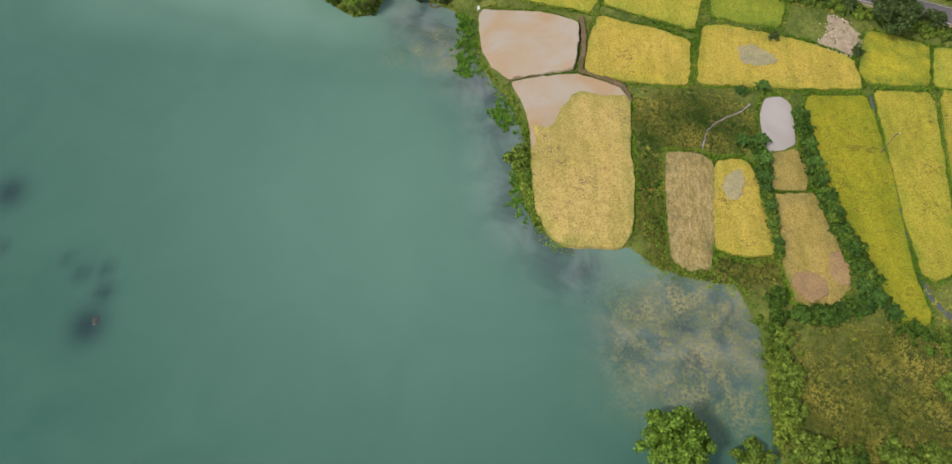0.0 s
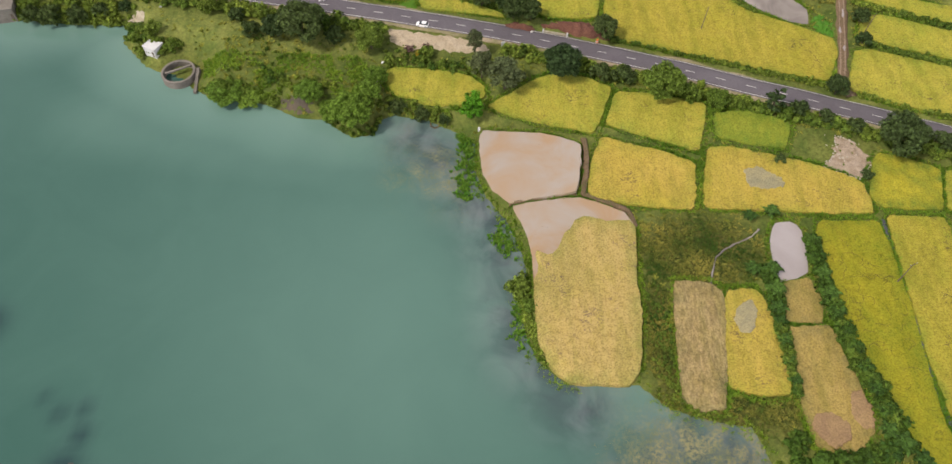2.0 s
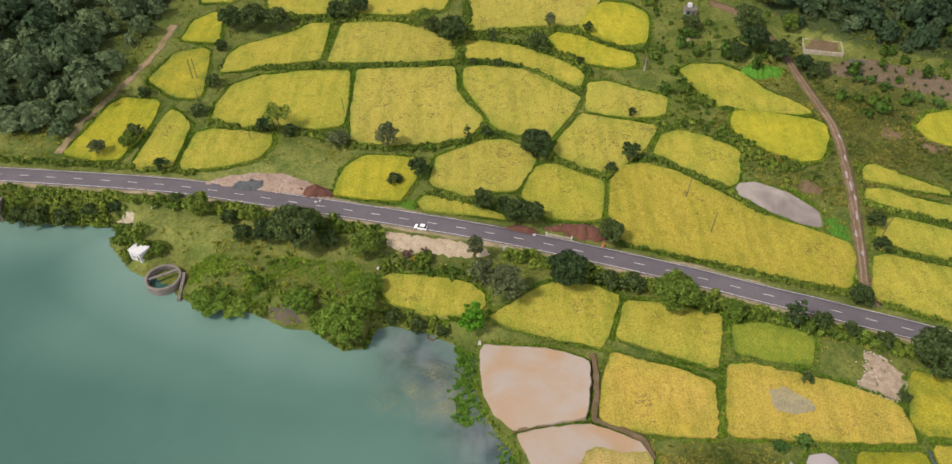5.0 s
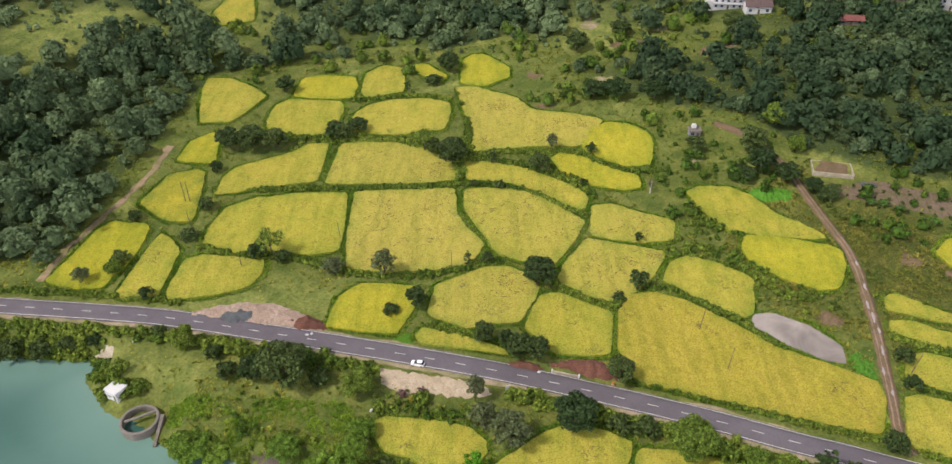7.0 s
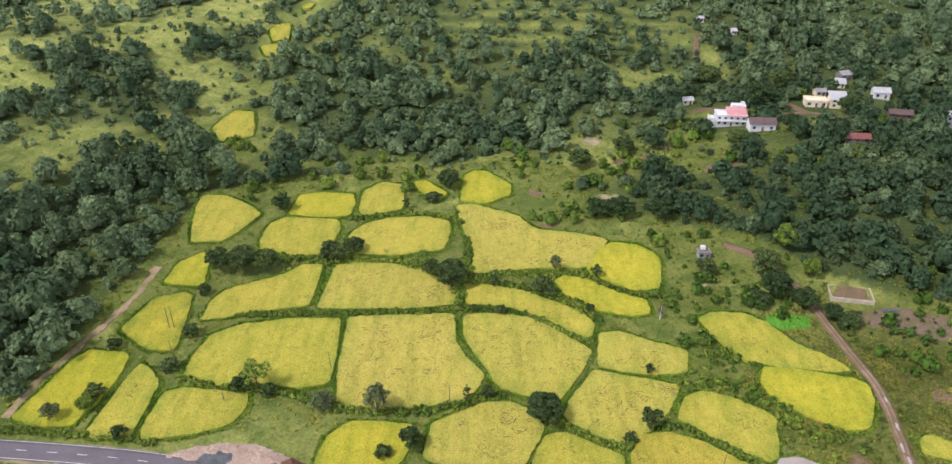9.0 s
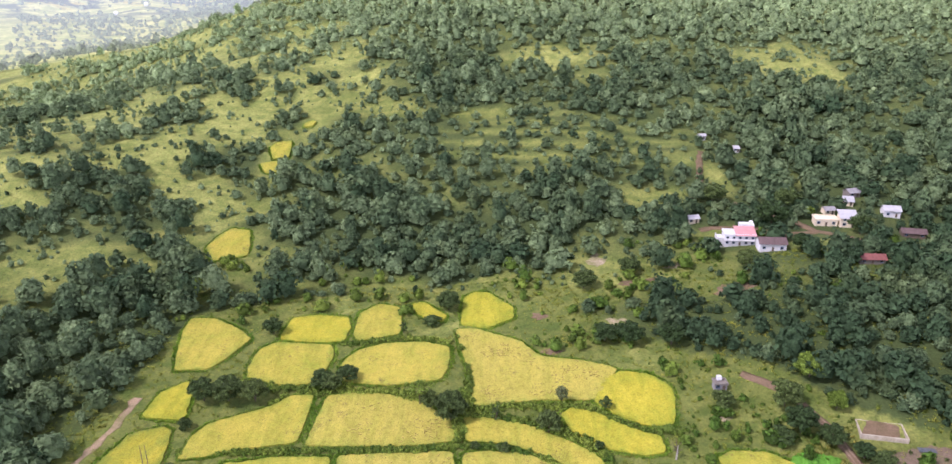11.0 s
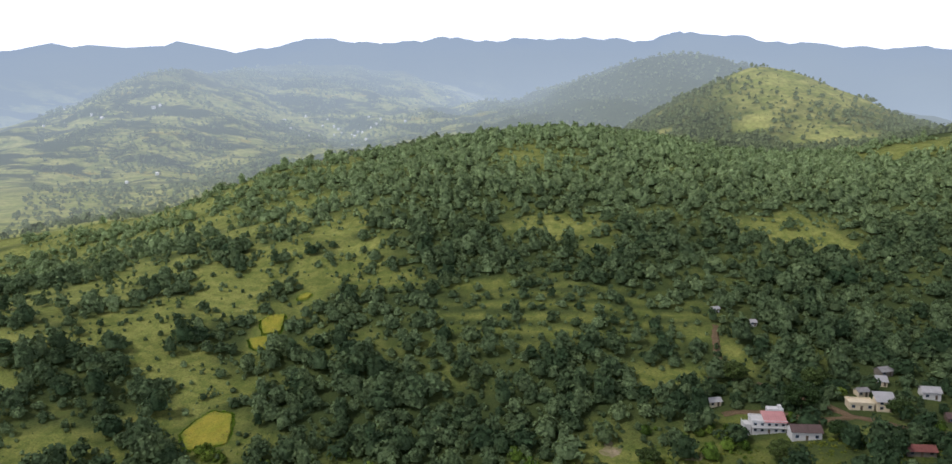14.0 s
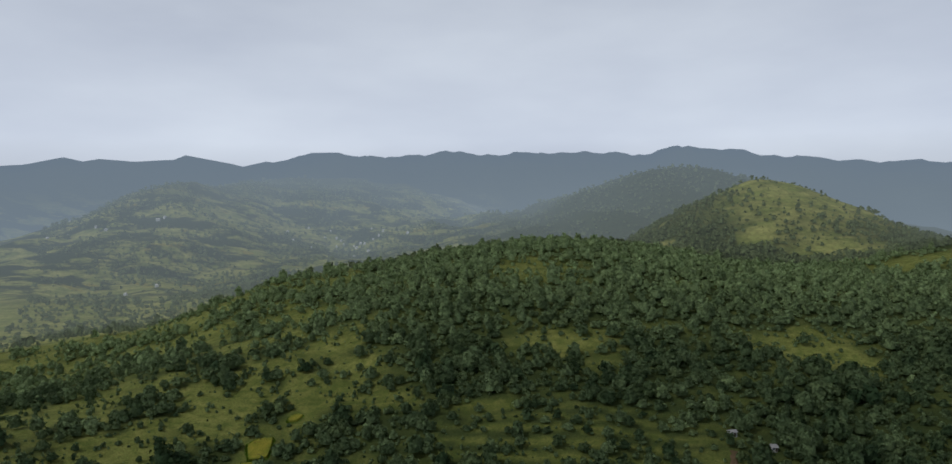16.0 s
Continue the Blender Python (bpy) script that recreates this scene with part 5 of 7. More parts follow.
def leaf_cloud(rng, clumps, per_clump, leaf, squash=0.8, heart=True):
    """Uneven clumps of foliage with single leaves sticking out of them; without a heart, leaves alone."""
    verts, faces, base = [], [], 0
    for cx, cy, cz, r in clumps:
        centre = np.array([cx, cy, cz])
        if heart:
            v, f = LUMP
            q = v * (r * 0.60 * rng.uniform(0.8, 1.15, (len(v), 1))) * (1, 1, squash) + centre
            verts.append(q), faces.append(f + base)
            base += len(q)
        n = max(4, int(per_clump * r * r))
        d = rng.normal(0, 1, (n, 3))
        d[:, 2] = np.abs(d[:, 2]) * 1.1 - 0.45
        d /= np.linalg.norm(d, axis=1)[:, None]
        at = centre + d * (r * rng.uniform(0.62, 1.10, (n, 1))) * (1, 1, squash)
        normal = d + rng.normal(0, 0.48, (n, 3))
        normal /= np.linalg.norm(normal, axis=1)[:, None]
        u = np.cross(normal, rng.normal(0, 1, (n, 3)))
        u /= np.linalg.norm(u, axis=1)[:, None] + 1e-9
        w = np.cross(normal, u)
        s = leaf * rng.uniform(0.6, 1.4, (n, 1))
        verts.append(np.stack([at - u * s - w * s * 0.5, at + u * s * 0.9 - w * s * 0.45, at + w * s * 0.95], 1).reshape(-1, 3))
        faces.append(np.arange(n * 3).reshape(-1, 3) + base)
        base += n * 3
    return np.concatenate(verts), np.concatenate(faces)


def crown_clumps(rng, count, radius, low, high, spread=1.0, lump=(0.22, 0.50)):
    """Clump centres on an egg-shaped crown between two heights."""
    out = []
    mid, half = (low + high) / 2, (high - low) / 2
    for k in range(count):
        up = 1 - 2 * (k + 0.5) / count
        up = up * 0.8 + 0.12
        a = k * 2.4 + rng.uniform(-0.5, 0.5)
        ring = math.sqrt(max(0.05, 1 - up * up)) * rng.uniform(0.55, 1.16) * spread
        size = radius * rng.uniform(*lump)
        out.append((ring * (radius - size * 0.6) * math.cos(a), ring * (radius - size * 0.6) * math.sin(a), mid + up * (half - size * 0.4), size))
    out.append((0, 0, mid + half * 0.3, radius * 0.5))
    return out


def limb_mesh(lines):
    """Tapered limbs: each is a list of (x, y, z, radius)."""
    bm = bmesh.new()
    for line in lines:
        rings = []
        for x, y, z, r in line:
            rings.append([bm.verts.new((x + r * math.cos(k * math.tau / 6), y + r * math.sin(k * math.tau / 6), z)) for k in range(6)])
        for a, b in zip(rings, rings[1:]):
            for k in range(6):
                bm.faces.new((a[k], a[(k + 1) % 6], b[(k + 1) % 6], b[k]))
        bm.faces.new(rings[-1])
    return bm


def tree(name, label, seed, tall, radius, low, count, density, leaf, material, bark, category="tree", spread=1.0, limbs=6, core=True, lump=(0.17, 0.38)):
    """One tree or bush with its foot at the origin; put aside until it is copied."""
    rng = np.random.default_rng(seed)
    root = new(name)
    tagged(root, label, category)
    clumps = crown_clumps(rng, count, radius, low, tall, spread, lump)
    lines = [[(0, 0, -0.4, tall * 0.028), (0.1, 0.05, low * 0.6, tall * 0.02), (0.15, 0.1, (low + tall) / 2, tall * 0.008)]]
    for k in range(limbs):
        cx, cy, cz, _ = clumps[(k * 3) % len(clumps)]
        lines.append([(0.05, 0.05, low * 0.7, tall * 0.013), (cx * 0.5, cy * 0.5, (low * 0.7 + cz) / 2, tall * 0.009), (cx * 0.9, cy * 0.9, cz, tall * 0.004)])
    part("trunk", limb_mesh(lines), bark, root)
    verts, faces = leaf_cloud(rng, clumps, density, leaf, 0.8, core)
    mesh_object("crown", verts, faces, material, root, None, True)
    return root


def banana_clump(seed):
    """A clump of arching, ribbed leaves on short stems."""
    rng = np.random.default_rng(seed)
    root = new("banana_clump")
    tagged(root, "dark green clump of arching palm-like leaves on a bank", "plant", "palm-like hedge")
    stems = []
    for k in range(5):
        a, r = rng.uniform(0, math.tau), rng.uniform(0.1, 0.7)
        stems.append([(r * math.cos(a), r * math.sin(a), -0.3, 0.14), (r * math.cos(a) * 1.2, r * math.sin(a) * 1.2, rng.uniform(0.8, 1.5), 0.08)])
    part("stem", limb_mesh(stems), BARK, root)
    bm = bmesh.new()
    for k in range(60):
        a, reach, up = rng.uniform(0, math.tau), rng.uniform(1.1, 2.0), rng.uniform(1.0, 2.9)
        ox, oy = rng.uniform(-0.6, 0.6, 2)
        rows = []
        for f, wide in ((0.0, 0.05), (0.35, 0.36), (0.7, 0.32), (1.0, 0.03)):
            x, y = ox + reach * f * math.cos(a), oy + reach * f * math.sin(a)
            z = 1.0 + up * (f * 1.5 - f * f * 1.25)
            wx, wy = -math.sin(a) * wide, math.cos(a) * wide
            rows.append((bm.verts.new((x - wx, y - wy, z - wide * 0.3)), bm.verts.new((x, y, z)), bm.verts.new((x + wx, y + wy, z - wide * 0.3))))
        for p, q in zip(rows, rows[1:]):
            bm.faces.new((p[0], p[1], q[1], q[0]))
            bm.faces.new((p[1], p[2], q[2], q[1]))
    part("leaves", bm, LEAF_BANANA, root)
    return root


TREES = []


def stand(proto, places):
    """Sets copies of a plant at (x, y, height scale, width scale)."""
    rng = np.random.default_rng(len(places) + len(TREES))
    for k, (x, y, tall, wide) in enumerate(places):
        z = float(height(x, y))
        m = pose(x, y, max(z, -0.2) - 0.05, 0, 0, rng.uniform(0, 360)) @ Matrix.Diagonal((wide, wide, tall, 1))
        TREES.append((x, y, wide))
        if k == 0:
            proto.matrix_basis = m
        else:
            ob = copy_thing(proto, Matrix.Identity(4))
            ob.matrix_basis = m


DARK_TREE = "dark green broad-leaved tree with a dense rounded crown"
broad = tree("broadleaf_tree", DARK_TREE, 1, 10, 5, 2.0, 36, 72, 0.32, LEAF_BROAD, BARK)
stand(broad, [(-53.5, 200.5, 1.25, 1.45), (25.8, 185.5, 0.95, 1.15), (116.4, 157, 1.15, 1.35), (19, 239.6, 0.95, 1.05), (-9.9, 305, 1.1, 1.1), (-62, 202, 0.75, 0.8), (39.2, 200.5, 0.8, 0.78), (-88.8, 316, 0.95, 1.1), (-13.4, 378, 0.85, 0.95), (138, 427, 1.25, 1.5), (141, 397, 0.8, 0.95), (152, 447, 1.1, 1.2), (119, 459, 0.9, 1.3), (114, 384, 0.9, 1.2)])
broad_b = tree("broadleaf_tree", DARK_TREE, 2, 9, 4.2, 1.4, 32, 70, 0.32, LEAF_BROAD, BARK)
stand(broad_b, [(-97.7, 316, 0.95, 1.15), (-79.5, 316, 0.95, 1.1), (11.6, 209.8, 0.85, 0.85), (17.1, 209.1, 0.8, 0.85), (8.3, 213, 0.7, 0.55), (1.7, 215, 0.8, 0.7), (-18.9, 229.5, 0.8, 0.7), (22.9, 297.4, 0.9, 0.9), (-57.4, 324.4, 0.75, 0.95), (-48.5, 328.5, 0.65, 0.9), (102.6, 291.5, 1.0, 1.2), (110.1, 285.4, 0.8, 1.0), (101.7, 303.3, 1.0, 1.2), (81.5, 305, 0.65, 0.85), (105, 177, 0.7, 0.75), (-84.2, 361, 0.75, 0.95), (-17.2, 311.5, 0.8, 0.75), (-53.6, 323, 0.7, 0.9), (117.6, 279.8, 0.55, 0.8), (122.2, 276.5, 0.5, 0.75), (95.3, 287.8, 0.55, 0.95), (174.3, 414.7, 1.0, 1.2), (66, 396, 0.8, 1.2), (45, 388, 0.9, 1.2), (57, 344, 0.9, 1.3), (48, 346, 0.8, 1.1), (72, 340, 0.9, 1.2)])
wispy = tree("grey_green_tree", "tall grey-green feathery tree with an open crown", 3, 11, 4.2, 2.4, 26, 60, 0.30, LEAF_GREY, BARK, spread=0.95, core=False)
stand(wispy, [(8.4, 180.1, 0.95, 1.35), (1.6, 184.5, 0.85, 0.95), (-0.5, 193.6, 0.9, 0.6), (-29.8, 243, 0.95, 0.95), (-46.4, 244.6, 0.55, 0.9), (28.5, 312, 0.65, 0.55), (-126, 240.4, 0.5, 0.7)])
light = tree("light_green_tree", "light green tree with a loose spreading crown", 4, 10, 5.4, 1.2, 28, 80, 0.32, LEAF_LIGHT, BARK)
stand(light, [(54.5, 177.1, 0.95, 1.15), (-32.3, 196.5, 0.8, 0.8), (-84.9, 213.2, 0.8, 0.6), (-117.1, 244.3, 0.5, 0.5), (69.4, 173, 0.55, 0.6), (114.1, 315.3, 0.9, 0.9), (117.1, 300, 0.7, 0.6), (159.4, 437, 0.5, 0.5)])
lime = tree("lime_green_tree", "bright fresh-green rounded tree beside the flooded paddy", 5, 8, 3.7, 1.0, 20, 110, 0.30, LEAF_LIME, BARK)
stand(lime, [(-1.2, 169.5, 1.0, 1.0)])
willow = tree("olive_tree", "olive-green spreading tree leaning over the lake edge", 6, 9.5, 6.4, 0.6, 52, 85, 0.30, LEAF_OLIVE, BARK, spread=1.12, lump=(0.13, 0.30))
stand(willow, [(-36.0, 169.5, 0.85, 0.82), (-42.0, 172.5, 0.5, 0.6), (-32, 176, 0.6, 0.6), (-30, 182.5, 0.6, 0.5), (41.5, 38, 1.5, 1.05), (-75, 181.5, 0.45, 0.85), (-68, 180, 0.34, 0.62), (-49, 177.5, 0.4, 0.6)])
umbrella = tree("flat_topped_tree", "slender tree with bare limbs and a flat thin crown", 7, 9, 4.6, 6.6, 12, 55, 0.30, LEAF_LIGHT, BARK, spread=1.1, limbs=10, core=False)
stand(umbrella, [(-67.9, 252.7, 1.0, 1.0), (-21, 313.7, 0.95, 0.95)])
column = tree("columnar_tree", "small dark columnar tree on a field bank", 8, 6.5, 1.35, 0.3, 16, 150, 0.26, LEAF_BROAD, BARK, limbs=3)
stand(column, [(-3.3, 247.9, 1.0, 1.0), (5.5, 304.3, 1.05, 1.2), (-31, 360.7, 0.95, 1.1), (85.3, 170.8, 1.3, 2.1), (82, 300.8, 0.6, 1.0)])
round_tree = tree("round_tree", "small dark round-headed tree on a field bank", 9, 6, 2.8, 0.5, 18, 95, 0.3, LEAF_BROAD, BARK, limbs=4)
stand(round_tree, [(49.8, 236.6, 1.15, 1.05), (43, 307.6, 0.85, 0.68), (-72.5, 252.6, 1.0, 1.1), (2.9, 249.5, 0.7, 0.75), (43.2, 231.6, 0.5, 0.7), (53.6, 258.6, 0.6, 0.5), (38.3, 288.8, 0.55, 0.55), (-1.5, 290.7, 0.45, 0.55), (7.7, 289.3, 0.5, 0.75), (-103.2, 233.7, 0.65, 0.85), (-116.5, 249.1, 0.8, 1.1), (119.4, 206, 0.8, 1.0), (118, 196.9, 0.65, 0.9), (84, 153, 0.35, 0.6), (106.5, 147.5, 0.35, 0.6)])
SHRUB = "dense leafy shrub growing on a grassy bank"
bush = tree("bush", SHRUB, 10, 3.2, 2.8, -0.3, 16, 80, 0.30, LEAF_LIGHT, BARK, "bush", limbs=3)
stand(bush, [(-75.5, 182.6, 1.3, 1.4), (-69.2, 181.6, 1.0, 1.0), (-101.5, 204.5, 0.9, 1.1), (-105, 199.5, 0.9, 1.0), (-107, 204, 0.9, 1.1), (-95.5, 199.8, 0.9, 0.9), (62.4, 175.1, 1.5, 1.1), (10.8, 114, 1.1, 1.35), (13.2, 108, 0.6, 0.8), (70.6, 38.2, 1.4, 1.5), (58.6, 36.5, 1.4, 1.7), (68.4, 46.7, 1.1, 1.2), (69.6, 54.9, 1.1, 1.3), (69.7, 63.6, 1.0, 1.0), (88, 37, 1.2, 1.4), (104.6, 52, 1.3, 1.4), (-61, 178.2, 0.7, 0.9), (-15.2, 193.6, 1.0, 0.9), (96, 36, 1.0, 1.2), (77, 36, 1.0, 1.2)])
bush_b = tree("bush", "dark green dense shrub beside the road", 11, 3.6, 2.7, -0.3, 16, 80, 0.30, LEAF_BROAD, BARK, "bush", limbs=3)
stand(bush_b, [(-43.5, 199.7, 1.5, 1.2), (36.9, 184.4, 1.3, 1.3), (43.6, 183.2, 1.3, 1.4), (92.6, 170, 1.2, 1.1), (99.9, 167.3, 1.0, 1.0), (107.4, 163.9, 1.0, 1.1), (-70.2, 202.2, 1.5, 1.2), (-144.6, 216, 1.7, 1.4), (-138.5, 215.5, 1.8, 1.5), (-129.8, 215.5, 1.6, 1.4), (-122, 217, 1.2, 1.1), (-16.2, 172.6, 1.0, 1.0), (-23.1, 175.0, 1.0, 1.1), (-9.3, 170.6, 0.7, 0.8), (-119.9, 271.3, 1.1, 1.0), (-97.9, 262, 0.9, 1.4), (-96.3, 278.1, 1.3, 1.1), (-99.1, 300.8, 1.1, 1.0), (-63.9, 251.1, 1.0, 1.1), (-26.6, 226.8, 1.0, 1.0), (120.7, 275.8, 1.2, 1.5), (-19.6, 366.6, 1.1, 1.5), (-94.1, 218, 0.9, 1.0), (-75.6, 209.8, 1.1, 1.0), (-114, 218, 0.8, 1.0), (130, 158, 1.3, 1.3), (140, 153, 1.3, 1.3)])
banana = banana_clump(12)
stand(banana, [(71.8, 134, 1.0, 1.0), (77.5, 135, 1.2, 1.1), (69.5, 118, 1.1, 1.1), (74.2, 117.3, 1.2, 1.2), (73.8, 112, 1.2, 1.2), (73.6, 107, 1.1, 1.1), (73.3, 103, 1.0, 0.9), (73, 98, 1.0, 0.9), (73, 93, 0.9, 0.8), (73.2, 88, 0.9, 0.8), (86.4, 125.5, 1.2, 1.1), (86.4, 121, 1.1, 1.0), (86.9, 116.5, 1.2, 1.1), (87, 111, 1.3, 1.2), (87.3, 106, 1.2, 1.1), (88.2, 101, 1.1, 1.0), (89.2, 96, 1.2, 1.0), (90.2, 91, 1.2, 1.0), (91.2, 86, 1.2, 1.1), (92, 81, 1.2, 1.1), (91, 76, 1.3, 1.2), (93.5, 73, 1.3, 1.3), (89.5, 71, 1.3, 1.3), (84, 69, 1.1, 1.1), (79.5, 68.3, 1.1, 1.1), (75, 68.8, 1.1, 1.1), (96.7, 69.8, 1.0, 1.2), (135, 272, 0.9, 1.1), (139, 271, 0.9, 1.1), (143, 268, 0.9, 1.0), (152, 262, 1.0, 1.2), (158, 259, 1.0, 1.3)])

yellow_bush = tree("bush", "low bush with yellow flowers beside the lay-by", 13, 1.6, 1.5, -0.2, 10, 120, 0.25, LEAF_FLOWER, BARK, "bush", limbs=2)
stand(yellow_bush, [(-17.4, 193.6, 1.0, 1.0), (-33.5, 205.5, 1.0, 1.0)])
pink_bush = tree("bush", "dull pinkish-brown shrub beside the lay-by", 14, 1.8, 1.7, -0.2, 10, 120, 0.25, LEAF_PINK, BARK, "bush", limbs=2)
stand(pink_bush, [(-15.0, 195.6, 1.0, 1.3), (-20.5, 195.8, 0.9, 1.0)])

# the bare, dead tree
bare = new("dead_tree")
tagged(bare, "bare dead tree with pale trunk and dark twigs", "tree")
rng = np.random.default_rng(20)
part("trunk", limb_mesh([[(0, 0, -0.4, 0.3), (0.1, 0, 2.6, 0.22), (0.2, 0.1, 5.2, 0.1)]]), PALE_BARK, bare)
twigs = []
for k in range(22):
    a, up, out_ = rng.uniform(0, math.tau), rng.uniform(2.0, 4.8), rng.uniform(1.2, 2.8)
    twigs.append([(0.15, 0.05, up, 0.09), (0.15 + out_ * 0.5 * math.cos(a), 0.05 + out_ * 0.5 * math.sin(a), up + 0.9, 0.06), (0.15 + out_ * math.cos(a), 0.05 + out_ * math.sin(a), up + rng.uniform(1.2, 2.6), 0.03)])
part("branches", limb_mesh(twigs), BARK, bare)
bare.matrix_basis = pose(61.4, 283, float(height(61.4, 283)))


# ---- stuff: grass, hedges, water weed, forest ----
def dome_cloud(rng, count, radius, tall, leaves, leaf):
    """A broad crown: many leaf sprays on uneven boughs round a smaller, denser heart, open below."""
    v, f = LUMP
    f = f[(v[f][:, :, 2].mean(1) > -0.45)]
    heart = v * rng.uniform(0.8, 1.2, (len(v), 1)) * (radius * 0.66, radius * 0.66, tall * 0.40) + (0, 0, tall * 0.42)
    boughs = [(0, 0, tall * 0.72, radius * 0.5)]
    for k in range(count):
        up = 1.0 - 1.05 * (k + 0.4) / count
        a = k * 2.4 + rng.uniform(-0.6, 0.6)
        ring = math.sqrt(max(0.0, 1 - up * up)) * rng.uniform(0.55, 1.05)
        size = radius * rng.uniform(0.26, 0.48)
        boughs.append((ring * (radius - size * 0.7) * math.cos(a), ring * (radius - size * 0.7) * math.sin(a), tall * 0.30 + up * (tall * 0.70 - size * 0.75) * rng.uniform(0.85, 1.1), size))
    share = np.array([b[3] ** 2 for b in boughs])
    which = rng.choice(len(boughs), leaves, p=share / share.sum())
    d = rng.normal(0, 1, (leaves, 3))
    d[:, 2] = np.abs(d[:, 2]) * 1.15 - 0.35
    d /= np.linalg.norm(d, axis=1)[:, None]
    b = np.array(boughs)[which]
    at = b[:, :3] + d * b[:, 3:] * rng.uniform(0.72, 1.12, (leaves, 1)) * (1, 1, 0.85)
    normal = d + (0, 0, 0.25) + rng.normal(0, 0.42, (leaves, 3))
    normal /= np.linalg.norm(normal, axis=1)[:, None]
    u = np.cross(normal, rng.normal(0, 1, (leaves, 3)))
    u /= np.linalg.norm(u, axis=1)[:, None] + 1e-9
    w = np.cross(normal, u)
    s = leaf * rng.uniform(0.6, 1.35, (leaves, 1))
    sprays = np.stack([at - u * s - w * s * 0.5, at + u * s * 0.9 - w * s * 0.45, at + w * s * 0.95], 1).reshape(-1, 3)
    return np.concatenate([heart, sprays]), np.concatenate([f, np.arange(leaves * 3).reshape(-1, 3) + len(heart)])


def blade_tuft(rng, count, long, wide, flatness):
    """A tuft of long blades that lean outward from one root."""
    a, lean = rng.uniform(0, math.tau, count), rng.uniform(0.25, 1.15, count)
    root = rng.normal(0, 0.28, (count, 2))
    out = np.stack([np.cos(a), np.sin(a)], 1)
    reach = long * rng.uniform(0.6, 1.2, count)
    tip = np.c_[root + out * (reach * np.sin(lean))[:, None], reach * np.cos(lean) * flatness + 0.15]
    side = np.c_[-out[:, 1], out[:, 0]] * wide * rng.uniform(0.6, 1.3, (count, 1))
    foot = np.zeros(count) - 0.12
    verts = np.stack([np.c_[root - side, foot], np.c_[root + side, foot], tip], 1).reshape(-1, 3)
    return verts, np.arange(count * 3).reshape(-1, 3)


def scattered(protos, x, y, z, size, rng):
    """Copies of some shapes, turned and sized, as one list of points and faces, and each point's number."""
    verts, faces, which, base = [], [], [], 0
    for k in range(len(x)):
        p, f = protos[rng.integers(len(protos))]
        a = rng.uniform(0, math.tau)
        c, s = math.cos(a) * size[k], math.sin(a) * size[k]
        wide, tall = rng.uniform(0.8, 1.25), size[k] * rng.uniform(0.75, 1.25)
        verts.append(np.stack([p[:, 0] * wide * c - p[:, 1] * s + x[k], p[:, 0] * wide * s + p[:, 1] * c + y[k], p[:, 2] * tall + z[k]], 1))
        faces.append(f + base)
        which.append(np.full(len(p), k))
        base += len(p)
    return np.concatenate(verts), np.concatenate(faces), np.concatenate(which)


def tufts(name, x, y, size, count, leaf, material, label, category, seed, z=None, flatness=0.8, tone=None, shrubby=False):
    """Many small leafy tufts joined into one mesh."""
    rng = np.random.default_rng(seed)
    protos = [dome_cloud(rng, 5, 1.15, 1.35, count, leaf) if shrubby else blade_tuft(rng, count, 1.5, leaf, flatness) for _ in range(8)]
    verts, faces, which = scattered(protos, x, y, height(x, y) if z is None else z, size, rng)
    tint = rng.uniform(0, 1, len(x)) if tone is None else np.clip(tone + rng.normal(0, 0.16, len(x)), 0, 1)
    return tagged(mesh_object(name, verts, faces, material, None, {"tint": tint[which]}, True), label, category, kind="stuff")


def in_fields(x, y, margin=0.0):
    hit = np.zeros(np.shape(x), bool)
    for p in FIELDS:
        hit |= inside(x, y, p)
        if margin:
            near = (np.abs(x - p[:, 0].mean()) < 80) & (np.abs(y - p[:, 1].mean()) < 80)
            d = np.full(np.shape(x), 99.0)
            d[near] = distance_to(x[near], y[near], p)
            hit |= d < margin
    return hit


def on_road(x, y, margin):
    return (distance_to(x, y, ROAD[::4], False) < margin) | (distance_to(x, y, TRACK[::3], False) < margin * 0.45) | (distance_to(x, y, TRAIL, False) < 1.2)


rng = np.random.default_rng(30)
bx, by, bs = [], [], []
for p in FIELDS:
    edge = resampled(rounded(p, 2), 0.8)
    middle = p.mean(0)
    away = edge - middle
    away /= np.linalg.norm(away, axis=1)[:, None]
    for _ in range(4):
        q = edge + away * rng.uniform(0.3, 1.7, (len(edge), 1)) + rng.normal(0, 0.2, edge.shape)
        bx.append(q[:, 0]), by.append(q[:, 1]), bs.append(rng.uniform(0.28, 0.62, len(edge)) * (1 + 0.5 * ripple(q[:, 0], q[:, 1], 6, 3)))
bx, by, bs = np.concatenate(bx), np.concatenate(by), np.concatenate(bs)
keep = ~in_fields(bx, by) & ~on_road(bx, by, 5.0) & (inland(bx, by) > 0.2)
bx, by, bs = bx[keep], by[keep], bs[keep]
tufts("bank_grass", bx, by, bs, 10, 0.32, LEAF_GRASS, "long green grass on the banks between paddies", "grass", 31, tone=0.45 + 0.4 * ripple(bx, by, 11, 7))

# rank growth on the open ground between lake, road and fields
sx, sy = rng.uniform(-160, 215, 42000), rng.uniform(20, 400, 42000)
lush = 0.5 + 0.5 * ripple(sx, sy, 9, 8)
keep = (rng.uniform(0, 1, sx.size) < (0.25 + 0.6 * lush) * (1 - 0.97 * boggy(sx, sy))) & (np.hypot(sx + 91.5, sy - 190) > 7) & (np.abs(sx) < 0.66 * (sy + 120)) & (inland(sx, sy) > 0.6)
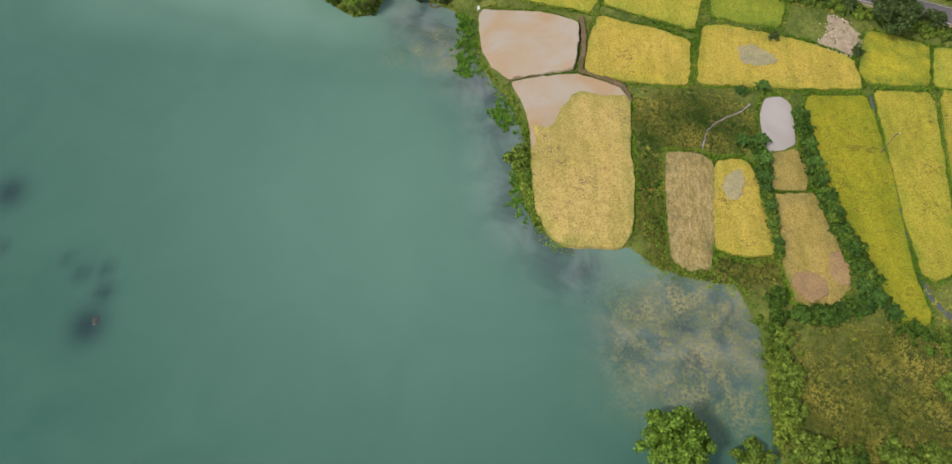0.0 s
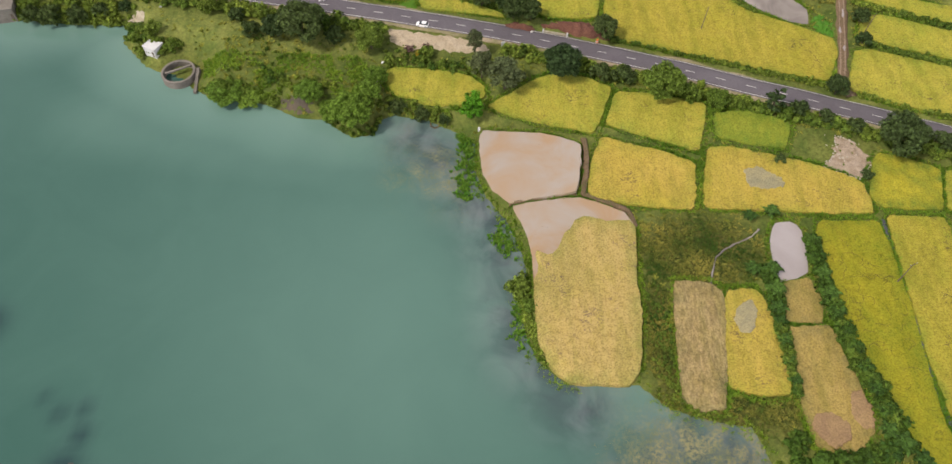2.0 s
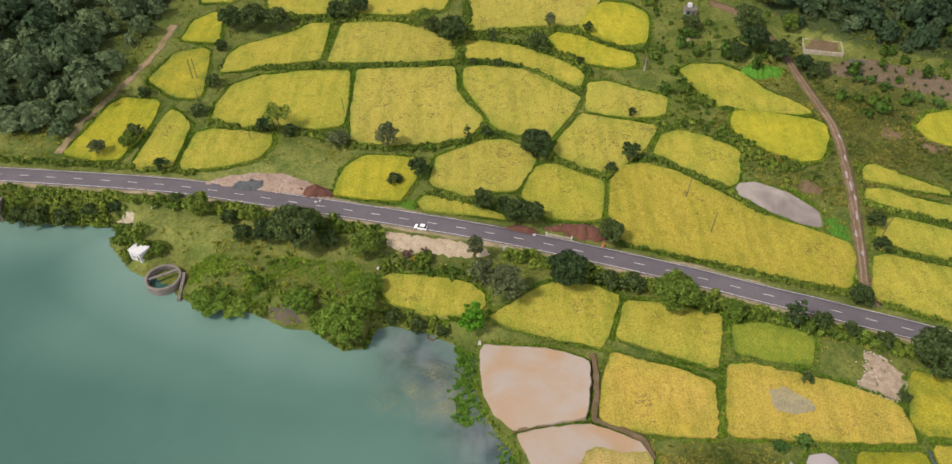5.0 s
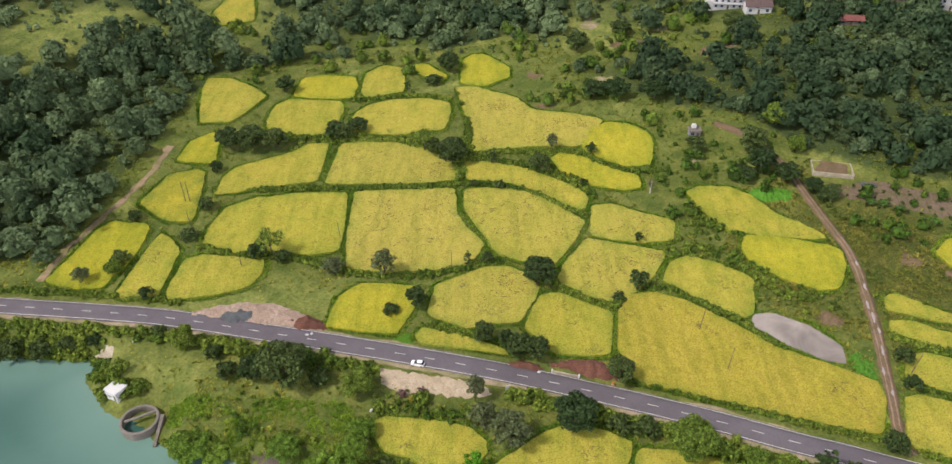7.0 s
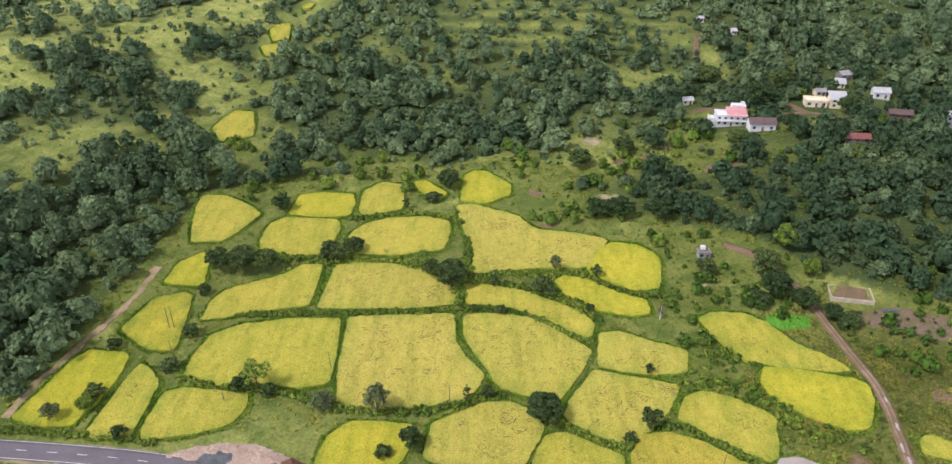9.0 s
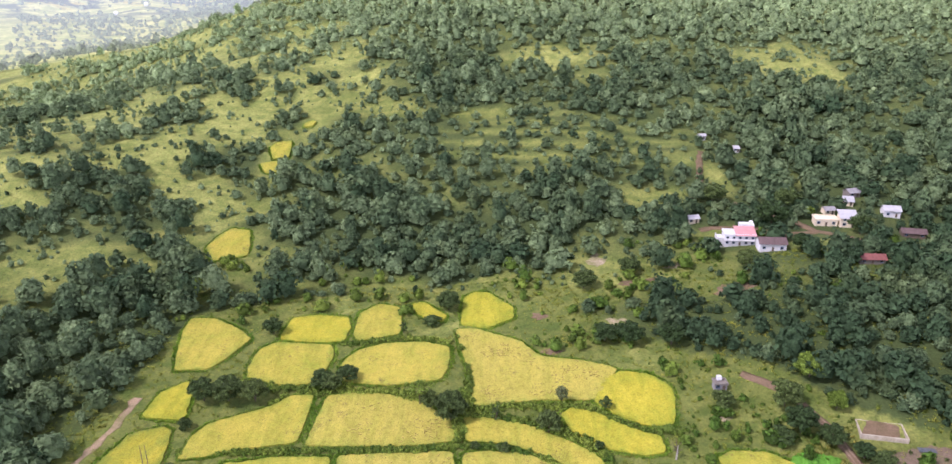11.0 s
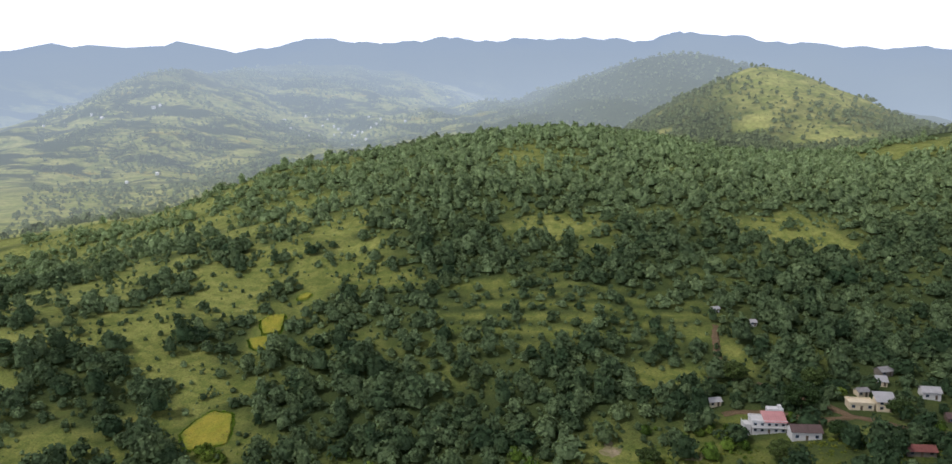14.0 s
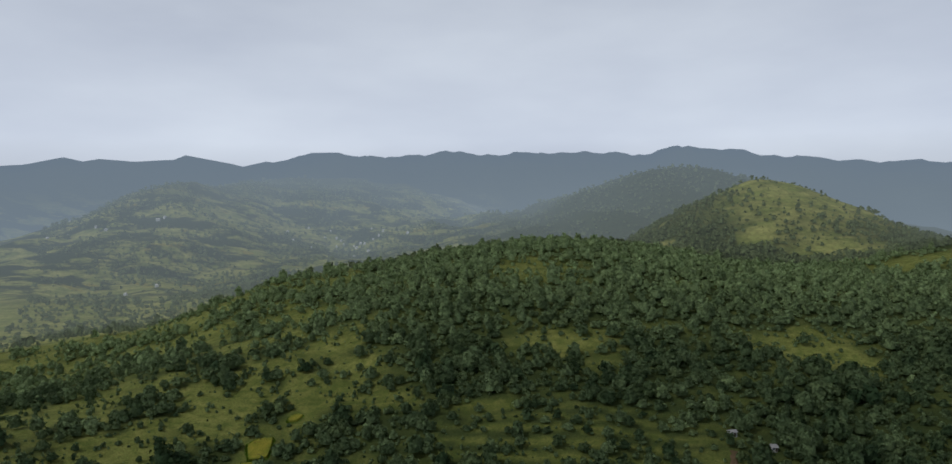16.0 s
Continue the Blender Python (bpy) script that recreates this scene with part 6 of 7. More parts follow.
sx, sy, lush = sx[keep], sy[keep], lush[keep]
keep = ~in_fields(sx, sy, 0.5) & ~on_road(sx, sy, 5.6)
keep &= ~((np.abs(sx + 4) < 26) & (np.abs(sy - 201) < 7)) & ~((np.abs(sx + 68) < 24) & (np.abs(sy - 229) < 7)) & ~((np.abs(sx - 127) < 10) & (np.abs(sy - 290) < 8)) & ~((np.abs(sx - 103) < 9) & (np.abs(sy - 154) < 8))
sx, sy, lush = sx[keep], sy[keep], lush[keep]
tufts("rough_grass", sx, sy, rng.uniform(0.35, 1.0, sx.size) * (0.7 + 0.8 * lush), 11, 0.28, LEAF_ROUGH, "rank tufted grass and weeds on open ground", "grass", 32, flatness=0.3, tone=0.62 - 0.3 * np.clip((sy - 235) / 40, 0, 1) + 0.35 * ripple(sx, sy, 14, 9))

# tall weeds on the tongue of land by the well
vx, vy = rng.uniform(-86, -26, 9000), rng.uniform(174, 198, 9000)
keep = (inland(vx, vy) > 0.5) & (np.hypot((vx + 56) / 30, (vy + 0.14 * vx - 178.5) / 9) * (1 + 0.3 * ripple(vx, vy, 7, 3)) < 1) & (np.hypot(vx + 91.5, vy - 190) > 8) & (rng.uniform(0, 1, vx.size) < 0.20 + 0.45 * ripple(vx, vy, 4, 8))
vx, vy = vx[keep], vy[keep]
tufts("tall_weeds", vx, vy, rng.uniform(0.35, 0.8, vx.size) * (1 + 0.4 * ripple(vx, vy, 6, 2)), 14, 0.30, LEAF_GRASS, "tall fresh-green weeds on the grassy lake shore", "weeds", 38, flatness=0.5, tone=0.62 + 0.4 * ripple(vx, vy, 5, 9))

# hedges and thickets
hx, hy, hs = [], [], []


def thicket(line, wide, step, low, high):
    p = resampled(line, step, False)
    for _ in range(3):
        q = p + rng.normal(0, wide, p.shape)
        hx.append(q[:, 0]), hy.append(q[:, 1]), hs.append(rng.uniform(low, high, len(p)))


south, north = ROAD - across(ROAD) * 7.5, ROAD + across(ROAD) * 6.6
thicket([p for p in south if -160 < p[0] < -95], 1.0, 1.3, 0.8, 1.5)
thicket([p for p in south if -95 < p[0] < -28], 1.3, 1.2, 1.0, 2.0)
thicket([p for p in south if 6 < p[0] < 200], 1.0, 1.2, 0.9, 1.8)
thicket([p for p in north if -160 < p[0] < -92], 0.6, 1.3, 0.6, 1.1)
thicket([p for p in north if 40 < p[0] < 108], 0.5, 1.1, 0.5, 1.0)
thicket([p for p in north if 112 < p[0] < 200], 0.6, 1.2, 0.6, 1.1)
thicket([(-94, 257), (-80, 253.5), (-68, 253), (-56, 250), (-44, 245), (-30, 243), (-14, 244), (-4, 247.5), (4, 250), (10, 250)], 0.9, 1.0, 0.5, 1.2)
thicket([(-96, 288), (-80, 289), (-60, 290), (-40, 290), (-20, 290.5), (-6, 291.5), (8, 291), (20, 285.5), (30, 277), (38, 273)], 0.6, 0.9, 0.6, 1.1)
thicket([(-74, 314), (-62, 321), (-46, 322), (-32, 321.5), (-20, 316), (-8, 307), (4, 307), (16, 303), (28, 296), (38, 289), (42, 282)], 0.8, 1.0, 0.6, 1.3)
thicket([(-4, 310), (12, 312), (26, 310), (36, 310), (44, 302), (54, 296), (66, 295)], 0.9, 1.1, 0.6, 1.2)
thicket([(-88, 327), (-74, 323), (-62, 324), (-48, 325)], 0.9, 1.0, 0.7, 1.3)
thicket([(24, 238), (34, 232), (42, 228.5), (48, 236), (58, 237), (66, 232), (78, 222), (88, 209), (98, 203)], 0.6, 1.0, 0.5, 1.1)
thicket([(-16, 222), (-6, 219), (4, 216), (12, 213)], 0.6, 1.0, 0.5, 1.0)
thicket([(62, 252), (70, 254), (80, 250), (86, 246), (90, 238), (96, 232), (104, 230)], 2.0, 1.1, 0.6, 1.4)
thicket([(75, 262), (84, 268), (90, 262), (72, 268)], 2.5, 1.1, 0.6, 1.3)
thicket([(120, 232), (134, 227), (120, 214.5), (134, 209), (148, 203), (119, 197), (130, 192.5), (142, 188)], 0.6, 1.1, 0.5, 1.1)
thicket([(-8, 293), (-6.5, 300), (-7.5, 307), (-5, 318), (-3, 330), (-5, 345), (-9, 358)], 0.8, 0.9, 0.7, 1.6)
thicket([(-55, 352.5), (-44, 354), (-33, 356), (-22, 356), (-12, 352)], 0.7, 1.0, 0.6, 1.2)
thicket([(73.2, 118), (73.6, 108), (73.2, 100), (72.8, 92), (73, 85)], 0.7, 0.6, 0.8, 1.4)
thicket([(86, 127), (87, 118), (87.3, 108), (88.6, 99), (90.2, 90), (92.4, 82), (93, 75), (90, 71), (82, 69), (75, 69)], 0.9, 0.55, 1.0, 1.8)
thicket([(94, 74), (99, 68), (104, 63), (112, 60)], 1.5, 0.7, 0.7, 1.3)
thicket([(66, 40), (67.5, 50), (68.5, 60), (69, 68), (71, 75)], 1.2, 0.7, 0.8, 1.5)
thicket([(66, 36), (78, 34), (92, 34), (108, 36)], 2.5, 0.8, 0.8, 1.5)
thicket([(44, 112), (44, 104), (44.5, 96), (45, 88), (50, 80.5), (58, 80)], 1.7, 0.45, 0.25, 0.6)
thicket([(11, 116), (12.5, 108), (14, 100), (17, 93)], 0.5, 0.7, 0.4, 0.8)
thicket([(-30, 177), (-24, 175.5), (-16, 173.5), (-8, 170)], 1.2, 0.8, 0.6, 1.2)
thicket([(-64, 184), (-57, 182), (-50, 181), (-45, 179)], 1.8, 0.8, 0.5, 1.1)
thicket([(-28, 192), (-18, 191), (-8, 190), (2, 188)], 1.6, 1.0, 0.6, 1.3)
thicket([(-106, 206), (-103, 201), (-98, 199), (-94, 201)], 1.2, 0.8, 0.6, 1.2)
thicket([(-154, 219), (-140, 218), (-126, 218), (-118, 217)], 1.2, 0.8, 0.9, 1.7)
for first, last in ((-90, -66), (-47, -26)):
    thicket([p for p in SHORE if first < p[0] < last and p[1] > 150], 1.0, 0.7, 0.35, 0.9)
thicket([p for p in SHORE if -160 < p[0] < -108 and p[1] > 180], 1.2, 0.8, 0.6, 1.4)
wild = rng.uniform((-90, 180), (-26, 202), (190, 2))
wild = wild[ripple(wild[:, 0], wild[:, 1], 6, 4) > -0.1]
hx.append(wild[:, 0]), hy.append(wild[:, 1]), hs.append(rng.uniform(0.25, 0.7, len(wild)))
hx, hy, hs = np.concatenate(hx), np.concatenate(hy), np.concatenate(hs)
keep = ~in_fields(hx, hy) & ~on_road(hx, hy, 4.8) & (inland(hx, hy) > -0.4) & (np.hypot(hx + 91.5, hy - 190) > 7) & (np.hypot(hx + 8, hy - 199) > 9)
hx, hy, hs = hx[keep], hy[keep], hs[keep]
tufts("hedge", hx, hy, hs, 44, 0.33, LEAF_HEDGE, "tangled green hedges and thickets along banks and road", "hedge", 33, tone=0.45 + 0.45 * ripple(hx, hy, 8, 4) - 0.4 * ((hx > 68) & (hx < 98) & (hy > 60) & (hy < 132)), shrubby=True)

# reeds and water weed along the shallows
rx = np.concatenate([rng.normal(-3.0, 1.6, 260), rng.normal(7.2, 1.7, 90), rng.normal(10.8, 1.2, 60)])
ry = np.concatenate([rng.uniform(142, 166, 260), rng.normal(128.5, 2.6, 90), rng.uniform(95, 112, 60)])
tufts("reeds", rx, ry, rng.uniform(0.4, 0.9, rx.size), 14, 0.28, LEAF_REED, "bright green reed beds standing in the shallows", "reeds", 34, z=np.full(rx.size, 0.0))
wx, wy = rng.uniform(18, 70, 30000), rng.uniform(38, 88, 30000)
thick = 0.5 + 0.5 * ripple(wx, wy, 5.5, 6) - 0.22 * np.hypot((wx - 54) / 17, (wy - 62) / 16) ** 2 + 0.25 * np.clip((wx - 50) / 20, 0, 1)
keep = (rng.uniform(0, 1, wx.size) < np.clip(thick, 0, 1) ** 2.2 * 0.6) & (inland(wx, wy) < 0)
wx, wy = wx[keep], wy[keep]
ux, uy = rng.uniform(-28, 4, 900), rng.uniform(132, 175, 900)
keep = (inland(ux, uy) < -0.5) & (0.5 + 0.5 * ripple(ux, uy, 4, 2) > 0.74)
wx, wy = np.r_[wx, ux[keep]], np.r_[wy, uy[keep]]
tufts("water_weed", wx, wy, rng.uniform(0.15, 0.5, wx.size), 7, 0.16, LEAF_WEED, "yellowish weed and drowned grass standing in shallow water", "water plants", 35, z=np.full(wx.size, -0.05), flatness=0.15, tone=0.75 + 0.2 * ripple(wx, wy, 6, 2))

# rough yellowish grass on the soggy ground
gx_, gy_ = rng.uniform(36, 124, 60000), rng.uniform(24, 142, 60000)
keep = (rng.uniform(0, 1, gx_.size) < boggy(gx_, gy_) * (0.55 + 0.45 * ripple(gx_, gy_, 3.2, 2))) & (inland(gx_, gy_) > -0.5)
gx_, gy_ = gx_[keep], gy_[keep]
keep = ~in_fields(gx_, gy_, 0.4) & (distance_to(gx_, gy_, RILL, False) > 0.5)
gx_, gy_ = gx_[keep], gy_[keep]
tufts("marsh_grass", gx_, gy_, rng.uniform(0.25, 0.75, gx_.size) * (1 + 0.4 * ripple(gx_, gy_, 5, 3)), 10, 0.22, LEAF_MARSH, "rank green and yellow-brown grass on soggy ground", "grass", 36, flatness=0.45, tone=0.42 + 0.7 * ripple(gx_, gy_, 4.5, 12) + 0.22 * np.exp(-((np.hypot((gx_ - 94) / 17, (gy_ - 48) / 12)) ** 4)))
ex_, ey_ = rng.uniform(64, 180, 16000), rng.uniform(196, 300, 16000)
keep = (rng.uniform(0, 1, ex_.size) < 0.65 + 0.45 * ripple(ex_, ey_, 6, 4)) & (np.hypot((ex_ - 128) / 42, (ey_ - 252) / 42) * (1 + 0.2 * ripple(ex_, ey_, 14, 2)) < 1.05) & (distance_to(ex_, ey_, TRACK[::3], False) > 2.4)
ex_, ey_ = ex_[keep], ey_[keep]
keep = ~in_fields(ex_, ey_, 0.4) & (np.hypot(ex_ - 128, ey_ - 288) > 9) & ~((ex_ > 122) & (ey_ > 256 + 0.4 * (150 - ex_)))
ex_, ey_ = ex_[keep], ey_[keep]
tufts("dry_grass", ex_, ey_, rng.uniform(0.4, 1.0, ex_.size) * (1 + 0.4 * ripple(ex_, ey_, 7, 3)), 10, 0.24, LEAF_MARSH, "tall olive and straw-brown grass beside the dirt track", "grass", 39, flatness=0.5, tone=0.40 + 0.65 * ripple(ex_, ey_, 6, 12))
fx_, fy_ = np.r_[rng.uniform(40, 72, 5000), rng.uniform(-6, 24, 9000)], np.r_[rng.uniform(30, 90, 5000), rng.uniform(84, 168, 9000)]
off_ = inland(fx_, fy_)
keep = (off_ > -2.6) & (off_ < 1.6) & (rng.uniform(0, 1, fx_.size) < 0.8 - 0.25 * np.abs(off_))
fx_, fy_ = fx_[keep], fy_[keep]
keep = ~in_fields(fx_, fy_, 0.3)
fx_, fy_ = fx_[keep], fy_[keep]
tufts("shore_grass", fx_, fy_, rng.uniform(0.25, 0.7, fx_.size), 10, 0.25, LEAF_GRASS, "ragged green grass along the marshy shore", "grass", 37, z=np.maximum(height(fx_, fy_), -0.1), flatness=0.6, tone=0.55 + 0.4 * ripple(fx_, fy_, 4, 5))

# the woods
def forest(name, label, x0, x1, y0, y1, spacing, count, per_clump, leaf, seed, scale=(0.7, 1.25), material=LEAF_FOREST, thin=1.0, mask=woodland):
    rng = np.random.default_rng(seed)
    x, y = np.meshgrid(np.arange(x0, x1, spacing), np.arange(y0, y1, spacing))
    x, y = x.ravel() + rng.uniform(-0.55, 0.55, x.size) * spacing, y.ravel() + rng.uniform(-0.55, 0.55, y.size) * spacing
    keep = (rng.uniform(0, 1, x.size) < mask(x, y) * thin) & (np.abs(x) < 0.65 * (0.82 * (y - 50) + 120))
    x, y = x[keep], y[keep]
    keep = ~in_fields(x, y, 2.5 if y0 < 390 else 5.0) if y0 < 600 else np.full(x.size, True)
    for k, (hx_, hy_, hw_, hd_) in enumerate(HOUSES):
        keep &= ~((np.abs(x - hx_) < hw_ / 2 + (3.2 if k < 4 else 2.2)) & (y - hy_ < hd_ / 2 + 3) & (y - hy_ > -hd_ / 2 - (17 if k < 4 else 9)))
    if y0 < 600:
        for way in (LANE, YARD):
            keep &= distance_to(x, y + 1.5, way, False) > 4.5
    x, y = x[keep], y[keep]
    z = land_height(x, y) + (rim(x, y) if y0 > 1050 else 0)
    protos = []
    for k in range(9):
        r = rng.uniform(2.7, 4.6)
        protos.append(dome_cloud(rng, count, r, r * rng.uniform(1.2, 1.9), per_clump, leaf))
    size = (scale[0] + (scale[1] - scale[0]) * rng.random(len(x)) ** 2.2) * (1 + 0.25 * ripple(x, y, 19, 8)) * (1 - 0.25 * terraces(x, y)) * (1 - 0.2 * np.clip((y - 1060) / 90, 0, 1) * (y < 1500))
    verts, faces, which = scattered(protos, x, y, z - 0.3, size, rng)
    # Tint climbs with y, painting haze and sun into the upper slopes' leaves.
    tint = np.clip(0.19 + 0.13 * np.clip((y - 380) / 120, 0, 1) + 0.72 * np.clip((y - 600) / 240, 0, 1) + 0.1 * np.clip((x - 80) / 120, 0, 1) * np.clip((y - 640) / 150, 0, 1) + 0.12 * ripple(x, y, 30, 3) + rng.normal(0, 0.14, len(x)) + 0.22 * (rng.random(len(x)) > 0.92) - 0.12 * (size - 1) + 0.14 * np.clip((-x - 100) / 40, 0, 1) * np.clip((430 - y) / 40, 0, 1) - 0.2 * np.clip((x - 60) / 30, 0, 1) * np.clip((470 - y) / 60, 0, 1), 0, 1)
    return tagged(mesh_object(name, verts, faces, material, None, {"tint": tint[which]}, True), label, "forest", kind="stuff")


# centre x, y, width, depth of every hillside house
HOUSES = [(118, 412, 16, 8), (129.5, 402.5, 11.5, 6.5), (103.5, 438, 5.5, 4), (164.5, 383.5, 10.5, 5), (163, 427, 10, 6), (172.5, 425, 7.5, 6), (170, 440, 5, 4), (200.5, 440, 7.5, 6), (190.5, 461, 6.5, 5), (184.5, 451, 4.5, 4), (199, 415.5, 10, 5), (129.4, 526, 3.8, 2.8), (146, 512, 2.8, 2.4), (221, 411, 7, 6), (83, 314, 4.2, 3.2)]
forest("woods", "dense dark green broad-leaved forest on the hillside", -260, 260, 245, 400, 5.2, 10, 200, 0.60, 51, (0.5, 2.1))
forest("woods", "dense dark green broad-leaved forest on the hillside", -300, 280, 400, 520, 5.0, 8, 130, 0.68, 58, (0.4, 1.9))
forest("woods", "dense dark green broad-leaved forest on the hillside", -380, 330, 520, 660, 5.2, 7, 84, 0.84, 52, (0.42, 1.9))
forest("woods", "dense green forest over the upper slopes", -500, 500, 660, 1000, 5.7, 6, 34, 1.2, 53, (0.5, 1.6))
forest("woods", "far green forest on the ridge", -760, 820, 1000, 1500, 5.9, 5, 20, 1.6, 54, (0.55, 1.5), thin=1.0, material=HAZY_TREES)
forest("scrub", "scattered small bushes on the grassy slope", -480, 380, 380, 1000, 4.0, 3, 26, 1.2, 55, (0.1, 0.72), thin=1.0, mask=lambda x, y: np.clip(1.1 - woodland(x, y), 0, 1) * (y > 392) * np.clip(0.55 + 0.5 * ripple(x, y, 21, 5), 0.15, 1) * np.where(np.sin(land_height(x, y) * math.tau / 6.5) > 0.5, 1.0, 0.42))
forest("scrub", "green bushes and saplings on rough open ground", -140, 200, 250, 425, 4.0, 5, 60, 0.9, 59, (0.14, 0.95), thin=1.0, mask=lambda x, y: np.clip(1.0 - woodland(x, y), 0, 1) * np.clip(0.5 + 0.9 * ripple(x, y, 12, 6), 0, 1) * ((y > np.interp(x, [-140, -90, 10, 70, 200], [330, 375, 365, 250, 235])) & (np.hypot(x - 128, y - 288) > 12) & (distance_to(x, y, TRACK[::3], False) > 5)), material=LEAF_HEDGE)
forest("scrub", "scattered small bushes on the pointed hill", 200, 660, 1060, 1420, 7, 3, 16, 1.5, 56, (0.10, 0.55), thin=0.42, mask=lambda x, y: np.clip(1.0 - woodland(x, y), 0, 1), material=HAZY_TREES)


def valley_woods(x, y):
    return ((y > 1450) | (x < -330 - 0.3 * (1450 - y))) * np.clip((0.5 + 0.5 * ripple(x * 0.55, y, 75, 14) + 0.3 * ripple(x * 0.6, y, 27, 15) - 0.34) * 3.4, 0.14, 0.95)


forest("far_woods", "hazy far woods in the valley beyond the hill", -2000, 900, 1080, 3000, 14, 3, 6, 3.0, 57, (0.7, 2.0), HAZY_TREES, 0.9, valley_woods)


# ---- houses ----
def box(bm, x0, x1, y0, y1, z0, z1):
    v = [bm.verts.new((x, y, z)) for z in (z0, z1) for x, y in ((x0, y0), (x1, y0), (x1, y1), (x0, y1))]
    for f in ((3, 2, 1, 0), (4, 5, 6, 7), (0, 1, 5, 4), (1, 2, 6, 5), (2, 3, 7, 6), (3, 0, 4, 7)):
        bm.faces.new([v[k] for k in f])


def house(spot, label, tall, wall, roof, turn=0.0, storeys=1, style="gable", name="house"):
    """A house with its front towards the lake; style: gable, lean or flat."""
    x, y, wide, deep = spot
    w, d = wide / 2, deep / 2
    corners = [(x - w, y - d), (x + w, y - d), (x - w, y + d), (x + w, y + d)]
    base = min(float(height(*c)) for c in corners)
    top = max(float(height(*c)) for c in corners)
    floor = (base + top) / 2
    root = new(name)
    tagged(root, label, "house")
    root.matrix_basis = pose(x, y, floor, 0, 0, turn)
    bm = bmesh.new()
    box(bm, -w, w, -d, d, base - floor - 0.5, tall)
    if style == "gable":
        for s in (-w, w):
            a, b, c = bm.verts.new((s, -d, tall)), bm.verts.new((s, d, tall)), bm.verts.new((s, 0, tall + d * 0.55))
            bm.faces.new((a, b, c))
    part("wall", bm, wall, root)
    bm = bmesh.new()
    if style == "flat":
        box(bm, -w - 0.25, w + 0.25, -d - 0.25, d + 0.25, tall + 0.004, tall + 0.25)
        for a, b, c, e in ((-w - 0.25, w + 0.25, -d - 0.25, -d), (-w - 0.25, w + 0.25, d, d + 0.25), (-w - 0.25, -w, -d, d), (w, w + 0.25, -d, d)):
            box(bm, a, b, c, e, tall + 0.25, tall + 0.8)
    else:
        # one ribbed sheet a slope
        rise = d * 0.55 if style == "gable" else d * 0.7
        slopes = [(-d - 0.6, tall - 0.3, 0.0, tall + rise), (d + 0.6, tall - 0.3, 0.0, tall + rise)] if style == "gable" else [(-d - 0.6, tall - 0.2, d + 0.4, tall + rise)]
        n = max(8, int(wide / 0.6))
        for ya, za, yb, zb in slopes:
            old = None
            for k in range(n + 1):
                xk, rib = -w - 0.5 + (wide + 1) * k / n, 0.05 * (k % 2)
                row = [bm.verts.new(c) for c in ((xk, ya, za + rib), (xk, yb, zb + rib), (xk, yb, zb + rib + 0.1), (xk, ya, za + rib + 0.1))]
                if old:
                    for j in range(4):
                        bm.faces.new((old[j], old[(j + 1) % 4], row[(j + 1) % 4], row[j]))
                else:
                    bm.faces.new(row)
                old = row
            bm.faces.new(old[::-1])
        bmesh.ops.remove_doubles(bm, verts=bm.verts[:], dist=0.01)
        bmesh.ops.recalc_face_normals(bm, faces=bm.faces[:])
    part("roof", bm, roof, root)
    for level in range(storeys):
        n = max(2, int(wide / 3.2))
        z0 = level * (tall / storeys)
        for k in range(n):
            cx = -w + wide * (k + 0.5) / n
            if level == 0 and k == n // 2:
                bm = bmesh.new()
                box(bm, cx - 0.5, cx + 0.5, -d - 0.06, -d + 0.04, z0, z0 + 2.05)
                part("door", bm, TIMBER, root)
                continue
            bm = bmesh.new()
            for a, b, c, e in ((-0.68, 0.68, 0.0, 0.08), (-0.68, 0.68, 1.22, 1.3), (-0.68, -0.6, 0.08, 1.22), (0.6, 0.68, 0.08, 1.22), (-0.03, 0.03, 0.08, 1.22)):
                box(bm, cx + a, cx + b, -d - 0.08, -d + 0.02, z0 + 0.95 + c, z0 + 0.95 + e)
            win = part("window", bm, BLUE_TRIM, root)
            bm = bmesh.new()
            box(bm, cx - 0.6, cx + 0.6, -d - 0.04, -d - 0.005, z0 + 1.03, z0 + 2.17)
            part("pane", bm, DARK_GLASS, win)
    return root


villa = house(HOUSES[0], "two-storey white house with a pink roof and terrace", 5.6, PLASTER, PLASTER, -6, 2, "flat")
bm = bmesh.new()
rows = [[bm.verts.new((-2.6 + k * 0.6, y, z + 0.06 * (k % 2))) for y, z in ((-5.1, 6.0), (3.9, 8.24), (3.9, 8.12), (-5.1, 5.88))] for k in range(19)]
for a, b in zip(rows, rows[1:]):
    for j in range(4):
        bm.faces.new((a[j], a[(j + 1) % 4], b[(j + 1) % 4], b[j]))
bm.faces.new(rows[0]), bm.faces.new(rows[-1][::-1])
bmesh.ops.recalc_face_normals(bm, faces=bm.faces[:])
part("sheet_roof", bm, PINK_ROOF, villa, "pink ribbed sheet roof")
bm = bmesh.new()
box(bm, -11.5, -8.3, -3.9, 3.6, -2.0, 3.3)
box(bm, -11.5, -11.3, -3.9, 3.6, 3.3, 4.2), box(bm, -11.3, -8.3, -3.9, -3.7, 3.3, 4.2)
part("terrace", bm, PLASTER, villa)
bm = bmesh.new()
box(bm, -8.2, 8.2, -5.2, -4.08, 3.05, 3.25)
for k in range(10):
    box(bm, -8.1 + k * 1.78, -7.98 + k * 1.78, -5.15, -5.03, 3.25, 4.15)
box(bm, -8.2, 8.2, -5.17, -5.01, 4.15, 4.25)
part("balcony", bm, PLASTER, villa)
bm = bmesh.new()
box(bm, 1.0, 8.6, 4.5, 8.5, -1.0, 8.9)
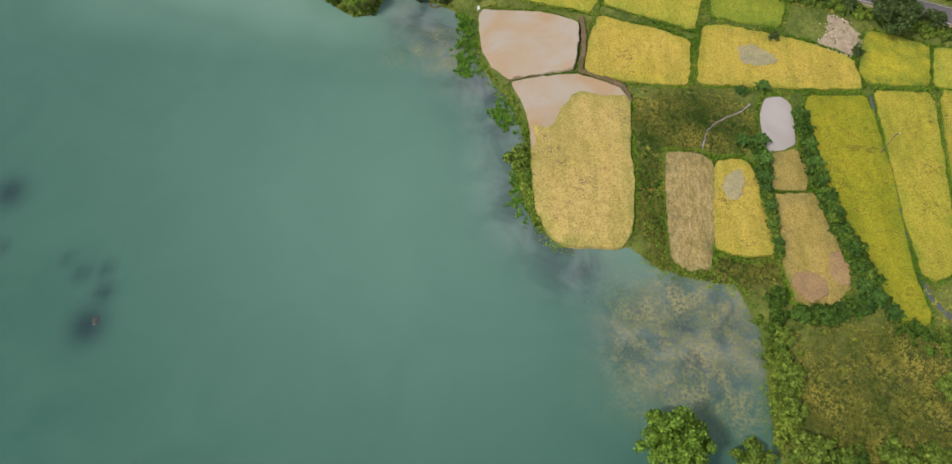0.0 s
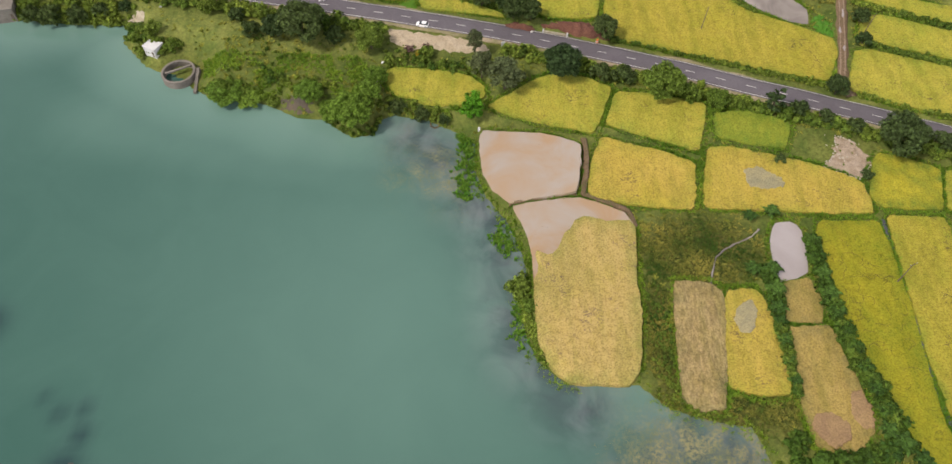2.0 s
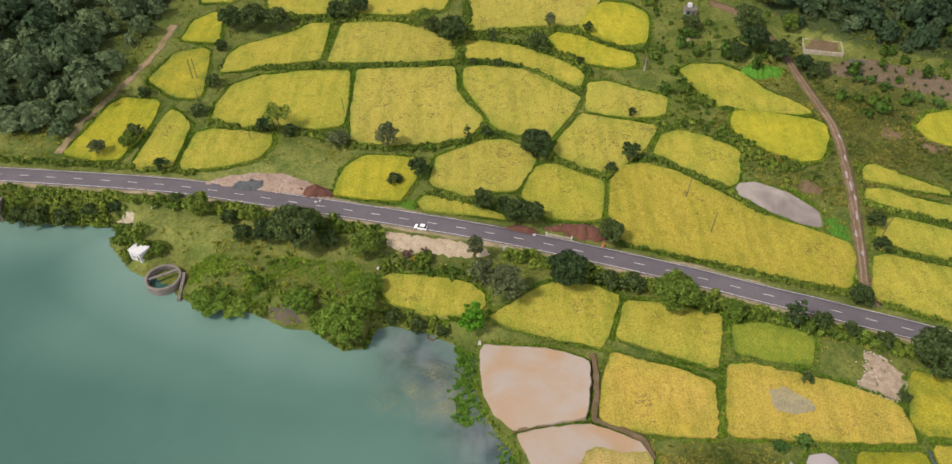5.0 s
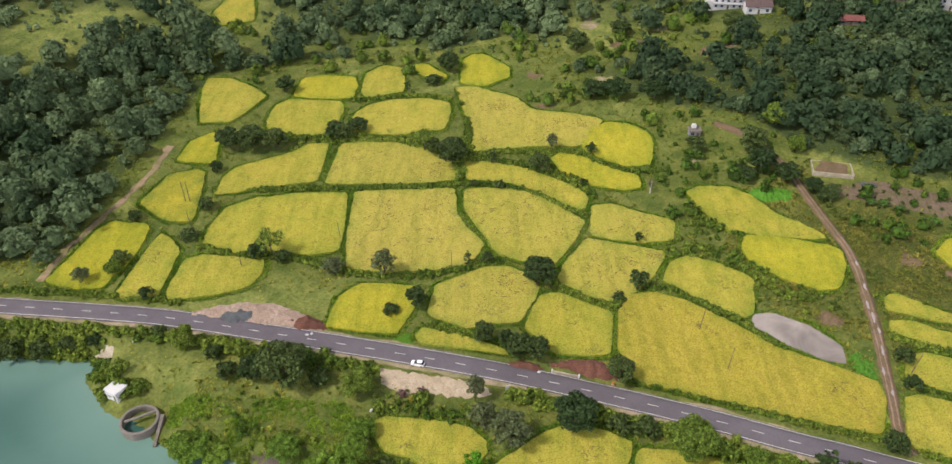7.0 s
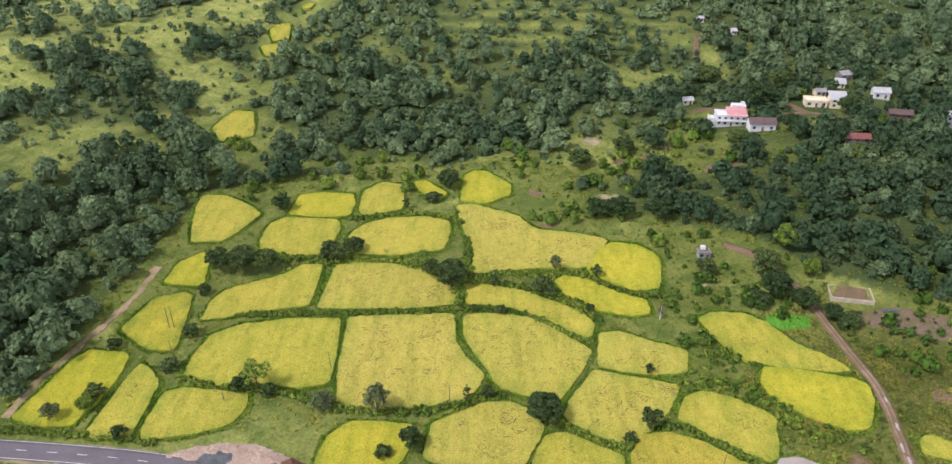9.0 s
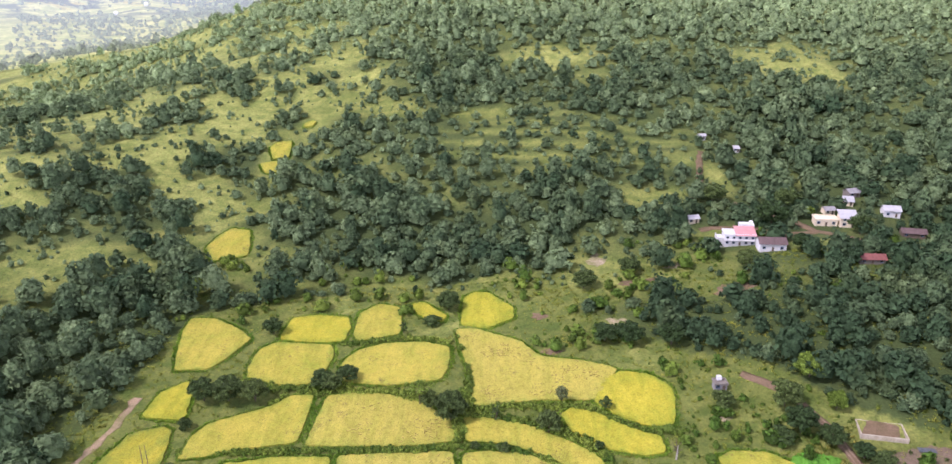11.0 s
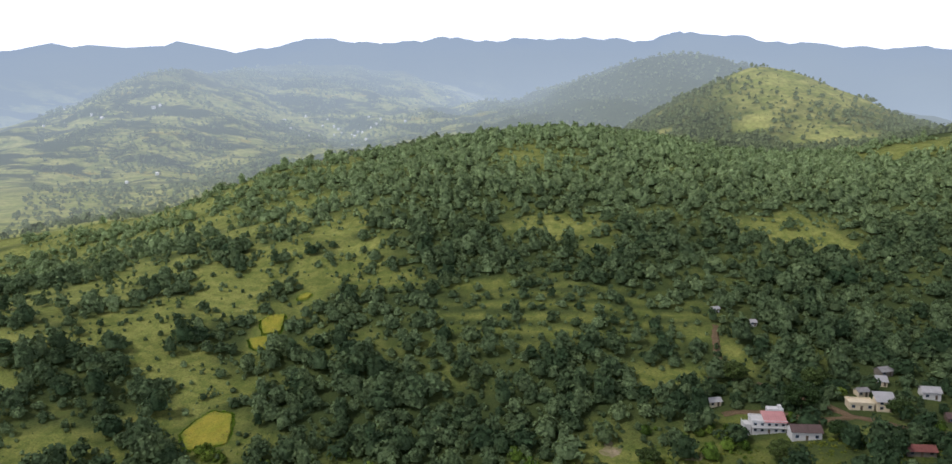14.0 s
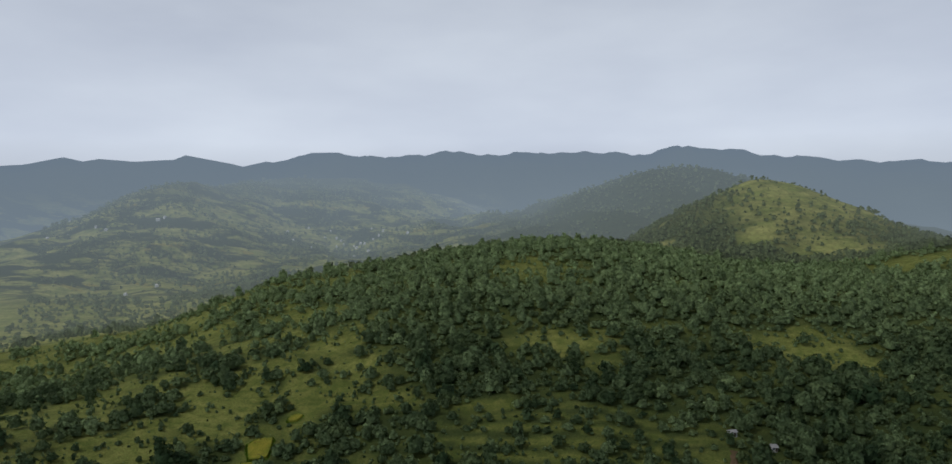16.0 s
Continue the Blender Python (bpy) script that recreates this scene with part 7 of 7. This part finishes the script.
part("rear_wing", bm, PLASTER, villa)
bm = bmesh.new()
box(bm, 6.0, 7.8, 5.5, 7.3, 8.9, 10.3)
part("water_tank", bm, PLASTER, villa)
villa.matrix_basis = villa.matrix_basis @ Matrix.Diagonal((0.86, 0.86, 0.86, 1))
house(HOUSES[1], "white-walled house with a brown sheet roof", 3.6, PLASTER, BROWN_ROOF, -4, 1, "gable")
house(HOUSES[2], "small hut with a bright white tin roof", 2.6, CREAM, TIN_ROOF, 12, 1, "gable")
house(HOUSES[3], "long low house with a red-brown sheet roof", 2.4, CONCRETE, RED_ROOF, -5, 1, "gable")
house(HOUSES[4], "single-storey cream house with a flat roof", 2.8, CREAM, CREAM, -8, 1, "flat")
house(HOUSES[5], "pale two-storey house with a light roof", 4.6, CREAM, TIN_ROOF, -8, 2, "lean")
house(HOUSES[6], "small grey tin-roofed outbuilding", 2.5, CREAM, GREY_ROOF, 6, 1, "gable")
house(HOUSES[7], "white house with a pale roof among trees", 3.4, PLASTER, TIN_ROOF, -10, 1, "gable")
house(HOUSES[8], "small house with a dark grey roof", 2.6, CONCRETE, GREY_ROOF, 14, 1, "gable")
house(HOUSES[9], "small shed with a white tin roof", 2.3, CREAM, TIN_ROOF, -15, 1, "lean")
house(HOUSES[10], "low dark-roofed house half hidden by trees", 2.5, TIMBER, BROWN_ROOF, -12, 1, "gable")
house(HOUSES[11], "white cottage high on the wooded slope", 2.5, PLASTER, TIN_ROOF, 10, 1, "gable")
house(HOUSES[12], "tiny pale hut among trees", 2.2, PLASTER, TIN_ROOF, 0, 1, "lean")
house(HOUSES[13], "white two-storey house at the lane", 5.2, PLASTER, TIN_ROOF, -10, 2, "flat")
shed = house(HOUSES[14], "grey field shed with a flat roof and white tank", 2.3, GREY_ROOF, CONCRETE, 0, 1, "flat", "shed")
bm = bmesh.new()
box(bm, -1.0, 0.6, 0.3, 1.7, 2.95, 4.3)
part("water_tank", bm, PLASTER, shed)

# far houses in the valley
rng = np.random.default_rng(60)
FAR = [(-420 + rng.normal(0, 50) * (1 + k % 3), 2390 + rng.normal(0, 70)) for k in range(26)] + [(-1330 + 60 * k + rng.normal(0, 15), 2250 + rng.normal(0, 60)) for k in range(6)] + [(-940, 2300), (-925, 2310), (-720, 1780), (-760, 1720)]
for k, (x, y) in enumerate(FAR):
    z, w = float(land_height(x, y) + rim(x, y)), rng.uniform(1.8, 3.6) * (2.4 if k == 32 else 1)
    bm = bmesh.new()
    box(bm, -w, w, -4, 4, -3, 4)
    for s in (-w, w):
        bm.faces.new([bm.verts.new(c) for c in ((s, -4, 4), (s, 4, 4), (s, 0, 6))])
    bm.faces.new([bm.verts.new(c) for c in ((-w, -4.6, 3.8), (w, -4.6, 3.8), (w, 0, 6.1), (-w, 0, 6.1))])
    bm.faces.new([bm.verts.new(c) for c in ((w, 4.6, 3.8), (-w, 4.6, 3.8), (-w, 0, 6.1), (w, 0, 6.1))])
    data = bpy.data.meshes.new("far_house")
    bm.to_mesh(data), bm.free()
    data.materials.append(HAZY_WALL)
    ob = new("far_house", data)
    ob.matrix_basis = pose(x, y, z, 0, 0, rng.uniform(-30, 30))
    tagged(ob, "tiny pale house far off in the hazy valley", "house", "far village")


# ---- by the lake ----
well = new("intake_well")
tagged(well, "round dark concrete intake well standing in the lake edge", "well")
well.matrix_basis = pose(-91.5, 190.0, -0.4)
bm = bmesh.new()
N, R1, R0, TOP = 40, 5.2, 4.45, 3.0
rings = [[bm.verts.new((r * math.cos(k * math.tau / N), r * math.sin(k * math.tau / N), z)) for k in range(N)] for r, z in ((R1, -1.5), (R1, TOP - 0.12), (R1 - 0.12, TOP), (R0 + 0.12, TOP), (R0, TOP - 0.12), (R0, -1.5))]
for a, b in zip(rings, rings[1:]):
    for k in range(N):
        bm.faces.new((a[k], a[(k + 1) % N], b[(k + 1) % N], b[k]))
part("wall", bm, CONCRETE, well)
bm = bmesh.new()
box(bm, -4.3, 4.4, -0.35, 0.35, TOP - 0.5, TOP - 0.1)
beam = part("beam", bm, CONCRETE, well)
beam.matrix_basis = pose(0, 1.2, 0, 0, 0, 28)
bm = bmesh.new()
bmesh.ops.create_circle(bm, cap_ends=True, segments=40, radius=R0 - 0.01)
inner = part("water_surface", bm, LAKE, well)
inner.matrix_basis = pose(0, 0, 0.62)
ramp = new("stair_wall")
bm = bmesh.new()
for k in range(10):
    box(bm, -0.45, 0.45, -4.5 + k * 0.9, -3.6 + k * 0.9, -1.5, 0.5 + 0.2 * k)
data = bpy.data.meshes.new("stair_wall")
bm.to_mesh(data), bm.free()
bpy.data.objects.remove(ramp)
ramp = new("stair_wall", data)
data.materials.append(CONCRETE)
ramp.matrix_basis = pose(-85.6, 187.2, 0.2, 0, 0, 2)
tagged(ramp, "narrow stepped concrete wall beside the intake well", "wall")


def pump_house(x, y, z, w, d, tall, turn, label, wall, roof):
    root = new("pump_house")
    tagged(root, label, "hut")
    root.matrix_basis = pose(x, y, z, 0, 0, turn)
    bm = bmesh.new()
    box(bm, -w, w, -d, d, -2.0, tall)
    part("wall", bm, wall, root)
    bm = bmesh.new()
    box(bm, -w - 0.15, w + 0.15, -d - 0.15, d + 0.15, tall + 0.004, tall + 0.25)
    part("roof", bm, roof, root)
    bm = bmesh.new()
    box(bm, w - 1.3, w - 0.5, -d - 0.05, -d + 0.05, 0.1, 2.1)
    part("door", bm, TIMBER, root)
    bm = bmesh.new()
    box(bm, w - 0.04, w + 0.05, -0.4, 0.4, 1.3, 2.0)
    part("window", bm, DARK_GLASS, root)
    return root


pump_house(-100.6, 198.8, 2.2, 2.2, 2.0, 3.0, -28, "small white pump house on the lake bank", PLASTER, PLASTER)
bm = bmesh.new()
box(bm, 0.0, 3.2, -0.25, 0.25, 0.0, 0.18)
walkway = part("walkway", bm, CONCRETE, None)
walkway.matrix_basis = pose(-98.6, 199.6, 2.4, 0, 0, 24)
tagged(walkway, "short concrete walkway to the pump house", "walkway")
pump_house(-154.5, 218.5, 1.0, 3.2, 3.0, 4.0, 12, "grey concrete hut overgrown at the lake edge", CONCRETE, CONCRETE)

# raised white pipe by the fresh-green tree
bm = limb_mesh([[(0, 0, -0.3, 0.2), (0, 0, 1.6, 0.2), (0.25, -0.5, 2.2, 0.2), (0.3, -1.4, 2.0, 0.2)]])
pipe = part("white_pipe", bm, PLASTER, None)
pipe.matrix_basis = pose(0.6, 165.6, float(height(0.6, 165.6)))
tagged(pipe, "white bent water pipe at the paddy corner", "pipe")

# half-sunken ring of stones in the shallows
ring = new("stone_ring")
tagged(ring, "small half-sunken ring of brown stones in shallow water", "stones")
ring.matrix_basis = pose(-12.2, 170.2, 0.0)
bm = bmesh.new()
bmesh.ops.create_icosphere(bm, subdivisions=1, radius=0.35)
first = part("stone", bm, DIRT, ring)
first.matrix_basis = pose(1.3, 0, 0.1)
for k in range(1, 12):
    o = first.copy()
    scene.collection.objects.link(o)
    a = k * math.tau / 12
    o.matrix_basis = pose(1.3 * math.cos(a), 1.5 * math.sin(a), 0.1, 20 * k, 37 * k, 0)

# the weedy rock in the open lake
bm = bmesh.new()
bmesh.ops.create_icosphere(bm, subdivisions=3, radius=1.0)
for v in bm.verts:
    v.co *= 1 + 0.25 * noise.noise(v.co * 2.3)
    v.co.x, v.co.y, v.co.z = v.co.x * 0.9, v.co.y * 1.3, v.co.z * 0.25
rock = part("rock", bm, WET_STONE, None)
rock.matrix_basis = pose(-88.9, 68.8, -0.1)
tagged(rock, "dark weedy rock just breaking the lake surface", "rock")


# ---- roadside ----
def heap(name, points, material, dome, label, category, seed, rough=0.12, step=1.0):
    return tagged(laid(name, points, material, 0.05, seed, step, rough, 0.3, 0.35, None, dome), label, category)


heap("gravel_bank", [(-90, 226.5), (-82, 229.5), (-72, 231.5), (-62, 231), (-54, 227), (-47, 222.5), (-45, 219.5), (-56, 220.5), (-70, 223.3), (-84, 225.6)], PINK_EARTH, 1.1, "pinkish spread of gravel and earth beside the road", "gravel", 71)
heap("gravel_mound", [(-79, 226.8), (-74, 229.0), (-68.5, 228.0), (-67, 224.4), (-73, 222.4), (-78, 223.8)], GREY_GRAVEL, 1.6, "mound of dark grey gravel at the road edge", "gravel", 72, 0.06, 0.7)
heap("soil_mound", [(-58, 224.5), (-52, 226), (-46, 223), (-44.5, 220), (-50, 219.6), (-57, 221.5)], RED_EARTH, 1.7, "mound of dug red-brown earth beside the road", "soil", 73)
heap("sand_patch", [(-28, 205.5), (-18, 203.4), (-6, 201.5), (2, 199.0), (4, 195.5), (-4, 194.8), (-12, 196.0), (-20, 196.2), (-27, 199.5)], SAND, 0.25, "pale sandy lay-by beside the road", "sand", 74)
heap("soil_mound", [(8.5, 206.9), (13, 208.2), (18, 206.4), (18, 203.8), (10, 205.6)], RED_EARTH, 1.2, "mound of dug red-brown earth beside the road", "soil", 75)
heap("soil_mound", [(20, 206.5), (26, 208.6), (33, 208.0), (40, 204.5), (43, 199.5), (36, 200.6), (27, 203.4)], RED_EARTH, 1.9, "long bank of dug red-brown earth beside the road", "soil", 76)
heap("stone_pile", [(-31, 187), (-28, 189), (-27, 184), (-29, 179.5), (-31, 182)], STONE, 0.5, "pale trodden stones on the lakeside slope", "stones", 77)
heap("mud_bank", [(-63, 179.5), (-57, 179.2), (-51, 177.8), (-47, 175.6), (-49, 173.6), (-54, 174.0), (-60, 177.2)], MUD, 0.15, "wet brown mud bank at the waterline", "mud", 70, 0.06)
heap("bare_earth", [(-116, 214.8), (-111, 216), (-106, 213.5), (-108, 210.5), (-113, 211.5)], STONE, 0.4, "pale bare earth bank at the waterline", "soil", 78)
heap("bare_earth", [(100, 224), (106, 226), (109, 222), (107, 219), (102, 220)], DIRT, 0.3, "bare brown earth beside the dirt track", "soil", 79)
heap("red_bank", [(98, 374), (108, 376), (114, 371), (106, 367), (98, 368)], DIRT, 0.4, "bare reddish earth below the houses", "soil", 80)
for k, (ex, ey, ew, ed) in enumerate(((68.4, 386.6, 9, 6), (54.6, 358.5, 5, 4), (23.9, 368.7, 4, 3), (53.3, 411.8, 5, 6), (28.2, 343.3, 5, 3), (86.5, 397.1, 5, 3), (102.7, 368.6, 8, 4), (80, 300, 4, 2.5), (150, 240, 6, 4), (138, 246, 4, 3))):
    heap("bare_earth", [(ex + ew * math.cos(a) * (0.8 + 0.4 * math.sin(3 * a + k)), ey + ed * math.sin(a) * (0.8 + 0.4 * math.cos(2 * a + k))) for a in np.arange(0, 6.2, 0.6)], EDGE_DUST if k % 2 and k < 9 else DIRT, 0.15, "bare brown earth patch on the bushy slope", "soil", 180 + k, 0.08)
heap("garden_soil", [(124, 280), (140, 284), (160, 276), (176, 266), (170, 258), (154, 266), (138, 272), (126, 276)], PURPLE_EARTH, 0.2, "brown dug garden plot with rows of young plants", "soil", 81)
heap("lay_by", [(-18.5, 217.5), (-22, 221), (-25, 216.6), (-20, 213.8)], LEAF_GRASS, 0.3, "green weedy corner at the road edge", "grass", 82)
rng = np.random.default_rng(83)
sapling = tree("sapling", "small dark young plant in a dug garden plot", 84, 1.5, 0.8, 0.1, 6, 120, 0.22, LEAF_BROAD, BARK, "plant", limbs=2)
stand(sapling, [(128 + 4.2 * (k % 9) + rng.normal(0, 0.5), 281 - 1.2 * (k % 9) - 4.6 * (k // 9) + rng.normal(0, 0.4), rng.uniform(0.7, 1.2), rng.uniform(0.8, 1.3)) for k in range(27)])

# unroofed brick foundation
found = new("foundation")
tagged(found, "low unroofed rectangle of pale brick foundation walls", "foundation")
found.matrix_basis = pose(127.5, 290.2, float(height(127.5, 290.2)), 0, 0, -12)
for a, b, c, d in ((-7, 7, -4.2, -3.8), (-7, 7, 3.8, 4.2), (-7, -6.6, -3.8, 3.8), (6.6, 7, -3.8, 3.8)):
    bm = bmesh.new()
    box(bm, a, b, c, d, -1.5, 0.8)
    part("wall", bm, STONE, found)
tagged(laid("bare_soil", [(121, 289), (125, 295), (134, 292), (131, 286)], DIRT, 0.12, 88, 1.2, 0.05, 0.2), "bare brown soil inside the foundation walls", "soil")
bm = bmesh.new()
box(bm, -2.6, 2.6, -1.2, 1.2, 0.0, 0.12)
bmesh.ops.subdivide_edges(bm, edges=bm.edges[:], cuts=3, use_grid_fill=True)
for v in bm.verts:
    v.co.z += 0.12 * noise.noise(v.co * 1.7)
tarp = part("tarpaulin", bm, GREY_GRAVEL, None)
tarp.matrix_basis = pose(137.5, 281.5, float(height(137.5, 281.5)) + 0.3, 0, 0, -10)
tagged(tarp, "dark blue-grey tarpaulin spread on the garden plot", "tarpaulin")
heap("creeper_mound", [(95, 280.3), (98, 283), (104, 283.2), (110.6, 280.2), (109.5, 276), (101.5, 274.7), (96, 277)], LEAF_REED, 1.5, "mound of bright green creeper beside the track", "creeper", 89, 0.3, 0.7)
heap("crop_patch", [(104.5, 208), (109, 209.5), (111.5, 204), (110, 199.8), (105, 202.5)], LEAF_REED, 0.35, "small bed of bright green leafy crops", "crops", 90, 0.25, 0.6)


def pole(x, y, tall, lean=0.0, label="thin dark wooden utility pole in a rice field", arm=False):
    root = new("utility_pole")
    tagged(root, label, "pole", "utility poles")
    root.matrix_basis = pose(x, y, float(height(x, y)), 0, lean, 20)
    part("post", limb_mesh([[(0, 0, -0.5, 0.15), (0, 0, tall * 0.5, 0.12), (0, 0, tall, 0.09)]]), TIMBER, root)
    if arm:
        bm = bmesh.new()
        box(bm, -1.1, 1.1, -0.06, 0.06, tall - 0.6, tall - 0.45)
        bar = part("crossarm", bm, TIMBER, root)
        bm = bmesh.new()
        for s in (-0.95, 0.0, 0.95):
            box(bm, s - 0.05, s + 0.05, -0.05, 0.05, tall - 0.448, tall - 0.22)
        part("insulators", bm, PLASTER, bar)


pole(-8.5, 246.3, 8.0)
pole(65.2, 218.5, 8.5, 4)
pole(69.8, 203.5, 9.0, 3)
pole(119.8, 201.5, 7.5, 8)
pole(-46.8, 262, 7.5, -3)
pole(-105.2, 281.5, 9.0)
pole(-103.6, 281.5, 9.0)
pole(-99.0, 267.5, 7.0, -4)
pole(-77.2, 248, 4.0)
pole(104.9, 114.5, 8.5, 5, "leaning utility pole with a crossarm between fields", True)

# the white car parked at the roadside
car = new("car")
tagged(car, "small white hatchback parked at the road edge", "car")
heading = math.degrees(math.atan2(-4.0, 17.3))
car.matrix_basis = pose(-17.0, 206.3, float(height(-17.0, 206.3)) + 0.33, 0, 0, heading + 180)


def shell(bm, rows):
    """A body through cross-sections of (x, half width, low, high)."""
    loops = [[bm.verts.new(c) for c in ((x, -w, lo), (x, w, lo), (x, w, (lo + hi) / 2), (x, w * 0.9, hi), (x, -w * 0.9, hi), (x, -w, (lo + hi) / 2))] for x, w, lo, hi in rows]
    for a, b in zip(loops, loops[1:]):
        for k in range(6):
            bm.faces.new((a[k], b[k], b[(k + 1) % 6], a[(k + 1) % 6]))
    bm.faces.new(loops[0]), bm.faces.new(loops[-1][::-1])


bm = bmesh.new()
shell(bm, [(-1.95, 0.66, 0.38, 0.72), (-1.8, 0.80, 0.25, 0.95), (-0.9, 0.84, 0.22, 1.0), (0.4, 0.84, 0.22, 1.0), (1.3, 0.82, 0.22, 0.92), (1.8, 0.74, 0.28, 0.78), (1.95, 0.6, 0.4, 0.62)])
part("body", bm, CAR_PAINT, car)
bm = bmesh.new()
shell(bm, [(-1.75, 0.70, 0.9, 0.96), (-1.35, 0.68, 0.9, 1.40), (0.15, 0.66, 0.9, 1.42), (1.0, 0.70, 0.88, 0.96)])
cabin = part("cabin", bm, DARK_GLASS, car, "dark tinted windows")
bm = bmesh.new()
box(bm, -1.33, 0.13, -0.6, 0.6, 1.425, 1.48)
part("roof_panel", bm, CAR_PAINT, cabin)
for wx_, wy_ in ((-1.2, 0.8), (-1.2, -0.8), (1.2, 0.8), (1.2, -0.8)):
    bm = bmesh.new()
    bmesh.ops.create_cone(bm, cap_ends=True, segments=20, radius1=0.3, radius2=0.3, depth=0.2)
    wheel = part("wheel", bm, RUBBER, car)
    wheel.matrix_basis = pose(wx_, wy_, 0.3, 90, 0, 0)
    bm = bmesh.new()
    bmesh.ops.create_cone(bm, cap_ends=True, segments=14, radius1=0.18, radius2=0.18, depth=0.23)
    part("rim", bm, STEEL, wheel)
for side_ in (-1, 1):
    bm = bmesh.new()
    box(bm, 1.78, 1.9, side_ * 0.56 - 0.14, side_ * 0.56 + 0.14, 0.6, 0.74)
    part("headlight", bm, LAMP_GLASS, car)
    bm = bmesh.new()
    box(bm, -1.9, -1.78, side_ * 0.6 - 0.1, side_ * 0.6 + 0.1, 0.62, 0.86)
    part("tail_light", bm, RED_LAMP, car)

# roadworks: barrier, drum, sign, slab
barrier = new("barrier")
tagged(barrier, "pale concrete culvert kerb beside the dug earth", "barrier")
barrier.matrix_basis = pose(24.5, 202.6, float(height(24.5, 202.6)) + 0.3, 0, 0, -15)
bm = bmesh.new()
box(bm, -4.0, 4.0, -0.2, 0.2, -0.4, 0.55)
part("kerb", bm, STONE, barrier)
bm = bmesh.new()
box(bm, -4.0, -3.6, -0.35, 0.35, -0.4, 0.95), box(bm, 3.6, 4.0, -0.35, 0.35, -0.4, 0.95)
part("end_block", bm, PLASTER, barrier)
drum = new("traffic_drum")
tagged(drum, "orange and white traffic drum at the road edge", "traffic drum")
drum.matrix_basis = pose(37.2, 198.6, float(height(37.2, 198.6)) + 0.3)
for z0, z1, mat_ in ((0.0, 0.4, ORANGE), (0.4, 0.7, PLASTER), (0.7, 1.15, ORANGE)):
    bm = bmesh.new()
    bmesh.ops.create_cone(bm, cap_ends=True, segments=16, radius1=0.45 - z0 * 0.1, radius2=0.45 - z1 * 0.1, depth=z1 - z0)
    band = part("band", bm, mat_, drum)
    band.matrix_basis = pose(0, 0, (z0 + z1) / 2)
board = new("road_sign")
tagged(board, "tilted white signboard on two legs beside the road", "sign")
board.matrix_basis = pose(8.2, 197.0, float(height(8.2, 197.0)), 0, 0, 12)
bm = bmesh.new()
box(bm, -0.6, 0.6, -0.05, 0.05, 0.6, 2.4)
panel = part("panel", bm, PLASTER, board)
for s in (-0.5, 0.5):
    bm = bmesh.new()
    box(bm, s - 0.05, s + 0.05, 0.055, 0.15, -0.3, 2.2)
    part("leg", bm, STEEL, board)
rng = np.random.default_rng(91)
bm = bmesh.new()
bmesh.ops.create_icosphere(bm, subdivisions=1, radius=0.5)
for v in bm.verts:
    v.co *= rng.uniform(0.75, 1.2)
boulder = part("boulder", bm, PLASTER, None)
tagged(boulder, "pale boulder lying by the roadside", "boulder", "roadside boulders")
spots = [(-50.5, 217.8), (-49.2, 218.2), (-101.4, 215.2), (17.2, 203.6), (-28.5, 190.5), (-111, 213)]
for k, (x, y) in enumerate(spots):
    m = pose(x, y, float(height(x, y)) + 0.3, 13 * k, 7 * k, 50 * k) @ Matrix.Diagonal((1.2, 0.8, 0.8, 1))
    if k == 0:
        boulder.matrix_basis = m
    else:
        copy_thing(boulder, Matrix.Identity(4)).matrix_basis = m

# broken edging of pale stones round the bare plot between the paddies
rng = np.random.default_rng(92)
edging = new("stone_edging")
tagged(edging, "broken row of pale stones edging a bare earth plot", "stones")
edging.matrix_basis = pose(101.5, 153.5, float(height(101.5, 153.5)))
stones = []
for k in range(6):
    bm = bmesh.new()
    bmesh.ops.create_icosphere(bm, subdivisions=1, radius=0.5)
    for v in bm.verts:
        v.co *= rng.uniform(0.7, 1.2)
        v.co.z *= 0.7
    data = bpy.data.meshes.new("stone")
    bm.to_mesh(data), bm.free()
    data.materials.append(PALE_STONE)
    stones.append(data)
EDGE = resampled([(94.8, 150.3), (99.5, 148.6), (104.6, 146.7)], 0.55, False).tolist() + resampled([(95.2, 150.6), (98.6, 153.4), (100.6, 157.6), (101.2, 161.6), (104.4, 160.6), (107.0, 158.4)], 0.8, False).tolist() + resampled([(105.2, 147.4), (107.6, 149.6), (109.2, 152.2)], 0.8, False).tolist()
EDGE += [(101.5 + rng.normal(0, 2.2), 156.0 + rng.normal(0, 2.4)) for _ in range(14)]
for k, (x, y) in enumerate(EDGE):
    ob = new("stone", stones[k % 6])
    ob.parent = edging
    x, y, size = x + rng.normal(0, 0.18), y + rng.normal(0, 0.18), rng.uniform(0.4, 0.95)
    ob.matrix_basis = pose(x - 101.5, y - 153.5, float(height(x, y)) - float(height(101.5, 153.5)) + 0.22, 0, 0, rng.uniform(0, 360)) @ Matrix.Diagonal((size, size * 0.8, size * 0.7, 1))
